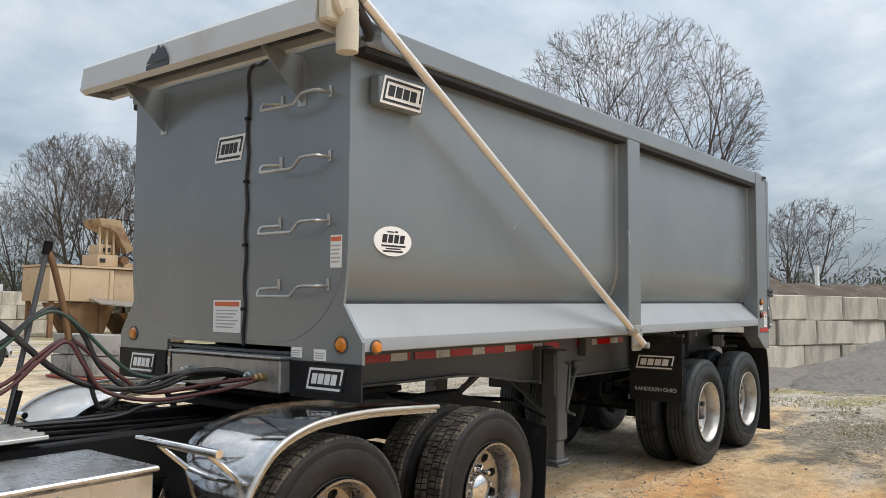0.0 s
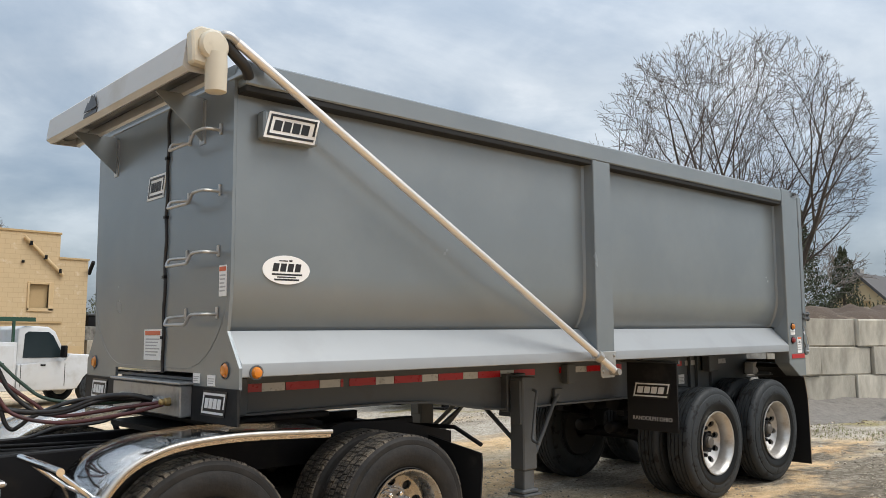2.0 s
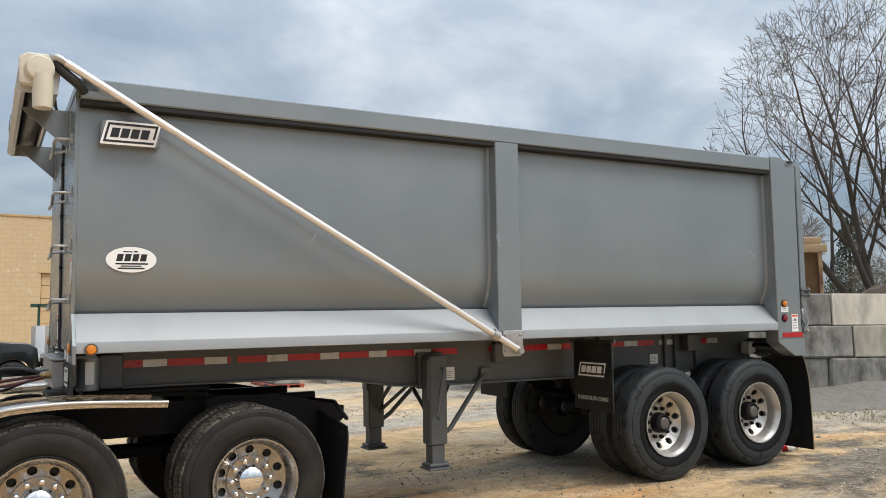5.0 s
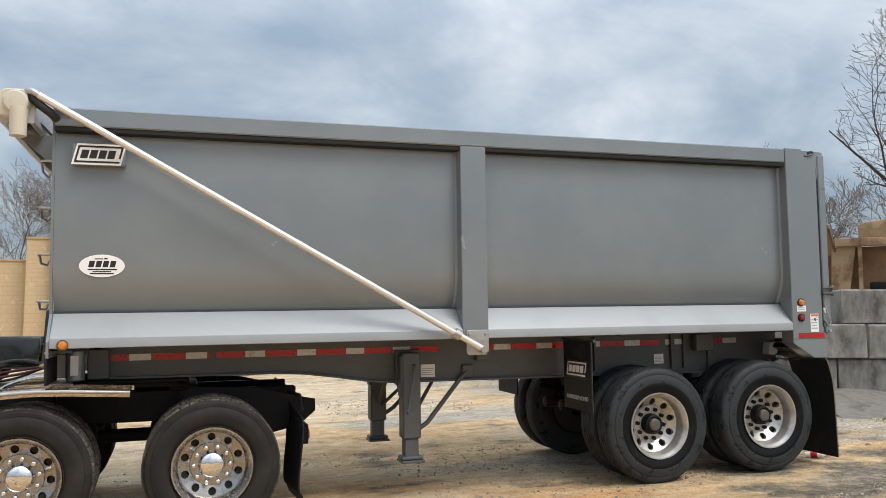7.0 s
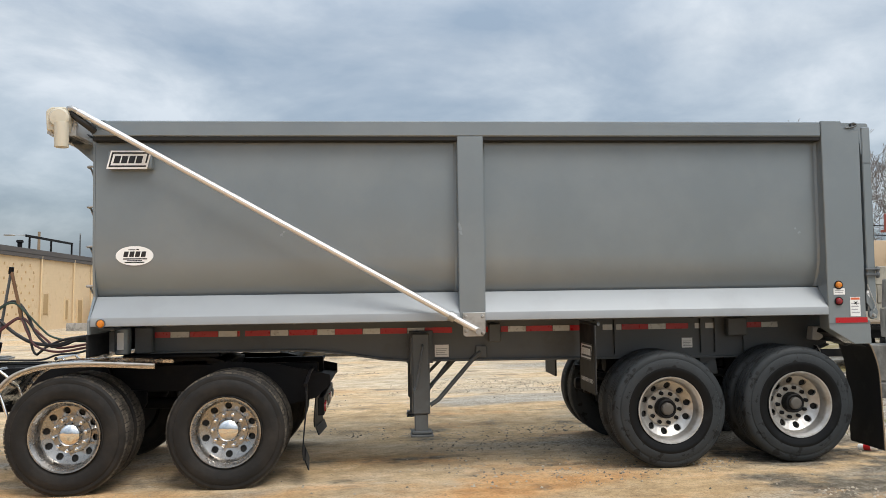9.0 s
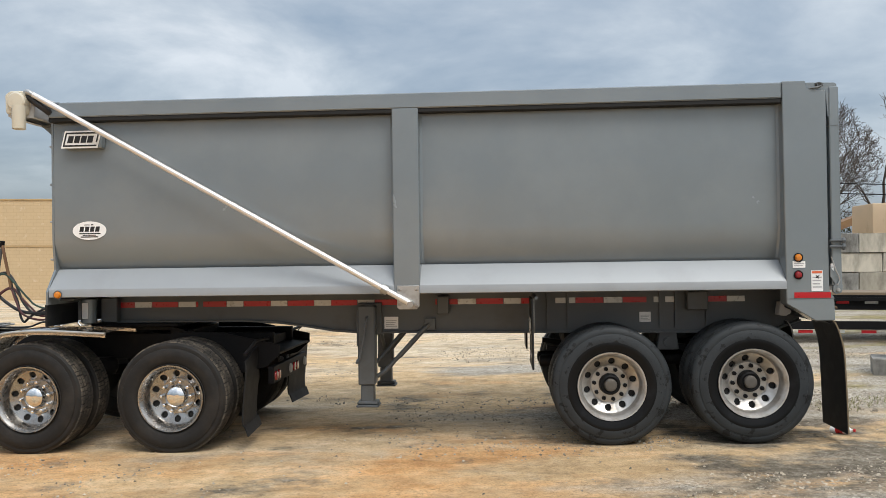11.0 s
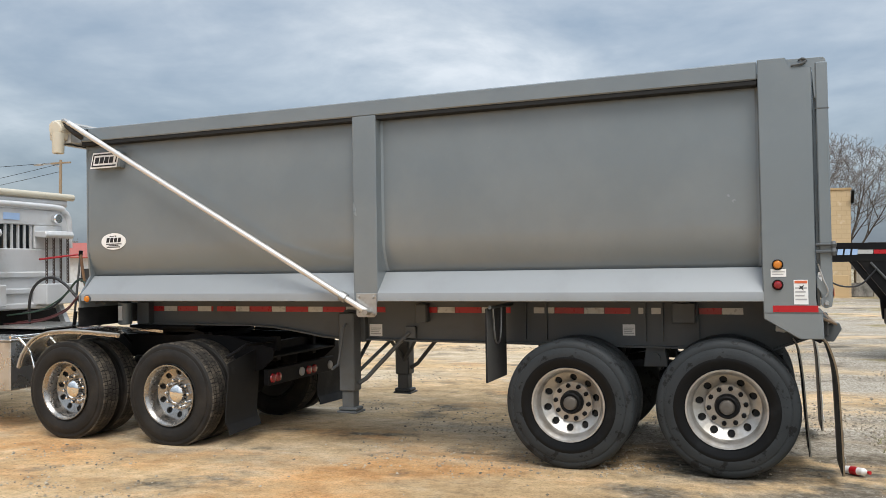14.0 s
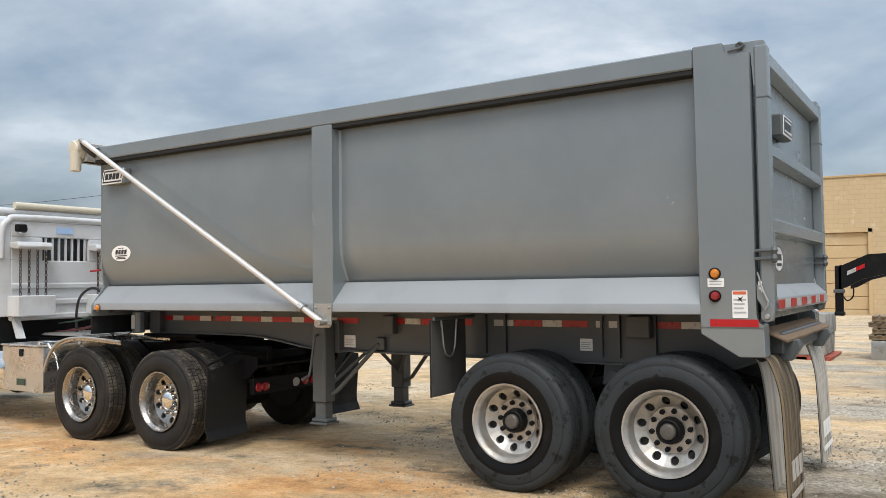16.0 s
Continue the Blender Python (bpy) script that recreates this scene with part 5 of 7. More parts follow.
for i in range(25):
    for j in range(16):
        cx, cy = -2.09 + 0.036 * (i + 0.5), 0.13 + 0.037 * (j + 0.5)
        s = 1 if (i + j) % 2 else -1
        plate([(cx - 0.009, cy - 0.009 * s, 0.8903), (cx - 0.003, cy + 0.002 * s, 0.8903), (cx + 0.009, cy + 0.009 * s, 0.8903), (cx + 0.003, cy - 0.002 * s, 0.8903)], (0, 0, 1), 0.001, bm)
part("tread_pattern", bm, DIAMOND, tb)
part("latch", box(-1.69, -1.61, 0.105, 0.12, 0.74, 0.83, 0.006), BLACK, tb)
part("label_plate", box(-1.74, -1.56, 0.11, 0.118, 0.38, 0.46), HOSE_GREEN, tb)
deck = part("deck_plate", box(-2.25, -1.35, 0.75, 1.65, 0.955, 0.975, 0.004), GALV, tractor, "serrated aluminium deck plate")
for k in range(12):
    part("deck_rib", box(-2.24, -1.36, 0.78 + k * 0.072, 0.8 + k * 0.072, 0.975, 0.988), GALV, deck)
part("fuel_tank", lathe([(-3.6, 0.2), (-3.57, 0.28), (-3.5, 0.3), (-2.1, 0.3), (-2.03, 0.28), (-2.0, 0.2)], "x", 30, centre=(0, 0.38, 0.55)), STAINLESS, tractor, "round polished fuel tank")

# headache rack with chains, and the cab
rack = new("headache_rack")
rack.empty_display_size = 0.1
rack.parent = tractor
rack["label"] = "white headache rack with chains on hooks"
for y0, y1, z0, z1 in ((0.24, 0.40, 1.22, 2.5), (2.0, 2.16, 1.22, 2.5), (0.4, 2.0, 2.3, 2.52), (0.4, 2.0, 1.16, 1.98), (0.4, 0.85, 1.98, 2.3), (1.55, 2.0, 1.98, 2.3)):
    part("panel", box(-2.46, -2.40, y0, y1, z0, z1, 0.012), WHITE, rack)
for z0 in (1.16, 1.36, 1.58):
    part("rib", prism([(-2.4, z0), (-2.37, z0 + 0.02), (-2.37, z0 + 0.07), (-2.4, z0 + 0.09)], "y", 0.4, 2.0), WHITE, rack)
for k in range(7):
    y = 0.9 + k * 0.1
    part("window_bar", box(-2.45, -2.42, y, y + 0.022, 1.98, 2.3), WHITE, rack)
part("top_tube", tube(curve([(-2.4, 0.26, 2.0), (-2.4, 0.27, 2.38), (-2.4, 0.36, 2.51), (-2.4, 0.55, 2.56), (-2.4, 1.85, 2.56), (-2.4, 2.04, 2.51), (-2.4, 2.13, 2.38), (-2.4, 2.14, 2.0)], 5), 0.045, 12), WHITE, rack)
part("top_tube", tube([(-2.55, 0.15, 2.64), (-2.55, 2.2, 2.64)], 0.06, 14), WHITE, rack)
part("rolled_pole", tube([(-2.5, 0.5, 2.73), (-2.5, 2.3, 2.73)], 0.05, 12), CREAM, rack, "cream rolled pole")
for hy in (0.62, 1.78):
    shelf = part("chain_shelf", prism([(-2.40, 2.14), (-2.2, 2.12), (-2.17, 2.16), (-2.2, 2.22), (-2.40, 2.22)], "y", hy - 0.24, hy + 0.24, 0.01), WHITE, rack)
    for k in range(4):
        y = hy - 0.18 + k * 0.12
        bm = bmesh.new()
        n = 16 + 3 * (k % 2)
        for i in range(n):
            z = 2.11 - i * 0.042
            ring = [(-2.24 + (0.016 * math.cos(a) if i % 2 else 0), y + (0 if i % 2 else 0.016 * math.cos(a)), z + 0.026 * math.sin(a)) for a in [j * math.tau / 8 for j in range(9)]]
            tube(ring, 0.0065, 5, bm, caps=False)
        part("chain", bm, CHAIN, shelf, "rusty hanging chain", smooth=True)
    part("tray", box(-2.4, -2.14, hy - 0.27, hy + 0.27, 1.22, 1.5, 0.012), WHITE, rack)
part("work_lamp", box(-2.36, -2.28, 0.42, 0.56, 2.36, 2.46, 0.012), BLACK, rack)
part("red_bar", tube([(-2.2, 1.45, 1.83), (-2.2, 2.1, 1.9)], 0.014, 8), TAPE_R, rack, "red pry bar")
part("blue_plate", box(-2.398, -2.39, 1.05, 1.3, 2.36, 2.45), PALE_BLUE, rack, "small blue plate")
part("corner_lamp", lathe([(-2.4, 0.06), (-2.33, 0.07), (-2.31, 0.06), (-2.31, 0.02)], "x", 16, centre=(0, 0.52, 2.4)), CHROME, rack)
part("corner_lamp", lathe([(-2.4, 0.06), (-2.33, 0.07), (-2.31, 0.06), (-2.31, 0.02)], "x", 16, centre=(0, 1.88, 2.4)), CHROME, rack)
for ry in (0.42, 1.9):
    part("rack_leg", prism([(-2.44, 1.22), (-2.36, 1.22), (-2.2, 0.93), (-2.3, 0.93)], "y", ry, ry + 0.08), WHITE, rack)
cabm = bmesh.new()
prism([(-2.62, 1.25), (-2.62, 2.38), (-2.75, 2.6), (-3.9, 2.64), (-4.35, 2.0), (-4.4, 1.25)], "y", 0.12, 2.28, 0.08, cabm)
cabin = part("cab", cabm, WHITE, tractor, "white day cab")
part("rear_window", box(-2.62, -2.6, 0.75, 1.65, 1.85, 2.36, 0.004), GLASS, cabin, "dark rear window")
for y0, y1 in ((0.112, 0.122), (2.278, 2.288)):
    part("side_window", prism([(-2.95, 1.75), (-2.95, 2.35), (-3.75, 2.35), (-4.1, 1.75)], "y", y0, y1), GLASS, cabin)
part("cab_step", box(-4.3, -2.66, 0.14, 2.26, 0.5, 1.25, 0.03), BLACK, cabin)
part("bonnet", prism([(-4.4, 0.85), (-4.4, 1.85), (-5.9, 1.65), (-6.1, 1.5), (-6.15, 0.7), (-5.9, 0.6)], "y", 0.35, 2.05, 0.07), WHITE, tractor, "white bonnet")
for near in (True, False):
    t = part("front_tyre", lathe([(a + (0.08 if near else 2.04), r) for a, r in tyre_profile(0)], "y", 48, centre=(-5.2, 0, 0.37), close=True), RUBBER, tractor)
    part("rim", lathe([(0.1, 0.29), (0.13, 0.2), (0.34, 0.29)] if near else [(2.06, 0.29), (2.27, 0.2), (2.3, 0.29)], "y", 32, centre=(-5.2, 0, 0.37)), ALLOY, t)
part("bumper", box(-6.3, -6.12, 0.1, 2.3, 0.4, 0.75, 0.04), CHROME, tractor)

# hose tower and suzi lines
tower = part("hose_tower", tube([(-1.36, 1.2, 0.93), (-1.19, 1.165, 1.89)], 0.014, 10), GREY_DK, tractor, "leaning steel hose tower")
part("tower_spring", tube([(-1.35, 1.2, 0.93), (-1.3, 1.19, 1.15)], 0.022, 10), GREASE, tower)
part("tower_head", tube([(-1.197, 1.167, 1.85), (-1.185, 1.163, 1.92)], 0.024, 10), BLACK, tower)
part("tower_chain", tube(curve([(-1.19, 1.165, 1.88), (-1.165, 1.15, 1.8), (-1.13, 1.14, 1.66), (-1.1, 1.135, 1.54), (-1.075, 1.135, 1.4)], 5), 0.017, 6), BROWN_PAINT, tower)

def air_line(mat, r, *pts):
    """A rubber hose that sags from the tower to the trailer's couplings."""
    part("air_line", tube(curve(pts, 8), r * 1.22, 8), mat, tractor, "looping rubber air hose")


air_line(HOSE, 0.0115, (-2.33, 1.3, 1.12), (-1.75, 1.22, 1.2), (-1.42, 1.16, 1.387), (-1.25, 1.145, 1.53), (-1.135, 1.157, 1.565), (-1.018, 1.123, 1.452), (-0.912, 1.091, 1.248), (-0.757, 1.046, 1.117), (-0.6, 1.002, 1.125), (-0.42, 0.963, 1.18), (-0.14, 0.99, 1.165))
air_line(HOSE_GREEN, 0.0085, (-2.33, 1.05, 1.1), (-1.8, 1.1, 1.17), (-1.43, 1.14, 1.36), (-1.27, 1.14, 1.51), (-1.14, 1.13, 1.55), (-1.0, 1.1, 1.44), (-0.86, 1.08, 1.3), (-0.72, 1.05, 1.2), (-0.45, 1.0, 1.16), (-0.14, 0.99, 1.165))
air_line(HOSE, 0.0145, (-1.99, 1.1, 0.96), (-2.0, 1.1, 1.2), (-1.94, 1.1, 1.43), (-1.79, 1.12, 1.56), (-1.6, 1.13, 1.58), (-1.424, 1.146, 1.49), (-1.286, 1.15, 1.37), (-1.128, 1.14, 1.238), (-0.928, 1.095, 1.144), (-0.66, 1.019, 1.128), (-0.457, 0.963, 1.195), (-0.286, 0.87, 1.205), (-0.14, 0.83, 1.165))
air_line(HOSE_RED, 0.0095, (-2.33, 1.2, 1.0), (-1.8, 1.17, 1.06), (-1.413, 1.144, 1.183), (-1.234, 1.142, 1.322), (-1.075, 1.14, 1.404), (-0.931, 1.097, 1.289), (-0.797, 1.058, 1.181), (-0.659, 1.018, 1.095), (-0.328, 0.87, 1.134), (-0.14, 0.72, 1.165))
air_line(HOSE_RED, 0.0095, (-2.33, 1.0, 0.99), (-1.8, 1.08, 1.03), (-1.42, 1.12, 1.15), (-1.234, 1.12, 1.3), (-1.085, 1.13, 1.392), (-1.0, 1.1, 1.26), (-0.9, 1.06, 1.12), (-0.66, 0.96, 1.06), (-0.35, 0.8, 1.1), (-0.14, 0.72, 1.15))
air_line(HOSE, 0.0105, (-1.15, 1.16, 1.57), (-1.09, 1.15, 1.5), (-1.061, 1.135, 1.403), (-0.986, 1.112, 1.251), (-0.94, 1.096, 1.08), (-0.9, 1.09, 1.03), (-0.86, 1.07, 1.05), (-0.795, 1.057, 1.099), (-0.621, 1.009, 1.172), (-0.4, 0.94, 1.2), (-0.14, 0.83, 1.165))
air_line(HOSE, 0.0085, (-1.7, 1.25, 0.97), (-1.2, 1.15, 0.97), (-0.849, 1.07, 0.975), (-0.658, 1.017, 1.028), (-0.412, 0.949, 1.053), (-0.14, 0.99, 1.15))
prng = random.Random(17)
for k in range(4):
    y = 0.93 + 0.15 * k
    part("pipe_run", tube(curve([(-2.2 + 0.1 * k, y + prng.uniform(-0.05, 0.05), 0.9), (-1.4, y + prng.uniform(-0.06, 0.06), 0.86 + prng.uniform(0, 0.06)), (-0.7, y + prng.uniform(-0.06, 0.06), 0.84 + prng.uniform(0, 0.08)), (0.0, y, 0.86)], 5), prng.uniform(0.008, 0.016), 6), GREASE, tractor)

# ---- buildings ----


def brick_material(name, colour, joint, patch, w, h):
    """Painted block masonry: faint courses, flaked patches."""
    m = material(name, colour, 0.85, 0, 0.07, 3, stain=patch, stain_scale=2.4, stain_at=(0.58, 0.7), bump=0.25, bump_scale=7)
    nodes, links = m.node_tree.nodes, m.node_tree.links
    b = nodes["Principled BSDF"]
    src = b.inputs["Base Color"].links[0].from_socket
    tc = nodes.new("ShaderNodeTexCoord")
    sep = nodes.new("ShaderNodeSeparateXYZ")
    links.new(tc.outputs["Object"], sep.inputs[0])
    add = nodes.new("ShaderNodeMath")
    links.new(sep.outputs["X"], add.inputs[0])
    links.new(sep.outputs["Y"], add.inputs[1])
    com = nodes.new("ShaderNodeCombineXYZ")
    links.new(add.outputs[0], com.inputs["X"])
    links.new(sep.outputs["Z"], com.inputs["Y"])
    br = nodes.new("ShaderNodeTexBrick")
    br.inputs["Scale"].default_value, br.inputs["Mortar Size"].default_value = 1.0, 0.012
    br.inputs["Brick Width"].default_value, br.inputs["Row Height"].default_value = w, h
    br.inputs["Color1"].default_value, br.inputs["Color2"].default_value, br.inputs["Mortar"].default_value = (1, 1, 1, 1), (0.98, 0.975, 0.97, 1), (*joint, 1)
    links.new(com.outputs[0], br.inputs["Vector"])
    mul = nodes.new("ShaderNodeMix")
    mul.data_type, mul.blend_type = "RGBA", "MULTIPLY"
    mul.inputs["Factor"].default_value = 1.0
    links.new(src, mul.inputs["A"])
    links.new(br.outputs["Color"], mul.inputs["B"])
    links.new(mul.outputs["Result"], b.inputs["Base Color"])
    return m


TAN_BLOCK = brick_material("tan_painted_block", (0.53, 0.40, 0.24), (0.88, 0.86, 0.83), (0.62, 0.515, 0.36), 0.4, 0.2)
CREAM_BLOCK = brick_material("cream_painted_block", (0.70, 0.55, 0.36), (0.97, 0.965, 0.955), (0.60, 0.44, 0.26), 0.4, 0.2)


def shell(parent, x0, x1, y0, y1, top, mat, base=-1.0, holes=()):
    """A flat-roofed block: thick walls, the front one pierced by holes (x0, x1, z0, z1), a roof and a cap."""
    cuts = sorted({x0, x1, *[h[0] for h in holes], *[h[1] for h in holes]})
    for a, b in zip(cuts, cuts[1:]):
        over = [h for h in holes if h[0] <= a and b <= h[1]]
        z = base
        for h in sorted(over, key=lambda q: q[2]):
            if h[2] > z + 0.01:
                part("front_wall", box(a, b, y0, y0 + 0.25, z, h[2]), mat, parent)
            z = h[3]
        part("front_wall", box(a, b, y0, y0 + 0.25, z, top), mat, parent)
    part("side_wall", box(x0, x0 + 0.25, y0 + 0.25, y1, base, top), mat, parent)
    part("side_wall", box(x1 - 0.25, x1, y0 + 0.25, y1, base, top), mat, parent)
    part("back_wall", box(x0 + 0.25, x1 - 0.25, y1 - 0.25, y1, base, top), mat, parent)
    part("roof", box(x0 + 0.25, x1 - 0.25, y0 + 0.25, y1 - 0.25, top - 0.5, top - 0.35), ROOF_DK, parent)
    part("parapet_cap", box(x0 - 0.04, x1 + 0.04, y0 - 0.05, y0 + 0.3, top, top + 0.09, 0.01), MASONRY_DK, parent)


rb = thing("warehouse", "tan painted block warehouse with stepped parapet and worn paint", "building")
RY = 32.55
shell(rb, -8.1, -5.6, RY + 1.5, RY + 16, 4.14, TAN_BLOCK)
shell(rb, -5.6, -4.5, RY + 0.6, RY + 16, 5.1, TAN_BLOCK)
shell(rb, -4.5, 9.0, RY, RY + 16, 6.15, TAN_BLOCK, holes=((1.4, 4.95, -1.0, 3.81), (7.87, 8.62, 2.98, 3.98)))
shell(rb, 9.0, 10.2, RY + 0.004, RY + 16, 5.10, TAN_BLOCK)
dr = part("roller_door", box(1.4, 4.95, RY + 0.14, RY + 0.2, -1.0, 3.81), MASONRY_DK, rb, "tan sectional door")
for k in range(8):
    part("door_panel", box(1.42, 4.93, RY + 0.11, RY + 0.14, -0.5 + k * 0.54, 0.01 + k * 0.54, 0.01), MASONRY, dr)
part("door_frame", box(4.95, 5.1, RY - 0.04, RY + 0.02, -1.0, 3.96), MASONRY, rb)
part("door_frame", box(1.3, 5.1, RY - 0.04, RY + 0.02, 3.81, 3.96), MASONRY, rb)
win = part("window", box(7.87, 8.62, RY + 0.12, RY + 0.16, 2.98, 3.98), MASONRY_DK, rb, "boarded window")
for q in ((7.79, 7.87, 2.88, 4.08), (8.62, 8.82, 2.88, 4.08), (7.87, 8.62, 3.98, 4.08), (7.79, 8.82, 2.84, 2.98)):
    part("window_frame", box(q[0], q[1], RY - 0.05, RY + 0.14, q[2], q[3], 0.01), MASONRY, win)
part("drain_pipe", tube([(7.55, RY - 0.09, 5.95), (9.15, RY - 0.09, 4.4)], 0.07, 12), MASONRY, rb)
for k in range(3):
    part("pipe_clip", box(7.75 + 0.6 * k, 7.86 + 0.6 * k, RY - 0.18, RY, 5.6 - 0.56 * k, 5.78 - 0.56 * k), BLACK, rb)
part("wall_hook", box(7.5, 7.6, RY - 0.1, RY, 4.85, 4.95, 0.01), BLACK, rb)
for a, b in ((7.3, 8.1), (8.2, 9.0), (9.05, 10.1)):
    part("low_door", box(a, b, RY - 0.03, RY - 0.004, 0.2, 1.4, 0.01), MASONRY, rb, "pale tan plywood hatch")
part("ledge", box(6.6, 9.2, RY - 0.06, RY - 0.004, 2.36, 2.44), MASONRY_DK, rb)
part("bracket", prism([(RY - 0.5, 5.0), (RY - 0.004, 4.5), (RY - 0.004, 4.7), (RY - 0.4, 5.08)], "x", 10.2, 10.32), BLACK, rb)

lb = thing("long_building", "long cream painted block building with dark low roof", "building")
LX, LY, LE = -19.0, 37.5, 57.3
shell(lb, -25.0, LX, LY, LY + 1.0, 5.28, TAN_BLOCK, -1.6)
shell(lb, -30.3, -25.0, LY + 0.004, LY + 1.0, 5.6, TAN_BLOCK, -1.6)
shell(lb, -31.6, -30.3, LY + 0.008, LY + 1.0, 4.86, TAN_BLOCK, -1.6)
part("belt_course", box(-31.62, LX + 0.02, LY - 0.04, LY - 0.004, 2.62, 2.72), MASONRY_DK, lb)
part("side_wall", box(LX - 0.3, LX - 0.004, LY + 1.0, LE, -1.6, 4.35), CREAM_BLOCK, lb, "cream painted side wall")
part("roof", prism([(-31.5, 4.35), (-25, 5.3), (LX + 0.16, 4.66), (LX + 0.16, 4.36)], "y", LY + 1.0, LE + 0.3), ROOF_DK, lb)
part("gutter", box(LX + 0.002, LX + 0.14, LY + 1.0, LE, 4.12, 4.35), ROOF_DK, lb)
part("far_wall", box(-31.5, -31.2, LY + 1.0, LE, -1.6, 4.35), CREAM_BLOCK, lb)
part("end_wall", box(-31.2, LX - 0.3, LE - 0.4, LE - 0.004, -1.6, 4.35), CREAM_BLOCK, lb)
for r in range(9):
    for k in range(5):
        y = LY + 2.3 + k * 1.15 + (0.55 if r % 2 else 0)
        part("wall_anchor", prism([(y, 0.2 + r * 0.42), (y + 0.11, 0.2 + r * 0.42), (y + 0.055, 0.36 + r * 0.42)], "x", LX - 0.01, LX + 0.05), MASONRY_DK, lb)
for y, w, z0, z1 in ((46.5, 0.8, 0.6, 1.9), (52.5, 0.9, -0.3, 1.5), (50.2, 0.5, 0.2, 1.5)):
    f = part("window", box(LX - 0.02, LX + 0.03, y, y + w, z0, z1), MASONRY_DK, lb, "boarded tan window")
    part("window_frame", box(LX, LX + 0.06, y - 0.12, y, z0 - 0.1, z1 + 0.1), CREAM_WALL, f)
    part("window_frame", box(LX, LX + 0.06, y + w, y + w + 0.12, z0 - 0.1, z1 + 0.1), CREAM_WALL, f)
for y in (46.0, 51.5, 55.0):
    part("downpipe", tube([(LX + 0.1, y, -1.2), (LX + 0.1, y, 4.3)], 0.06, 8), CREAM_WALL, lb)
for y in (44, 50):
    part("roof_vent", lathe([(4.7, 0.15), (5.4, 0.15), (5.45, 0.25), (5.6, 0.2)], "z", 12, centre=(-22, y, 0)), BLACK, lb)
part("roof_rack", box(-20.4, -20.3, 47, 55, 5.6, 5.75), BLACK, lb)
for y in (47.5, 51, 54.8):
    part("rack_post", box(-20.4, -20.3, y, y + 0.1, 4.75, 5.6), BLACK, lb)
part("plywood_screen", box(LX + 0.8, LX + 0.86, 53.5, 56.2, -0.7, 1.2), MASONRY_DK, lb, "tan plywood screen beside the wall")

wh = thing("white_building", "small white building with pale gable roof past the yard", "building")
part("wall", box(-33, -27.0, 88, 95, -1.0, 2.6), HOUSING, wh)
part("roof", prism([(-33.4, 2.6), (-29.8, 3.9), (-26.6, 2.75), (-26.6, 2.6)], "y", 87.6, 95.4), WHITE, wh)
for x in (-29.0, -27.6):
    part("window", box(x, x + 0.8, 87.95, 88.0, 0.4, 1.7), DARK_IN, wh)
fence = thing("white_hoarding", "long low white hoarding at the far yard edge", "fence")
for k in range(6):
    part("panel", box(-26 + 2.1 * k, -23.95 + 2.1 * k, 90 + 0.05 * (k % 2), 90.1 + 0.05 * (k % 2), -0.9, 2.5 + 0.1 * (k % 3)), WHITE, fence)
part("post", box(-20.2, -19.6, 89.6, 89.9, -0.9, 4.4), WHITE, fence)

red = thing("red_roofed_building", "white building with a red metal gable roof", "building")
part("wall", box(-62, -38, 50, 58, -1.8, 2.7), WHITE, red)
part("roof", prism([(49.4, 2.65), (54, 4.1), (58.6, 2.65), (58.6, 2.55), (54, 4.0), (49.4, 2.55)], "x", -62.4, -37.6), ROOF_RED, red)
for x in (-56, -51, -46, -42):
    part("window", box(x, x + 1.2, 49.95, 50.0, 0.4, 1.6), DARK_IN, red)
shed = thing("low_shed", "low tan shed with flat dark roof", "shed")
part("wall", box(-39, -33, 41, 45, -1.5, 1.5), CREAM_WALL, shed)
part("roof", box(-39.3, -32.7, 40.7, 45.3, 1.5, 1.68), ROOF_DK, shed)
tank = thing("storage_tank", "round white plastic storage tank beside the building", "tank")
part("shell", lathe([(-0.8, 0.98), (0.8, 1.0), (1.05, 0.85), (1.2, 0.35), (1.25, 0.3)], "z", 28, centre=(-24.0, 32, 0)), PVC, tank)
part("lid", lathe([(1.25, 0.28), (1.36, 0.26), (1.38, 0.1)], "z", 20, centre=(-24.0, 32, 0)), PVC, tank)
house = thing("small_house", "small pale house with dark gable roof, far beyond the yard", "house")
part("wall", box(62, 70, 17.6, 22.2, -1, 4.1), CREAM_WALL, house)
part("roof", prism([(17.1, 3.75), (19.9, 6.5), (22.7, 3.75), (22.7, 4.0), (19.9, 6.8), (17.1, 4.0)], "x", 61.4, 70.6), ROOF_DK, house)
part("gable", prism([(17.6, 4.1), (19.9, 6.35), (22.2, 4.1)], "x", 61.95, 62.2), CREAM_WALL, house)
part("window", box(61.9, 62, 19.2, 20.6, 4.2, 4.7), MASONRY_DK, house)
part("chimney", box(64, 64.8, 20.6, 21.2, 5.6, 7.3), CONCRETE_GREY, house)

# ---- vehicles in the yard ----


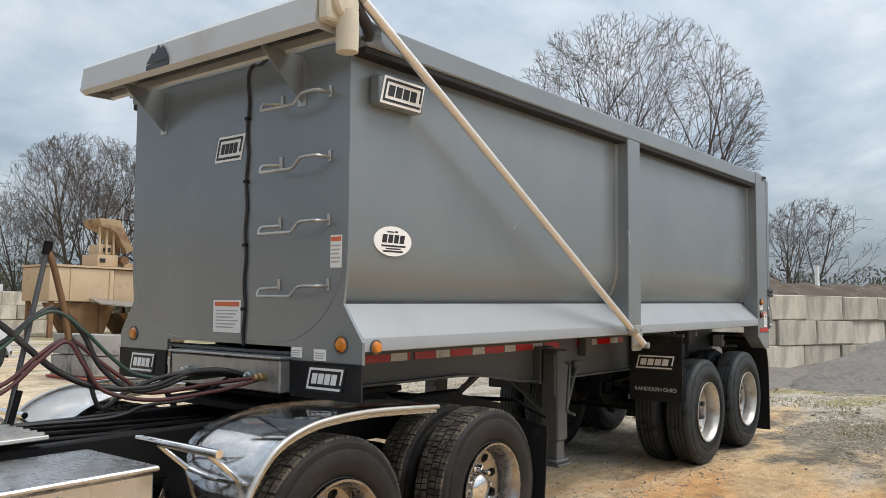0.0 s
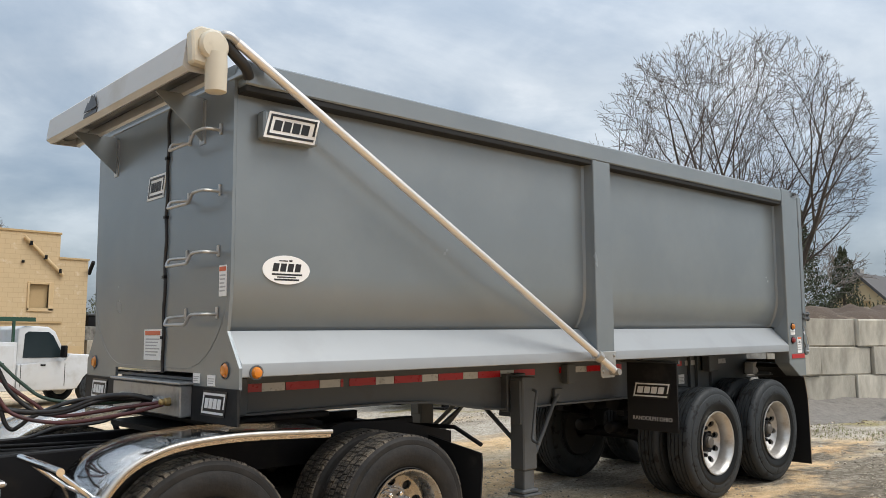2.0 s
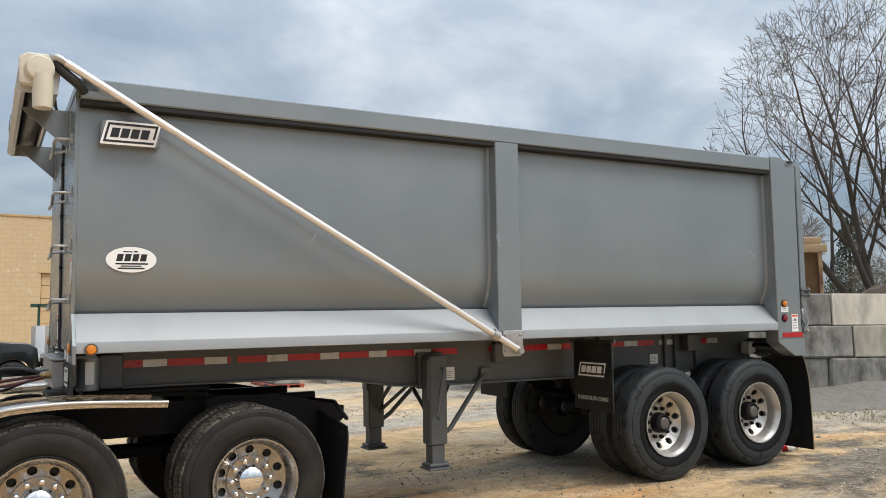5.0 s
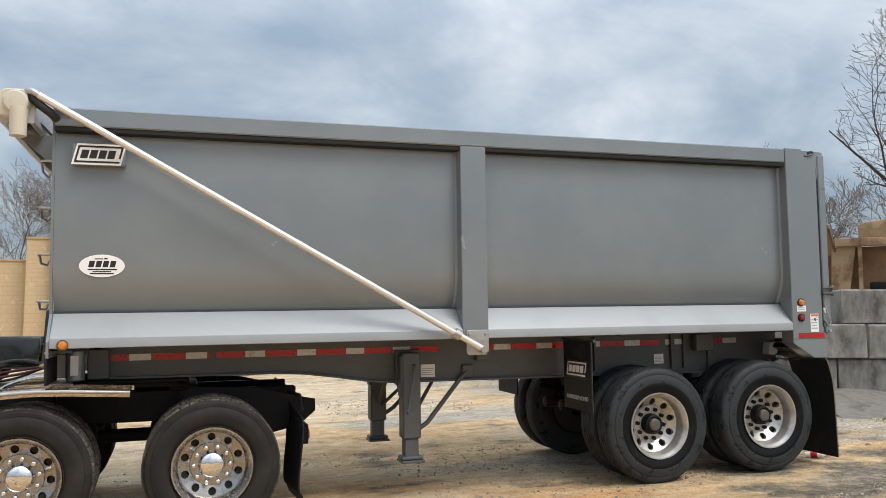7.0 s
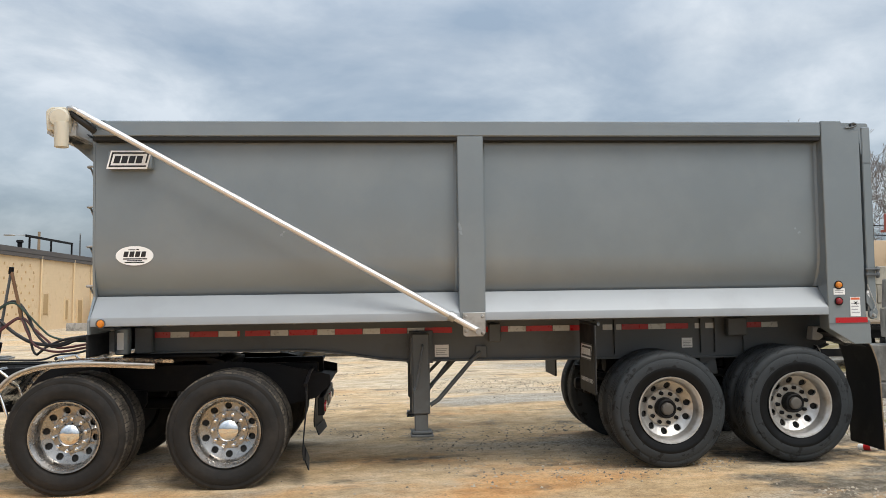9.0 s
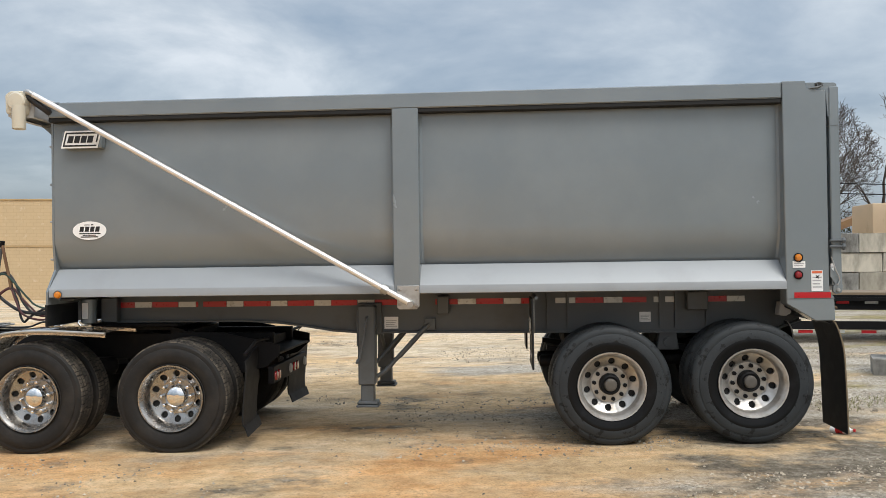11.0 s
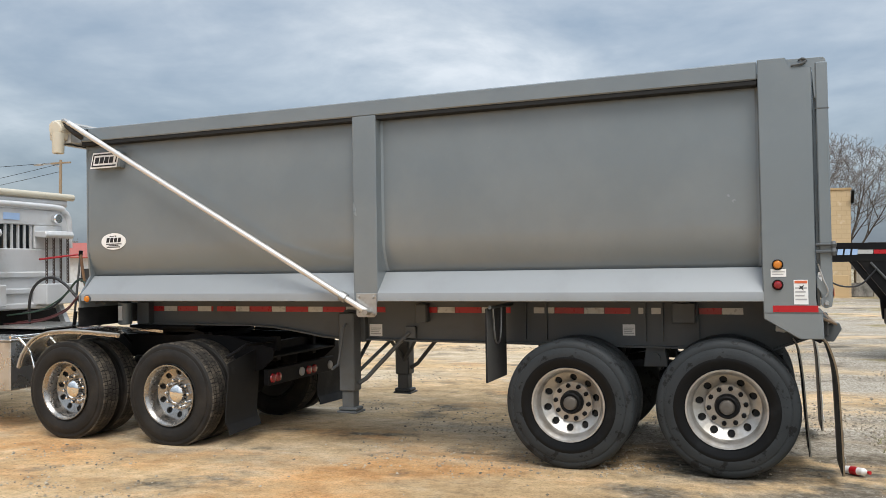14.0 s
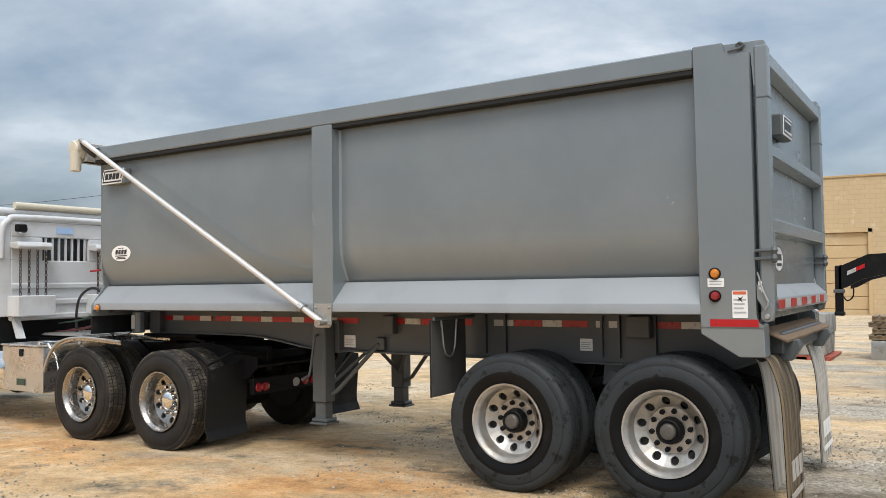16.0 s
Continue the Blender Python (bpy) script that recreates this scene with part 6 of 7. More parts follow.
def pickup(name, label, m, paint, service):
    """A long pickup, bonnet towards +x, wheels on z = 0, near side y = 0 to 2."""
    v = thing(name, label, "truck", m)
    body = [(0.0, 0.55), (0.0, 1.05), (1.65, 1.1), (1.75, 1.3), (2.75, 1.24), (2.96, 1.12), (3.02, 0.6), (2.98, 0.45), (2.95, 0.44)]
    front = body + arc(2.45, 0.42, 0.47, 0, 180, 10) + [(1.9, 0.4), (0.0, 0.4)]
    part("front_body", prism(front, "y", 0.02, 1.98, 0.03), paint, v)
    part("cab", prism([(0.0, 1.03), (0.05, 1.9), (0.25, 1.98), (1.05, 1.96), (1.3, 1.85), (1.85, 1.1), (1.8, 1.03)], "y", 0.12, 1.88, 0.04), paint, v)
    for y0, y1 in ((0.108, 0.125), (1.875, 1.892)):
        if service:
            part("side_window", prism([(0.2, 1.2), (0.24, 1.78), (0.34, 1.84), (1.05, 1.83), (1.22, 1.74), (1.66, 1.2)], "y", y0, y1), GLASS, v)
            continue
        part("side_window", prism([(0.14, 1.2), (0.18, 1.8), (0.3, 1.86), (0.62, 1.86), (0.62, 1.2)], "y", y0, y1), GLASS, v)
        part("side_window", prism([(0.68, 1.2), (0.68, 1.86), (1.05, 1.85), (1.22, 1.75), (1.6, 1.2)], "y", y0, y1), GLASS, v)
    part("windscreen", plate([(1.88, 0.3, 1.13), (1.88, 1.7, 1.13), (1.36, 1.6, 1.84), (1.36, 0.4, 1.84)], (0.8, 0, 0.6), 0.01), GLASS, v)
    for y0 in (-0.2, 1.95):
        mr = part("mirror", box(1.42, 1.54, y0, y0 + 0.22, 1.2, 1.5, 0.03), BLACK, v)
    part("head_lamp", box(2.84, 3.03, 0.04, 0.42, 0.78, 0.98, 0.03), ORANGE if service else DECAL_W, v)
    part("head_lamp", box(2.84, 3.03, 1.58, 1.96, 0.78, 0.98, 0.03), DECAL_W, v)
    part("grille", box(2.97, 3.05, 0.45, 1.55, 0.62, 0.98, 0.02), CHROME, v)
    part("bumper", box(2.93, 3.1, 0.02, 1.98, 0.36, 0.58, 0.04), CHROME, v)
    part("door_handle", box(0.75, 0.92, 0.0, 0.02, 1.0, 1.04, 0.005), BLACK, v)
    part("door_seam", box(0.1, 0.115, 0.012, 0.02, 0.5, 1.05), BLACK, v)
    part("door_seam", box(1.62, 1.635, 0.012, 0.02, 0.5, 1.05), BLACK, v)
    part("chassis", box(-2.6, 2.9, 0.6, 1.4, 0.38, 0.55), BLACK, v)
    if service:
        bins = [(-2.75, 0.5), (-2.75, 1.58), (-0.08, 1.58), (-0.08, 0.42), (-0.9, 0.42)] + arc(-1.4, 0.44, 0.5, 0, 180, 10) + [(-2.3, 0.5)]
        part("service_body", prism(bins, "y", 0.0, 0.5, 0.015), paint, v)
        part("service_body", prism(bins, "y", 1.5, 2.0, 0.015), paint, v)
        part("load_floor", box(-2.75, -0.08, 0.5, 1.5, 0.75, 0.85), paint, v)
        for a, b, z0 in ((-2.65, -2.05, 0.6), (-1.95, -0.85, 0.95), (-0.75, -0.15, 0.5)):
            dd = part("bin_door", box(a, b, -0.015, 0.0, z0, 1.5, 0.006), paint, v)
            part("bin_latch", box((a + b) / 2 - 0.04, (a + b) / 2 + 0.04, -0.03, -0.015, 1.0, 1.09, 0.008), BLACK, dd)
        part("emblem", lathe([(-0.03, 0.02), (-0.028, 0.12), (-0.018, 0.13)], "y", 24, centre=(-1.5, 0, 1.24)), DECAL_K, v)
        for x in (-2.6, -0.95, -0.2):
            for y in (0.06, 1.94):
                part("rack_post", box(x, x + 0.06, y - 0.03, y + 0.03, 1.58, 2.12), GREEN_RACK, v)
        for y in (0.06, 1.94):
            part("rack_rail", box(-2.8, 0.5, y - 0.04, y + 0.04, 2.08, 2.18), GREEN_RACK, v)
        for x in (-2.6, -1.3, -0.2):
            part("rack_bar", box(x, x + 0.06, 0.1, 1.9, 2.1, 2.16), GREEN_RACK, v)
    else:
        bed = [(-2.32, 0.5), (-2.32, 1.2), (-0.05, 1.2), (-0.05, 0.42), (-0.9, 0.42)] + arc(-1.4, 0.42, 0.48, 0, 180, 10) + [(-2.05, 0.5)]
        part("bed", prism(bed, "y", 0.02, 0.14, 0.02), paint, v)
        part("bed", prism(bed, "y", 1.86, 1.98, 0.02), paint, v)
        part("bed_floor", box(-2.32, -0.05, 0.14, 1.86, 0.6, 0.7), paint, v)
        part("tail_lamp", box(-2.34, -2.22, 0.0, 0.12, 0.75, 1.06, 0.02), REDLENS, v, "red tail lamp")
        part("rear_bumper", box(-2.46, -2.32, 0.05, 1.95, 0.42, 0.58, 0.03), CHROME, v)
        part("tail_gate", box(-2.34, -2.27, 0.14, 1.86, 0.6, 1.2), paint, v)
    for x in (2.45, -1.4):
        for y in (0.05, 1.7):
            t = part("tyre", lathe([(y + a * 0.9, r * 0.78) for a, r in tyre_profile(0)], "y", 36, centre=(x, 0, 0.41), close=True), RUBBER, v)
            part("rim", lathe([(y + 0.02, 0.22), (y + 0.05, 0.12), (y + 0.03, 0.1), (y + 0.03, 0.02), (y + 0.24, 0.02), (y + 0.24, 0.22)], "y", 28, centre=(x, 0, 0.41)), ALLOY, t)
    if service:
        # a short regular cab
        def along(x):
            knots = ((-2.75, -2.6), (-1.9, -1.79), (-0.9, -0.79), (-0.08, -0.04), (0.0, 0.0), (0.3, 0.25), (1.05, 0.8), (1.85, 1.38), (2.0, 1.62), (2.9, 2.52), (3.1, 2.64))
            for (a, fa), (b, fb) in zip(knots, knots[1:]):
                if x <= b:
                    return fa + (fb - fa) * (x - a) / (b - a)
            return x - 0.46
        for ob in v.children_recursive:
            for vert in ob.data.vertices:
                vert.co.x, vert.co.z = along(vert.co.x) * 0.89, vert.co.z * 0.93
    return v


pickup("utility_truck", "white utility truck with service body and green ladder rack", pose(3.05, 15.73, ground_z(4, 17) + 0.01, 0, 0, 9), WHITE, True)
pickup("pickup_truck", "black pickup truck parked behind the trailer", pose(-2.4, 16.2, ground_z(-3, 17) + 0.02, 0, 0, 0), DARK_CAR, False)

# gooseneck flatbed trailer
gt = thing("gooseneck_trailer", "black gooseneck flatbed trailer standing on its jacks", "trailer")
GZ = ground_z(9, 9)
for y in (9.0, 10.6):
    part("neck_beam", prism([(6.62, 1.56), (6.62, 1.93), (7.05, 2.13), (7.3, 2.142), (9.1, 2.14), (9.1, 1.83), (7.3, 1.81), (6.97, 1.73), (6.72, 1.59)], "y", y, y + 0.12), BLACK, gt)
    part("neck_side", prism([(8.3, 1.83), (9.1, 1.83), (9.38, 0.74), (8.86, 0.74), (8.82, 1.12)], "y", y + 0.01, y + 0.11), BLACK, gt)
    part("neck_rib", tube([(8.5, y - 0.01, 1.8), (9.05, y - 0.01, 1.15)], 0.02, 6), GREY_DK, gt)
    part("jack_leg", box(9.74, 9.87, y - 0.08, y + 0.05, GZ + 0.05, 1.0, 0.01), BLACK, gt)
    part("jack_foot", box(9.6, 10.0, y - 0.2, y + 0.17, GZ + 0.0, GZ + 0.06), BLACK, gt)
    part("side_rail", box(9.3, 17.6, y, y + 0.1, 0.78, 1.07), BLACK, gt)
part("neck_plate", plate([(9.0, 9.12, 1.83), (9.0, 10.6, 1.83), (9.28, 10.6, 0.76), (9.28, 9.12, 0.76)], (1, 0, 0.25), 0.06), BLACK, gt)
part("toolbox", box(8.88, 9.3, 9.12, 10.6, 0.66, 0.95, 0.02), BLACK, gt)
part("chain_loop", tube(curve([(9.2, 8.97, 0.5), (9.15, 8.95, 0.2), (9.25, 8.94, 0.1), (9.36, 8.95, 0.2), (9.38, 8.97, 0.5)], 6), 0.014, 6), GREASE, gt)
part("coupler", box(6.56, 6.68, 9.0, 9.12, 1.17, 1.95, 0.02), BLACK, gt)
part("coupler_collar", box(6.54, 6.70, 8.98, 9.14, 1.5, 1.56, 0.01), GREY_DK, gt)
for k in range(2):
    part("reflector_tape", prism([(6.745 + 0.13 * k, 1.79 + 0.062 * k), (6.875 + 0.128 * k, 1.852 + 0.06 * k), (6.878 + 0.125 * k, 1.92 + 0.06 * k), (6.748 + 0.13 * k, 1.858 + 0.062 * k)], "y", 8.992, 8.998), TAPE_R if k else TAPE_W, gt)
part("coupler_foot", box(6.55, 6.70, 8.98, 9.14, 1.13, 1.2, 0.02), GREASE, gt)
part("cross_tube", box(6.62, 6.72, 9.12, 10.6, 1.82, 1.96), BLACK, gt)
part("safety_chain", tube(curve([(6.68, 8.98, 1.45), (6.75, 8.97, 1.38), (6.83, 8.97, 1.45), (6.84, 8.98, 1.62)], 5), 0.012, 6), GREASE, gt)
part("wire_loop", tube(curve([(7.7, 8.98, 1.84), (7.9, 8.96, 1.45), (8.3, 8.96, 1.4), (8.6, 8.98, 1.7)], 6), 0.015, 6), HOSE, gt)
part("deck", box(9.3, 17.6, 9.0, 10.7, 1.072, 1.12), WOOD, gt, "weathered plank deck")
part("rub_rail", box(9.3, 17.6, 8.9, 8.96, 0.96, 1.03), BLACK, gt)
part("lower_rail", box(9.3, 17.6, 8.9, 9.0, 0.4, 0.56), BLACK, gt)
for k in range(12):
    part("reflector_tape", box(9.5 + k * 0.6, 9.78 + k * 0.6, 8.92, 8.93, 0.33, 0.39), TAPE_R if k % 2 else TAPE_W, gt)
for k in range(15):
    part("reflector_tape", box(9.2 + k * 0.55, 9.45 + k * 0.55, 8.994, 8.999, 0.9, 0.95), TAPE_R if k % 2 else TAPE_W, gt)
for k in range(2):
    part("reflector_tape", box(8.3 + k * 0.25, 8.54 + k * 0.25, 8.994, 8.999, 1.95, 2.02), TAPE_R if k else TAPE_W, gt)
bm = bmesh.new()
for k in range(7):
    x = 7.52 + k * 0.115
    prism([(x, 1.93), (x + 0.085, 1.93), (x + 0.1, 2.03), (x + 0.015, 2.03)], "y", 8.994, 8.999, 0, bm)
part("emblem", bm, PALE_BLUE, gt, "pale blue brand blocks")
for k in range(16):
    part("deck_bracket", box(9.3 + 0.5 * k, 9.36 + 0.5 * k, 8.96, 9.0, 0.94, 1.05), BLACK, gt)
part("placard", box(8.95, 9.15, 9.002, 9.008, 0.9, 1.1), DECAL_G, gt)
for x in (13.6, 14.6):
    for y in (8.75, 10.65):
        t = part("tyre", lathe([(y + a, r * 0.75) for a, r in tyre_profile(0)], "y", 32, centre=(x, 0, ground_z(x, 9) + 0.4), close=True), RUBBER, gt)
        part("rim", lathe([(y + 0.04, 0.2), (y + 0.06, 0.02), (y + 0.24, 0.02), (y + 0.24, 0.2)], "y", 24, centre=(x, 0, ground_z(x, 9) + 0.4)), ALLOY, t)
    part("axle", lathe([(8.8, 0.06), (10.9, 0.06)], "y", 12, centre=(x, 0, ground_z(x, 9) + 0.4)), BLACK, gt)

# screening plant and hoppers
sp = thing("screening_plant", "tan steel screening plant with hopper and conveyor", "machine", pose(0, 0, -0.58))
SX, SY = 11.1, 27.5
part("bin_body", box(SX + 0.6, SX + 3.2, SY, SY + 2.2, 2.4, 3.7, 0.03), TAN_PAINT, sp)
part("bin_body", box(SX + 3.25, SX + 7.0, SY + 0.1, SY + 2.2, 2.4, 3.7, 0.03), TAN_PAINT, sp)
for k in range(4):
    part("rib", box(SX + 1.4 + k * 1.6, SX + 1.46 + k * 1.6, SY - 0.03, SY - 0.004, 2.45, 3.65), TAN_PAINT, sp)
part("top_flange", box(SX + 0.56, SX + 7.1, SY - 0.06, SY + 2.3, 3.72, 3.8), TAN_PAINT, sp)
part("hopper", prism([(SX + 1.3, 2.35), (SX + 3.4, 2.35), (SX + 2.9, 1.0), (SX + 2.1, 1.0)], "y", SY + 0.2, SY + 2.0), BROWN_PAINT, sp)
part("hopper", prism([(SX + 3.6, 1.95), (SX + 7.0, 1.95), (SX + 5.9, 0.8), (SX + 4.6, 0.8)], "y", SY + 0.2, SY + 2.0), BROWN_PAINT, sp)
part("canopy", plate([(SX + 2.2, SY - 0.8, 2.3), (SX + 6.8, SY - 0.8, 1.95), (SX + 6.8, SY - 0.02, 2.2), (SX + 2.2, SY - 0.02, 2.5)], (0, 0, 1), 0.05), GALV, sp)
part("drive_head", box(13.72, 14.62, SY + 0.3, SY + 1.5, 3.82, 4.3, 0.03), TAN_PAINT, sp)
part("drive_head", box(13.88, 14.45, SY + 0.4, SY + 1.3, 4.3, 4.72, 0.04), TAN_PAINT, sp)
part("opening", box(13.82, 14.05, SY + 0.27, SY + 0.3, 3.98, 4.14), DARK_IN, sp)
part("opening", box(14.0, 14.3, SY + 0.37, SY + 0.4, 4.42, 4.58), DARK_IN, sp)
for k in range(3):
    part("upright", box(13.76 + 0.3 * k, 13.83 + 0.3 * k, SY + 0.28, SY + 0.36, 4.3, 5.45), TAN_PAINT, sp)
part("motor", lathe([(SY + 0.1, 0.05), (SY + 0.12, 0.17), (SY + 0.5, 0.17)], "y", 18, centre=(14.82, 0, 4.1)), BROWN_PAINT, sp)
part("feed_chute", prism([(13.62, 5.72), (14.5, 5.76), (15.2, 4.52), (14.86, 4.4), (14.36, 5.24), (13.74, 5.4)], "y", SY + 0.1, SY + 1.4, 0.02), RUSTY_WING, sp)
part("feed_chute", box(14.86, 15.9, SY + 0.3, SY + 1.2, 3.82, 4.02, 0.02), TAN_PAINT, sp)
part("mast", tube([(14.75, SY + 0.4, 3.8), (14.8, SY + 0.4, 6.3)], 0.03, 8), GALV, sp)
part("cable", tube(curve([(14.9, SY + 0.3, 4.3), (15.4, SY + 0.2, 4.05), (16.0, SY + 0.3, 3.95), (16.6, SY + 0.3, 3.85)], 5), 0.035, 8), BLACK, sp)
for k in range(4):
    part("leg", box(SX + 0.7 + k * 2.0, SX + 0.86 + k * 2.0, SY + 0.1, SY + 0.26, 0.5, 2.4), BROWN_PAINT, sp)
    part("leg", box(SX + 0.7 + k * 2.0, SX + 0.86 + k * 2.0, SY + 1.9, SY + 2.06, 0.5, 2.4), BROWN_PAINT, sp)
part("brace", tube([(SX + 2.4, SY + 0.1, -0.2), (SX + 4.3, SY + 0.1, 1.5)], 0.07, 8), TAN_PAINT, sp)
part("fuel_drum", lathe([(SY - 0.3, 0.4), (SY + 0.6, 0.4)], "y", 20, centre=(SX + 6.0, 0, 0.9)), BLACK, sp)
part("conveyor", prism([(SX + 6.0, 3.4), (SX + 11.5, 5.6), (SX + 11.6, 5.35), (SX + 6.1, 3.1)], "y", SY + 0.6, SY + 1.6), BROWN_PAINT, sp)

hop = thing("rusty_hopper", "rust-brown steel feed hopper with flared wings behind the block wall", "machine", pose(13.61, 10.68, -0.1, 0, 0, -45))
for x0, x1, lift_z in ((0.95, 1.52, 0.02), (1.54, 2.28, 0.0), (2.31, 2.74, -0.02)):
    part("wing_panel", plate([(x0, -0.22, 3.68 + lift_z + 0.06 * (x0 - 0.9)), (x1, -0.24, 3.76 + lift_z + 0.06 * (x1 - 0.9)), (x1 + 0.12, 0.12, 3.2), (x0 + 0.08, 0.12, 3.06)], (0.1, 0.85, 0.5), 0.04), RUSTY_WING, hop, "tan wing plate with rust stains")
    part("wing_rib", tube([(x1, -0.25, 3.79 + lift_z), (x1 + 0.13, 0.08, 3.16)], 0.03, 8), BROWN_PAINT, hop)
part("wing_panel", plate([(0.9, 0.1, 3.08), (2.8, 0.1, 3.15), (2.72, 0.32, 2.42), (1.0, 0.32, 2.35)], (0, 1, 0.3), 0.05), BROWN_PAINT, hop)
part("chute_cheek", prism([(2.78, 3.32), (3.3, 3.36), (3.14, 2.3), (2.74, 2.3)], "y", 0.02, 0.1, 0.01), RUSTY_WING, hop)
part("lower_beam", box(0.9, 2.76, 0.16, 0.34, 2.1, 2.36, 0.015), BROWN_PAINT, hop)
part("rim_beam", box(2.85, 5.3, -0.1, 0.12, 3.34, 3.53, 0.015), RUSTY_WING, hop)
part("side_panel", box(3.1, 5.2, 0.22, 0.28, 2.2, 3.34), BROWN_PAINT, hop, "rust-brown recessed panel")
for x in (3.33, 4.6, 5.1):
    part("frame_post", box(x, x + 0.09, -0.04, 0.2, 2.2, 3.34, 0.01), RUSTY_WING, hop)
part("top_lump", prism([(3.36, 3.532), (3.36, 3.84), (3.5, 3.9), (4.14, 3.98), (4.3, 3.86), (4.34, 3.68), (4.5, 3.532)], "y", 0.0, 0.8, 0.03), RUSTY_WING, hop)
part("top_lump", box(4.56, 5.2, 0.05, 0.6, 3.532, 3.73, 0.03), RUSTY_WING, hop)
part("back_panel", box(0.9, 5.2, 1.6, 1.7, 1.4, 3.3), BROWN_PAINT, hop)
for x in (1.1, 2.75, 4.9):
    part("leg", box(x, x + 0.2, 0.75, 0.95, -0.4, 3.2), BROWN_PAINT, hop)
for k in range(2):
    part("diagonal", tube([(1.1 + k * 1.7, 0.8, 0.8), (2.5 + k * 1.7, 0.8, 2.2)], 0.06, 8), BROWN_PAINT, hop)
part("motor", box(3.55, 4.1, -0.2, 0.1, 2.2, 2.5, 0.05), BLACK, hop)
rbm = thing("red_steel_frame", "red steel gantry beam with dark machinery under it", "machine")
part("beam", prism([(15.05, 3.32), (15.05, 3.72), (15.4, 3.8), (16.6, 3.9), (16.6, 3.32)], "y", 11.2, 11.9, 0.02), ROOF_RED, rbm)
part("beam_flange", box(15.0, 16.6, 11.15, 11.95, 3.26, 3.32), ROOF_RED, rbm)
part("machinery", box(15.15, 16.5, 11.4, 11.85, 2.0, 3.26, 0.03), BLACK, rbm)
for k in range(4):
    part("pipe", tube([(15.25 + 0.33 * k, 11.36, 2.0), (15.25 + 0.33 * k, 11.36, 3.2)], 0.045, 8), GREY_DK, rbm)
for x in (15.2, 16.3):
    part("post", box(x, x + 0.2, 11.5, 11.8, 0.0, 3.26), BLACK, rbm)
tbn = thing("tan_storage_bin", "tan framed steel storage bin behind the blocks", "bin")
part("bin_panel", box(16.6, 22, 20.4, 22, 2.5, 3.7, 0.02), TAN_PAINT, tbn)
for k in range(5):
    part("frame_post", box(16.6 + k * 1.3, 16.75 + k * 1.3, 20.28, 20.396, 1.6, 2.6), TAN_PAINT, tbn)
part("frame_beam", box(16.6, 22, 20.28, 20.396, 2.5, 2.62), TAN_PAINT, tbn)
part("bin_base", box(16.6, 22, 20.5, 22, -0.2, 2.5), BROWN_PAINT, tbn)

# ---- walls of cast concrete blocks, gravel, pallets ----
block_cache = {}


def block_mesh(length, seed, height=0.6, mat=None):
    key = (round(length, 2), seed, height, mat.name if mat else "")
    if key not in block_cache:
        rng = random.Random(seed)
        bm = box(0, length - 0.025, -0.3, 0.3, 0.01, height, 0.025)
        for v in bm.verts:
            v.co += Vector([rng.uniform(-0.012, 0.012) for _ in range(3)])
        block_cache[key] = finish(bm, "block", mat or CONCRETE)
    return block_cache[key]


def block_wall(name, a, b, rows, seed, stagger=True, ends=None, height=0.6, base=None, dirty=0.0):
    """Courses of big blocks from a to b."""
    a, b = Vector(a), Vector(b)
    run = (b - a).length
    ang = math.degrees(math.atan2(b.y - a.y, b.x - a.x))
    w = tagged(new(name), "stacked wall of weathered grey cast concrete blocks", "wall", kind="structure")
    w.matrix_world = pose(a.x, a.y, 0, 0, 0, ang)
    rng = random.Random(seed)
    for r in range(rows):
        x = -0.67 * (r % 2) if stagger else 0.0
        x += (ends[r] if ends else 0.0)
        while x < run:
            wx, wy = a.x + (b.x - a.x) * x / run, a.y + (b.y - a.y) * x / run
            o = new("block", block_mesh(1.35, rng.randrange(6), height, CONCRETE_OLD if x < dirty else None))
            o.parent = w
            o.matrix_local = pose(x, rng.uniform(-0.04, 0.04), (ground_z(wx, wy) - 0.05 if base is None else base) + r * height, 0, 0, rng.uniform(-1.2, 1.2))
            x += 1.35
    return w


block_wall("block_wall_1", (9.6, 4.63), (25.0, -1.3), 4, 5, False, (0.0, 0.25, 0.7, 1.68), 0.555, -0.2, 3.0)
block_wall("block_wall_4", (12.0, 7.1), (13.2, 7.0), 4, 9, False, (0.0, 0.1, 0.0, 0.05), 0.54, -0.2, 0.6)
block_wall("block_wall_2", (14.6, 18.6), (22.5, 17.6), 4, 6)
block_wall("block_wall_3", (10.4, 33.2), (14.6, 33.5), 4, 7, True, None, 0.6, -0.15)
ctn = thing("open_container", "low dark open-topped container behind the block wall", "container")
part("shell", box(11.15, 12.55, 35.0, 37.5, 1.2, 2.85, 0.02), BLACK, ctn)
part("rim", box(11.1, 12.6, 34.95, 35.1, 2.8, 2.9, 0.01), GREY_DK, ctn)
part("hatch", box(12.75, 13.3, 35.0, 35.5, 1.2, 2.6, 0.02), WHITE, ctn)
for k, bx in enumerate((-15.12, -14.02, -16.9)):
    o = new("concrete_block", block_mesh(1.05 if k < 2 else 1.4, k, 1.06 - ground_z(bx, 45) if k < 2 else 0.5, CONCRETE_GREY))
    o.matrix_world = pose(bx, 45 + 0.06 * k, ground_z(bx, 45) - 0.03, 0, 0, 3 * k - 2)
    tagged(o, "tall weathered grey cast concrete block beside the drive" if k < 2 else "loose grey cast concrete block on the yard", "concrete block", "loose concrete blocks")


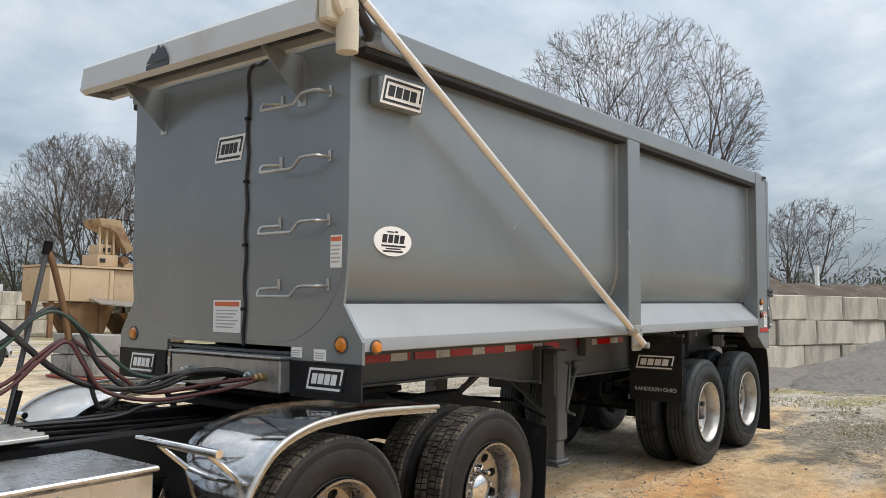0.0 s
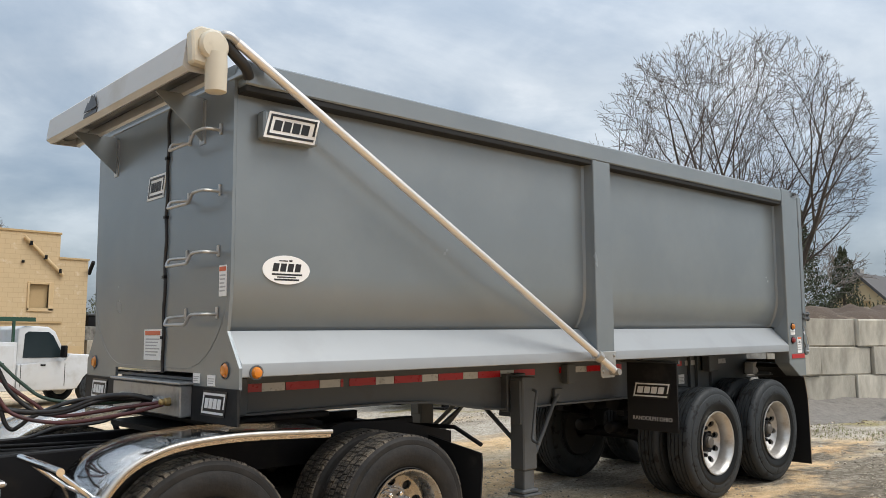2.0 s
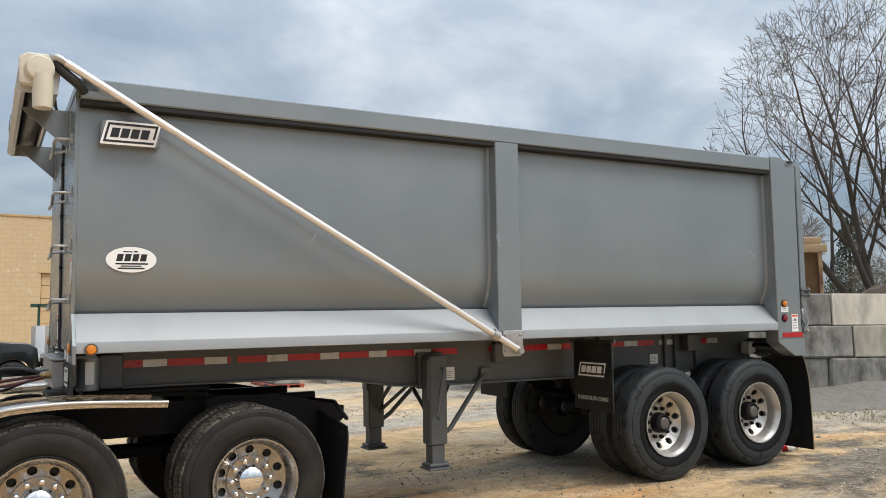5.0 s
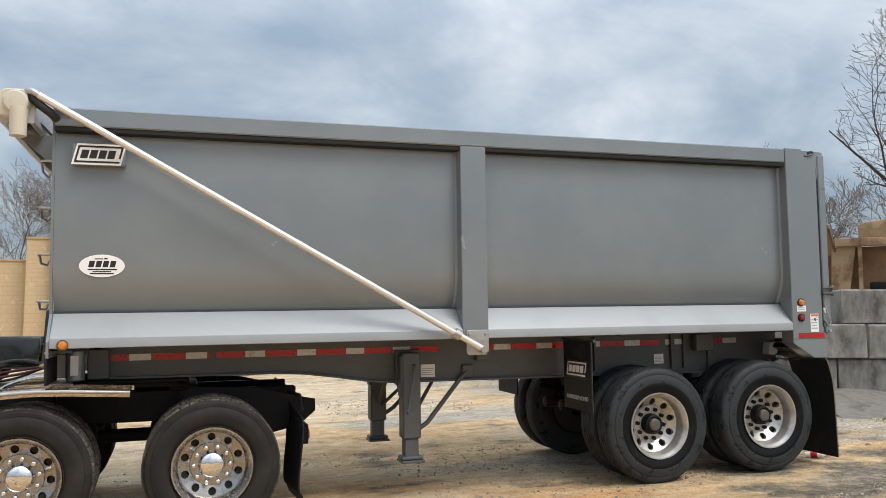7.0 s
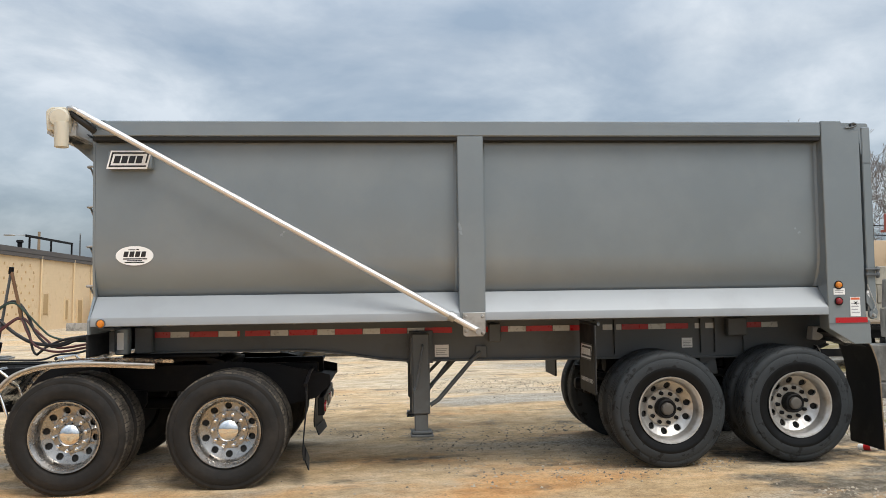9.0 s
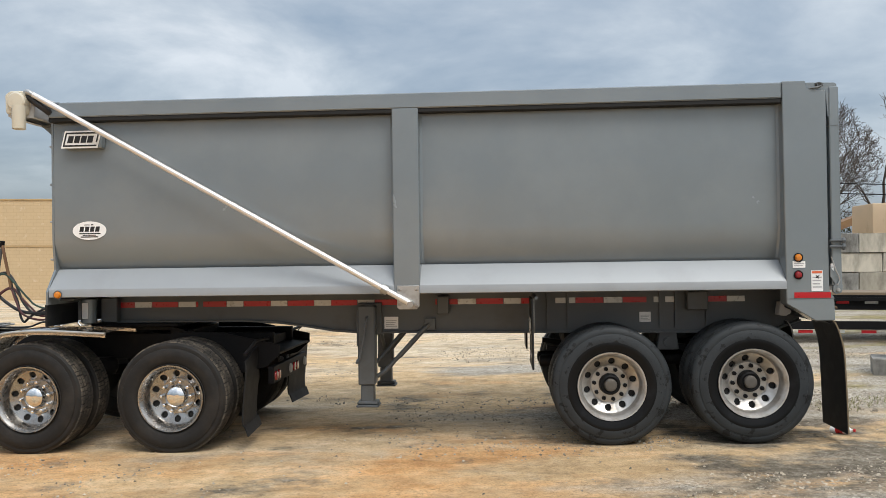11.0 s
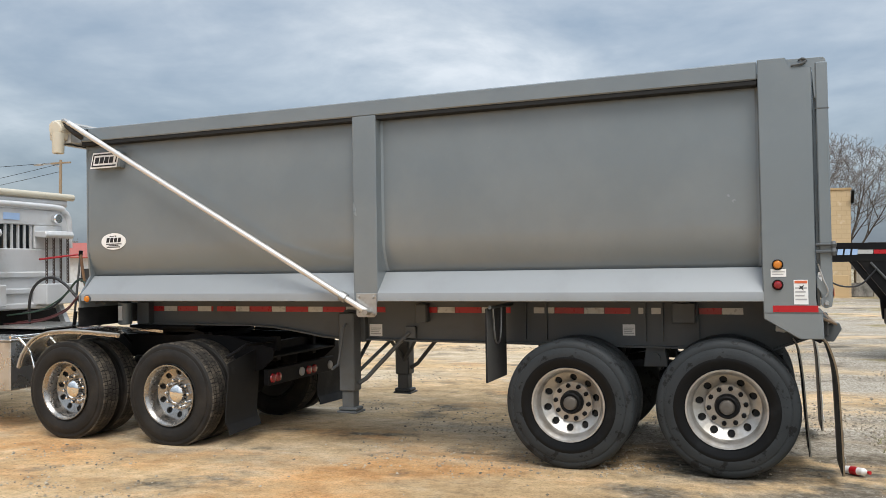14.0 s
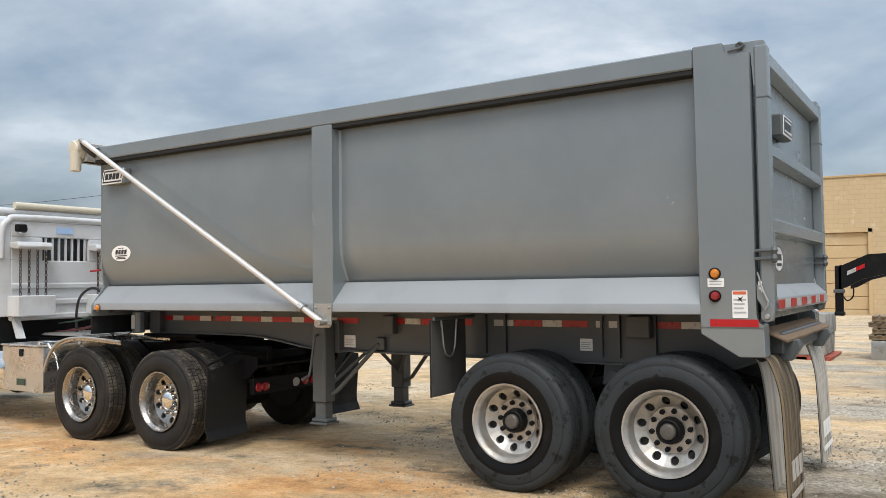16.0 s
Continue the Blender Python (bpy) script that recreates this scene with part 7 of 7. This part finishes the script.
def pallet(x, y, z, turn):
    p = thing("pallet", "weathered wooden pallet stacked on concrete blocks", "pallet", pose(x, y, z, 0, 0, turn), "stacked pallets")
    for k in range(7):
        part("slat", box(-0.6, 0.6, -0.5 + k * 0.15, -0.4 + k * 0.15, 0.1, 0.12), WOOD, p)
    for s in (-0.55, -0.04, 0.47):
        part("bearer", box(s, s + 0.08, -0.5, 0.5, 0.015, 0.098), WOOD, p)
    return p


fr = thing("guard_rail", "grey tubular guard rail beside the warehouse", "railing")
for x in (6.3, 7.15, 8.0):
    part("post", tube([(x, 30.5, ground_z(x, 30.5)), (x, 30.5, 1.3)], 0.035, 8), GALV, fr)
for z in (0.85, 1.3):
    part("rail", tube([(6.3, 30.5, z), (8.0, 30.5, z)], 0.035, 8), GALV, fr)
crate = thing("steel_crate", "grey steel crate with square openings under the pallets", "crate")
part("shell", box(6.72, 7.7, 12.95, 14.1, 0.02, 0.5, 0.015), GALV, crate)
for x in (7.12, 7.4):
    part("opening", box(x, x + 0.18, 12.935, 12.95, 0.16, 0.34), DARK_IN, crate)
    part("rim", box(x - 0.03, x, 12.925, 12.95, 0.13, 0.37), GREY_DK, crate)
for k in range(4):
    pallet(7.2 + 0.03 * (k % 2), 13.5, 0.503 + k * 0.125, 88 + 4 * (k % 2))

bm = bmesh.new()
rng = random.Random(8)
N, M = 40, 20
rings = []
for i in range(M + 1):
    f = i / M
    row = []
    for j in range(N):
        a = j * math.tau / N
        rad = f * (1 + 0.18 * noise.noise((2 * math.cos(a), 2 * math.sin(a), 3)))
        x, y = 16.9 + 4.0 * rad * math.cos(a), -0.6 + 2.2 * rad * math.sin(a) - 0.3 * 4.0 * rad * math.cos(a)
        h = 1.45 * max(0, 1 - f) ** 0.95 + 0.10 * noise.noise((x * 2.3, y * 2.3, 0)) + 0.05 * noise.noise((x * 7, y * 7, 0))
        row.append(bm.verts.new((x, y, ground_z(x, y) - 0.06 + h)))
    rings.append(row)
for a, b in zip(rings, rings[1:]):
    for j in range(N):
        bm.faces.new((a[j], a[(j + 1) % N], b[(j + 1) % N], b[j]))
bmesh.ops.remove_doubles(bm, verts=bm.verts, dist=0.001)
single("gravel_pile", bm, GRAVEL, "heap of crushed grey gravel before the block wall", "gravel pile", kind="stuff")

bm, rows = bmesh.new(), []
for i in range(46):
    f = i / 45
    cx, cy = 18.3 + 16.0 * f, 8.6 - 6.6 * f
    row = []
    for j in range(17):
        g = j / 8 - 1
        x, y = cx + 0.38 * 2.6 * g, cy + 0.92 * 2.6 * g
        h = 2.5 * min(1, 5 * f + 0.25) * max(0, 1 - g * g) ** 0.6 + (0.35 * noise.noise((x * 0.9, y * 0.9, 4)) + 0.12 * noise.noise((x * 4, y * 4, 4))) * (1 - abs(g))
        row.append(bm.verts.new((x, y, ground_z(x, y) - 0.08 + h)))
    rows.append(row)
for a, b in zip(rows, rows[1:]):
    for j in range(16):
        bm.faces.new((a[j], a[j + 1], b[j + 1], b[j]))
single("earth_bank", bm, EARTH, "brown earth bank with leaf litter behind the block wall", "earth bank", kind="stuff")

base_z = ground_z(5.6, 13.4)
for k in range(2):
    cr = thing("timber_skid", "red painted timber skid under the stacked blocks", "skid", pose(5.62, 12.98 + 0.84 * k, base_z - 0.02), "red timber skids")
    part("deck", box(-0.42, 0.42, -0.4, 0.4, 0.07, 0.1, 0.008), ROOF_RED, cr)
    for x in (-0.4, -0.05, 0.3):
        part("runner", box(x, x + 0.1, -0.4, 0.4, 0.0, 0.068, 0.006), ROOF_RED, cr)
    for r in range(2):
        o = new("concrete_block", block_mesh(0.83, k + 2 * r, 0.43, CONCRETE_GREY))
        o.matrix_world = pose(5.62 + 0.02 * r, 12.57 + 0.84 * k, base_z + 0.073 + 0.432 * r, 0, 0, 90 + 2 * k - r)
        tagged(o, "mottled grey cast concrete block stacked on a red skid", "concrete block", "loose concrete blocks")

# loose stones
ico = [Vector(v) for v in ((1, 0, 0), (-1, 0, 0), (0, 1, 0), (0, -1, 0), (0, 0, 1), (0, 0, -1))]
tri = ((0, 2, 4), (2, 1, 4), (1, 3, 4), (3, 0, 4), (2, 0, 5), (1, 2, 5), (3, 1, 5), (0, 3, 5))


def scatter(name, label, count, seed, where, smin, smax, mat, category="gravel"):
    rng = random.Random(seed)
    verts, faces = [], []
    for _ in range(count):
        x, y = where(rng)
        s = smin + (smax - smin) * rng.random() ** 3
        z = ground_z(x, y) + s * 0.15
        rot = Euler((rng.random() * 6, rng.random() * 6, rng.random() * 6)).to_matrix()
        base = len(verts)
        for v in ico:
            q = rot @ (v * s * rng.uniform(0.6, 1.25))
            verts.append((x + q.x, y + q.y, z + q.z * 0.7))
        faces += [tuple(base + i for i in t) for t in tri]
    me = bpy.data.meshes.new(name)
    me.from_pydata(verts, [], faces)
    me.materials.append(mat)
    return tagged(new(name, me), label, category, kind="stuff")


def patchy(x0, x1, y0, y1, keep):
    def where(rng):
        while True:
            x, y = rng.uniform(x0, x1), rng.uniform(y0, y1)
            if noise.noise((x * 0.35 + 7, y * 0.6, 2)) + 0.4 * noise.noise((x * 1.7, y * 2.1, 5)) > keep or rng.random() < 0.05:
                return x, y
    return where


scatter("yard_gravel", "loose gravel scattered over the yard", 20000, 11, patchy(-4, 14, -4.8, 11, 0.14), 0.004, 0.02, STONE)
scatter("verge_gravel", "coarse pale gravel beside the rear wheels", 16000, 15, patchy(5.5, 14, -4.6, 7, 0.05), 0.004, 0.022, STONE)
scatter("pile_gravel", "coarse stones round the gravel heap", 2500, 12, patchy(8, 22, -4, 5, -0.2), 0.012, 0.05, STONE)


def wall_foot(rng):
    """A spot along the foot of the long block wall."""
    f, d = rng.random(), 0.3 + 1.6 * rng.random() ** 1.5
    return 9.8 + 15.0 * f - 0.36 * d, 4.4 - 5.8 * f - 0.93 * d


scatter("wall_rubble", "small rubble and leaf litter along the block wall", 3000, 19, wall_foot, 0.008, 0.05, LITTER, "litter")

# a bank of grey gravel washed up against the long wall
bm, rows = bmesh.new(), []
for i in range(76):
    f = i / 75
    cx, cy = 10.6 + 14.6 * f, 4.25 - 5.62 * f
    row = []
    for j in range(12):
        d = 0.28 + 1.75 * j / 11
        x, y = cx - 0.36 * d, cy - 0.93 * d
        h = (0.36 + 0.12 * noise.noise((cx * 0.8, 3, 1))) * max(0, 1 - j / 11) ** 1.3 + 0.05 * noise.noise((x * 3, y * 3, 7)) * (j < 10)
        row.append(bm.verts.new((x, y, ground_z(x, y) - 0.05 + h)))
    rows.append(row)
for a, b in zip(rows, rows[1:]):
    for j in range(11):
        bm.faces.new((a[j], a[j + 1], b[j + 1], b[j]))
single("gravel_bank", bm, GRAVEL, "grey gravel washed up along the block wall", "gravel bank", kind="stuff")


# grass tufts on the verge
rng = random.Random(21)
verts, faces = [], []
for _ in range(7000):
    while True:
        x, y = rng.uniform(7.8, 20), rng.uniform(-5, 3)
        if noise.noise((x * 0.5, y * 0.8, 9)) > 0.12:
            break
    z = ground_z(x, y)
    a, h = rng.random() * 6.28, rng.uniform(0.02, 0.07)
    b = len(verts)
    verts += [(x - 0.008 * math.cos(a), y - 0.008 * math.sin(a), z - 0.01), (x + 0.008 * math.cos(a), y + 0.008 * math.sin(a), z - 0.01), (x + rng.uniform(-0.04, 0.04), y + rng.uniform(-0.04, 0.04), z + h)]
    faces.append((b, b + 1, b + 2))
me = bpy.data.meshes.new("grass")
me.from_pydata(verts, [], faces)
GRASS = material("dry_grass", (0.27, 0.26, 0.12), 0.9, 0, 0.3, 1, stain=(0.25, 0.2, 0.09), stain_scale=1)
me.materials.append(GRASS)
tagged(new("grass", me), "sparse dry grass tufts in the gravel", "grass", kind="stuff")

# ---- trees ----


def twig_piece(fine, p, q, r, f):
    """A short three-sided piece of twig that tapers by f."""
    verts, faces = fine
    d = (q - p)
    s = d.orthogonal().normalized()
    o = d.cross(s).normalized()
    b = len(verts)
    for c, k in ((p, r), (q, r * f)):
        verts.extend([c + s * k, c + (-0.5 * s + 0.87 * o) * k, c + (-0.5 * s - 0.87 * o) * k])
    faces.extend([(b, b + 1, b + 4, b + 3), (b + 1, b + 2, b + 5, b + 4), (b + 2, b, b + 3, b + 5)])


def crown_tree(x, y, centre, radii, seed, stems, label, kids, finest, girth=0.011):
    """A leafless tree: straight limbs fan out from a low fork, and their twigs end on a rounded crown."""
    t = thing("tree", label, "tree", pose(x, y, ground_z(x, y) - 0.1), "bare winter trees")
    rng = random.Random(seed)
    wood, fine = bmesh.new(), ([], [])
    c, rr = Vector(centre), Vector(radii)
    depth = len(kids)

    def room(p, d):
        """How far it is from p along d to the crown's uneven outline."""
        a = Vector([(p[k] - c[k]) / rr[k] for k in range(3)])
        b = Vector([d[k] / rr[k] for k in range(3)])
        bb, ab, aa = b.dot(b), a.dot(b), a.dot(a) - 1
        root = ab * ab - bb * aa
        if root <= 0:
            return 0.0
        far = (-ab + math.sqrt(root)) / bb
        e = p + d * max(far, 0)
        return max(far, 0) * (0.97 + 0.2 * noise.noise((e.x * 0.5 + seed, e.y * 0.5, e.z * 0.5)))

    def grow(p, d, length, r, level):
        n = (12, 7, 5, 4, 3, 2)[level]
        pts, rad = [p], [r]
        for k in range(n):
            d = (d + Vector([rng.gauss(0, (0.045, 0.075, 0.1, 0.12, 0.12, 0.12)[level]) for _ in range(3)]) + Vector((0, 0, 0.03 if level else 0.01))).normalized()
            p = p + d * length / n
            pts.append(p)
            rad.append(max(r * (1 - 0.9 * (k + 1) / n), finest))
        if level < 3:
            tube(pts, r, (9, 6, 4)[level], wood, taper=rad)
        else:
            for k in range(n):
                twig_piece(fine, pts[k], pts[k + 1], rad[k], rad[k + 1] / rad[k])
        if level >= depth:
            return
        for k in range(kids[level]):
            f = min((0.3, 0.2, 0.15, 0.15, 0.2)[level] + 0.8 * (k + rng.random()) / kids[level], 0.985)
            i = int(f * n)
            q = pts[i].lerp(pts[i + 1], f * n - i)
            along = (pts[i + 1] - pts[i]).normalized()
            ax = along.orthogonal().normalized()
            ax.rotate(Matrix.Rotation(k * 2.4 + rng.uniform(-0.6, 0.6), 3, along))
            nd = along.copy()
            nd.rotate(Matrix.Rotation(radians(rng.uniform(26, 52)), 3, ax))
            if nd.z < -0.15:
                nd.z *= 0.3
            nd.normalize()
            reach = min(room(q, nd) * rng.uniform(0.8, 1.0), length * rng.uniform(0.42, 0.62))
            if reach > finest * 12:
                grow(q, nd, reach, max(min(rad[i] * 0.6, r * 0.45), finest), level + 1)

    for k in range(stems):
        a = k * math.tau * 0.618 + seed
        lean = 0.05 + 0.52 * math.sqrt((k + 0.2) / stems)
        p, d = Vector((0.2 * math.cos(a), 0.2 * math.sin(a), 0.0)), Vector((lean * math.cos(a), lean * math.sin(a), 1)).normalized()
        length = max(room(p + d * (c.z - rr.z) * 1.2, d) + (c.z - rr.z) * 1.2, 1.0)
        grow(p, d, length * rng.uniform(0.8, 0.92), (c.z + rr.z) * girth * rng.uniform(0.75, 1.15), 0)
    part("trunk", wood, BARK, t)
    me = bpy.data.meshes.new("crown")
    me.from_pydata(fine[0], [], fine[1])
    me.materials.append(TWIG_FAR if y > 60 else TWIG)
    ob = new("crown", me)
    ob.parent = t
    return t


def bare_tree(x, y, height, spread, seed, stems, label, depth=6, twig=1.0):
    """A leafless tree: tapered stems that fork again and again into fine twigs."""
    t = thing("tree", label, "tree", pose(x, y, ground_z(x, y) - 0.1), "bare winter trees")
    rng = random.Random(seed)
    wood, fine = bmesh.new(), ([], [])

    def thin(p, q, r, f=0.75):
        twig_piece(fine, p, q, r, f)

    def grow(p, d, length, r, level):
        n = 3 if level < 3 else 2
        pts, rad = [p], [r]
        for k in range(n):
            bend = Vector([rng.gauss(0, 0.10 + 0.02 * level) for _ in range(3)])
            d = (d + bend + Vector((0, 0, 0.05))).normalized()
            p = p + d * length / n
            pts.append(p)
            rad.append(r * (1 - 0.42 * (k + 1) / n))
        if level < 4:
            tube(pts, r, 7 if level < 2 else 5, wood, taper=rad)
        else:
            for a, b in zip(pts, pts[1:]):
                thin(a, b, max(r, 0.006 * twig))
        if level >= depth:
            return
        kids = rng.choice((2, 3, 3)) if level else rng.choice((3, 4))
        for k in range(kids):
            at = rng.uniform(0.45, 1.0) if k else 1.0
            i = min(int(at * n), n - 1)
            q = pts[i].lerp(pts[i + 1], at * n - i) if at < 1 else pts[-1]
            ax = d.orthogonal().normalized()
            ax.rotate(Matrix.Rotation(rng.random() * math.tau, 3, d))
            nd = d.copy()
            nd.rotate(Matrix.Rotation(radians(rng.uniform(18, 46) if k else rng.uniform(4, 20)), 3, ax))
            nd.x, nd.y = nd.x * spread, nd.y * spread
            grow(q, nd.normalized(), length * rng.uniform(0.62, 0.86), rad[-1] * (0.8 if k == 0 else 0.62), level + 1)

    for s in range(stems):
        a = s * math.tau / stems + rng.uniform(-0.4, 0.4)
        lean = 0.0 if stems == 1 else rng.uniform(0.18, 0.42)
        grow(Vector((0.12 * math.cos(a), 0.12 * math.sin(a), 0)) * (stems > 1), Vector((lean * math.cos(a), lean * math.sin(a), 1)).normalized(), height * 0.27, height * (0.019 if stems == 1 else 0.012), 0)
    part("trunk", wood, BARK, t)
    me = bpy.data.meshes.new("crown")
    me.from_pydata(fine[0], [], fine[1])
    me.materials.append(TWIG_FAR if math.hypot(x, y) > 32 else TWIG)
    c = new("crown", me)
    c.parent = t
    return t


crown_tree(23.3, 8.9, (-0.25, 0.5, 7.55), (4.75, 4.75, 4.4), 4, 8, "large bare multi-stemmed tree beyond the block wall", (9, 6, 4, 2), 0.006, 0.0125)
crown_tree(22.7, 45.3, (0, 0, 7.4), (5.2, 5.2, 4.6), 7, 7, "bare spreading tree behind the screening plant", (11, 7, 4, 2), 0.0095, 0.013)
crown_tree(22.0, 51.2, (-0.6, 0, 5.6), (3.6, 3.6, 3.2), 8, 6, "small rounded bare tree behind the screening plant", (8, 6, 4, 2), 0.008)
crown_tree(13.0, 79.0, (0, 0, 9.0), (6.6, 6.6, 5.2), 28, 5, "tall hazy bare tree far behind the warehouse", (10, 6, 4, 2), 0.014)
crown_tree(45.0, 9.6, (0.2, -1.0, 5.2), (3.6, 3.6, 2.8), 9, 4, "rounded bare tree in the brush", (9, 6, 4, 2), 0.009, 0.015)
bare_tree(36, 44, 14, 1.1, 11, 2, "bare tree at the yard's edge", 7, 2.6)
bare_tree(30, 50, 15, 1.0, 12, 1, "tall bare tree at the yard's edge", 7, 2.6)
bare_tree(43, 40, 13, 1.1, 13, 2, "bare tree at the yard's edge", 7, 2.6)
bare_tree(-8, 56, 15, 1.1, 16, 2, "bare tree rising behind the warehouse roof", 7, 2.6)
bare_tree(38, 28, 12, 1.1, 18, 1, "bare tree past the hoppers", 7, 2.2)
bare_tree(-52, 64, 13, 1.1, 19, 2, "bare tree behind the red-roofed building", 7, 2.8)
bare_tree(40, 16, 10, 1.1, 20, 2, "bare tree in the brush", 7, 2.2)


def leaf_cloud(name, label, category, spots, per, size, mat, kind="stuff", seed=1, flat=0.8):
    """Many small leaf blades in loose uneven clumps. spots: (x, y, z, rx, ry, rz)."""
    rng = random.Random(seed)
    verts, faces = [], []
    for cx, cy, cz, rx, ry, rz in spots:
        for _ in range(per):
            while True:
                u = Vector([rng.uniform(-1, 1) for _ in range(3)])
                if 0.15 < u.length < 1 and noise.noise((cx + u.x * 2.2, cy + u.y * 2.2, cz + u.z * 2.2)) > -0.12:
                    break
            p = Vector((cx + u.x * rx, cy + u.y * ry, cz + u.z * rz))
            r = Euler((rng.random() * 6, rng.random() * 6, rng.random() * 6)).to_matrix()
            s = size * rng.uniform(0.5, 1.4)
            b = len(verts)
            verts += [p + r @ Vector((-s, 0, 0)), p + r @ Vector((0, -s * 0.35, 0)), p + r @ Vector((s, 0, 0)), p + r @ Vector((0, s * 0.35, 0))]
            faces.append((b, b + 1, b + 2, b + 3))
    me = bpy.data.meshes.new(name)
    me.from_pydata(verts, [], faces)
    me.materials.append(mat)
    return me


rng = random.Random(31)
spots = []
for k in range(150):
    a = radians(rng.uniform(-97, -14))
    d = rng.uniform(52, 78)
    h = rng.uniform(1.6, 3.3) + (1.0 if d > 66 else 0)
    x, y = -d * math.sin(a), d * math.cos(a) - 3
    if y > 30 and x < 16:
        continue
    spots.append((x, y, h * 0.7, rng.uniform(1.8, 4), rng.uniform(1.8, 4), h))
for k in range(26):
    d = rng.uniform(46, 60)
    a = radians(-80 - rng.uniform(-6, 12))
    spots.append((-d * math.sin(a) - 3, d * math.cos(a) - 3, 1.9, 2.4, 2.4, rng.uniform(1.4, 2.3)))
me = leaf_cloud("brush", "", "", spots, 1000, 0.13, BRUSH, seed=5)
tagged(new("brush", me), "tangled winter brush and scrub round the yard", "brush", kind="stuff")
rng = random.Random(33)
spots = [(-d * math.sin(radians(a)), d * math.cos(radians(a)), 2.6, 5, 5, 3.6) for a, d in [(rng.uniform(-100, 75), rng.uniform(120, 170)) for _ in range(170)]]
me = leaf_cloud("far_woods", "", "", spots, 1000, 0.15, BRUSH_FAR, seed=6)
tagged(new("far_woods", me), "distant line of leafless woods", "woods", kind="stuff")


def conifer(x, y, h, seed):
    t = thing("evergreen_tree", "dark evergreen tree with drooping boughs", "tree", pose(x, y, ground_z(x, y)), "evergreen trees")
    part("trunk", tube([(0, 0, 0), (0, 0, h * 0.5), (0.05, 0, h * 0.97)], 0.2, 8, taper=[0.022 * h, 0.014 * h, 0.02]), BARK, t)
    rng = random.Random(seed)
    spots = []
    for k in range(46):
        f = k / 46
        z = h * (0.14 + 0.84 * f)
        r = 0.27 * h * (1 - f) ** 0.8 + 0.12
        a = k * 2.4
        q = r * rng.uniform(0.45, 0.75)
        spots.append((q * math.cos(a), q * math.sin(a), z, r * 0.42, r * 0.42, h * 0.045))
    me = leaf_cloud("crown", "", "", spots, 130, 0.085, NEEDLE, seed=seed)
    c = new("crown", me)
    c.parent = t


conifer(34.3, 12.1, 7.4, 1)
conifer(41, 22.5, 7.0, 2)
conifer(34, 36, 9.0, 3)
conifer(28.5, 39, 6.5, 4)
conifer(44, 14, 6.5, 5)

# poles and wires
for px, py, h in ((-44, 41, 10.5), (-24.8, 60.0, 7.4), (40.4, 7.45, 3.8)):
    p = thing("utility_pole", "slim weathered utility pole with a lamp arm", "pole", pose(px, py, ground_z(px, py)), "utility poles")
    part("pole", tube([(0, 0, -0.2), (0, 0, h)], 0.14, 12, taper=[0.16, 0.1]), WOOD if h > 6 else DECAL_W, p)
    if h > 6:
        part("lamp_arm", tube(curve([(0, 0, h - 0.6), (-0.8, 0, h - 0.3), (-2.0, 0, h - 0.25)], 4), 0.04, 8), GALV, p)
        part("lamp_head", box(-2.7, -1.9, -0.14, 0.14, h - 0.34, h - 0.2, 0.03), GALV, p)
        if h > 9:
            part("crossarm", box(-1.0, 1.0, -0.06, 0.06, h - 0.3, h - 0.18), WOOD, p)
for px, py, h in ((-19.94, 60, 9.9), (-19.26, 60, 5.9), (-21.6, 60, 7.2)):
    p = thing("metal_pole", "slender grey metal pole beyond the long building", "pole", pose(px, py, ground_z(px, py)), "slender metal poles")
    part("pole", tube([(0, 0, -0.2), (0, 0, h * 0.5), (0, 0, h)], 0.07, 10, taper=[0.085, 0.07, 0.05]), GREY_DK, p)
    part("cap", tube([(0, 0, h - 0.02), (0, 0, h + 0.06)], 0.06, 10), GALV, p)
for k, (za, zb) in enumerate(((10.2, 8.7), (9.6, 8.2))):
    pts = []
    for i in range(13):
        f = i / 12
        pts.append((-44 - 50 * f, 41 + 12 * f, ground_z(-44, 41) + za + (zb - za) * f - 1.2 * 4 * f * (1 - f) * 0.4))
    w = single("overhead_wire", tube(pts, 0.018, 5), BLACK, "thin black overhead wire between poles", "wire", "overhead wires")
for k in range(2):
    w = single("overhead_wire", tube([(14, 26 + k, 4.6 + 0.5 * k), (26, 24 + k, 4.1 + 0.5 * k), (40, 24 + k, 4.9 + 0.5 * k)], 0.02, 5), BLACK, "thin black overhead wire between poles", "wire", "overhead wires")

single("overhead_wire", tube([(-120, 45, 10.9), (-78, 44.5, 10.1), (-44, 41.0, 9.85)], 0.02, 5), BLACK, "thin black overhead wire between poles", "wire", "overhead wires")

# a crushed bottle by the rear wheels
bx, by = 7.5, 0.5
bt = thing("bottle", "crushed clear plastic bottle with red label", "bottle", pose(bx, by, ground_z(bx, by) + 0.035, 8, 84, -38))
part("body", lathe([(-0.1, 0.01), (-0.098, 0.03), (-0.06, 0.033), (0.03, 0.03), (0.07, 0.03), (0.1, 0.012), (0.115, 0.012)], "z", 14), DECAL_W, bt)
part("label_wrap", lathe([(-0.045, 0.0335), (0.02, 0.034), (0.02, 0.0325), (-0.045, 0.0325)], "z", 14, close=True), TAPE_R, bt)
part("cap", lathe([(0.112, 0.014), (0.13, 0.014)], "z", 12), TAPE_R, bt)
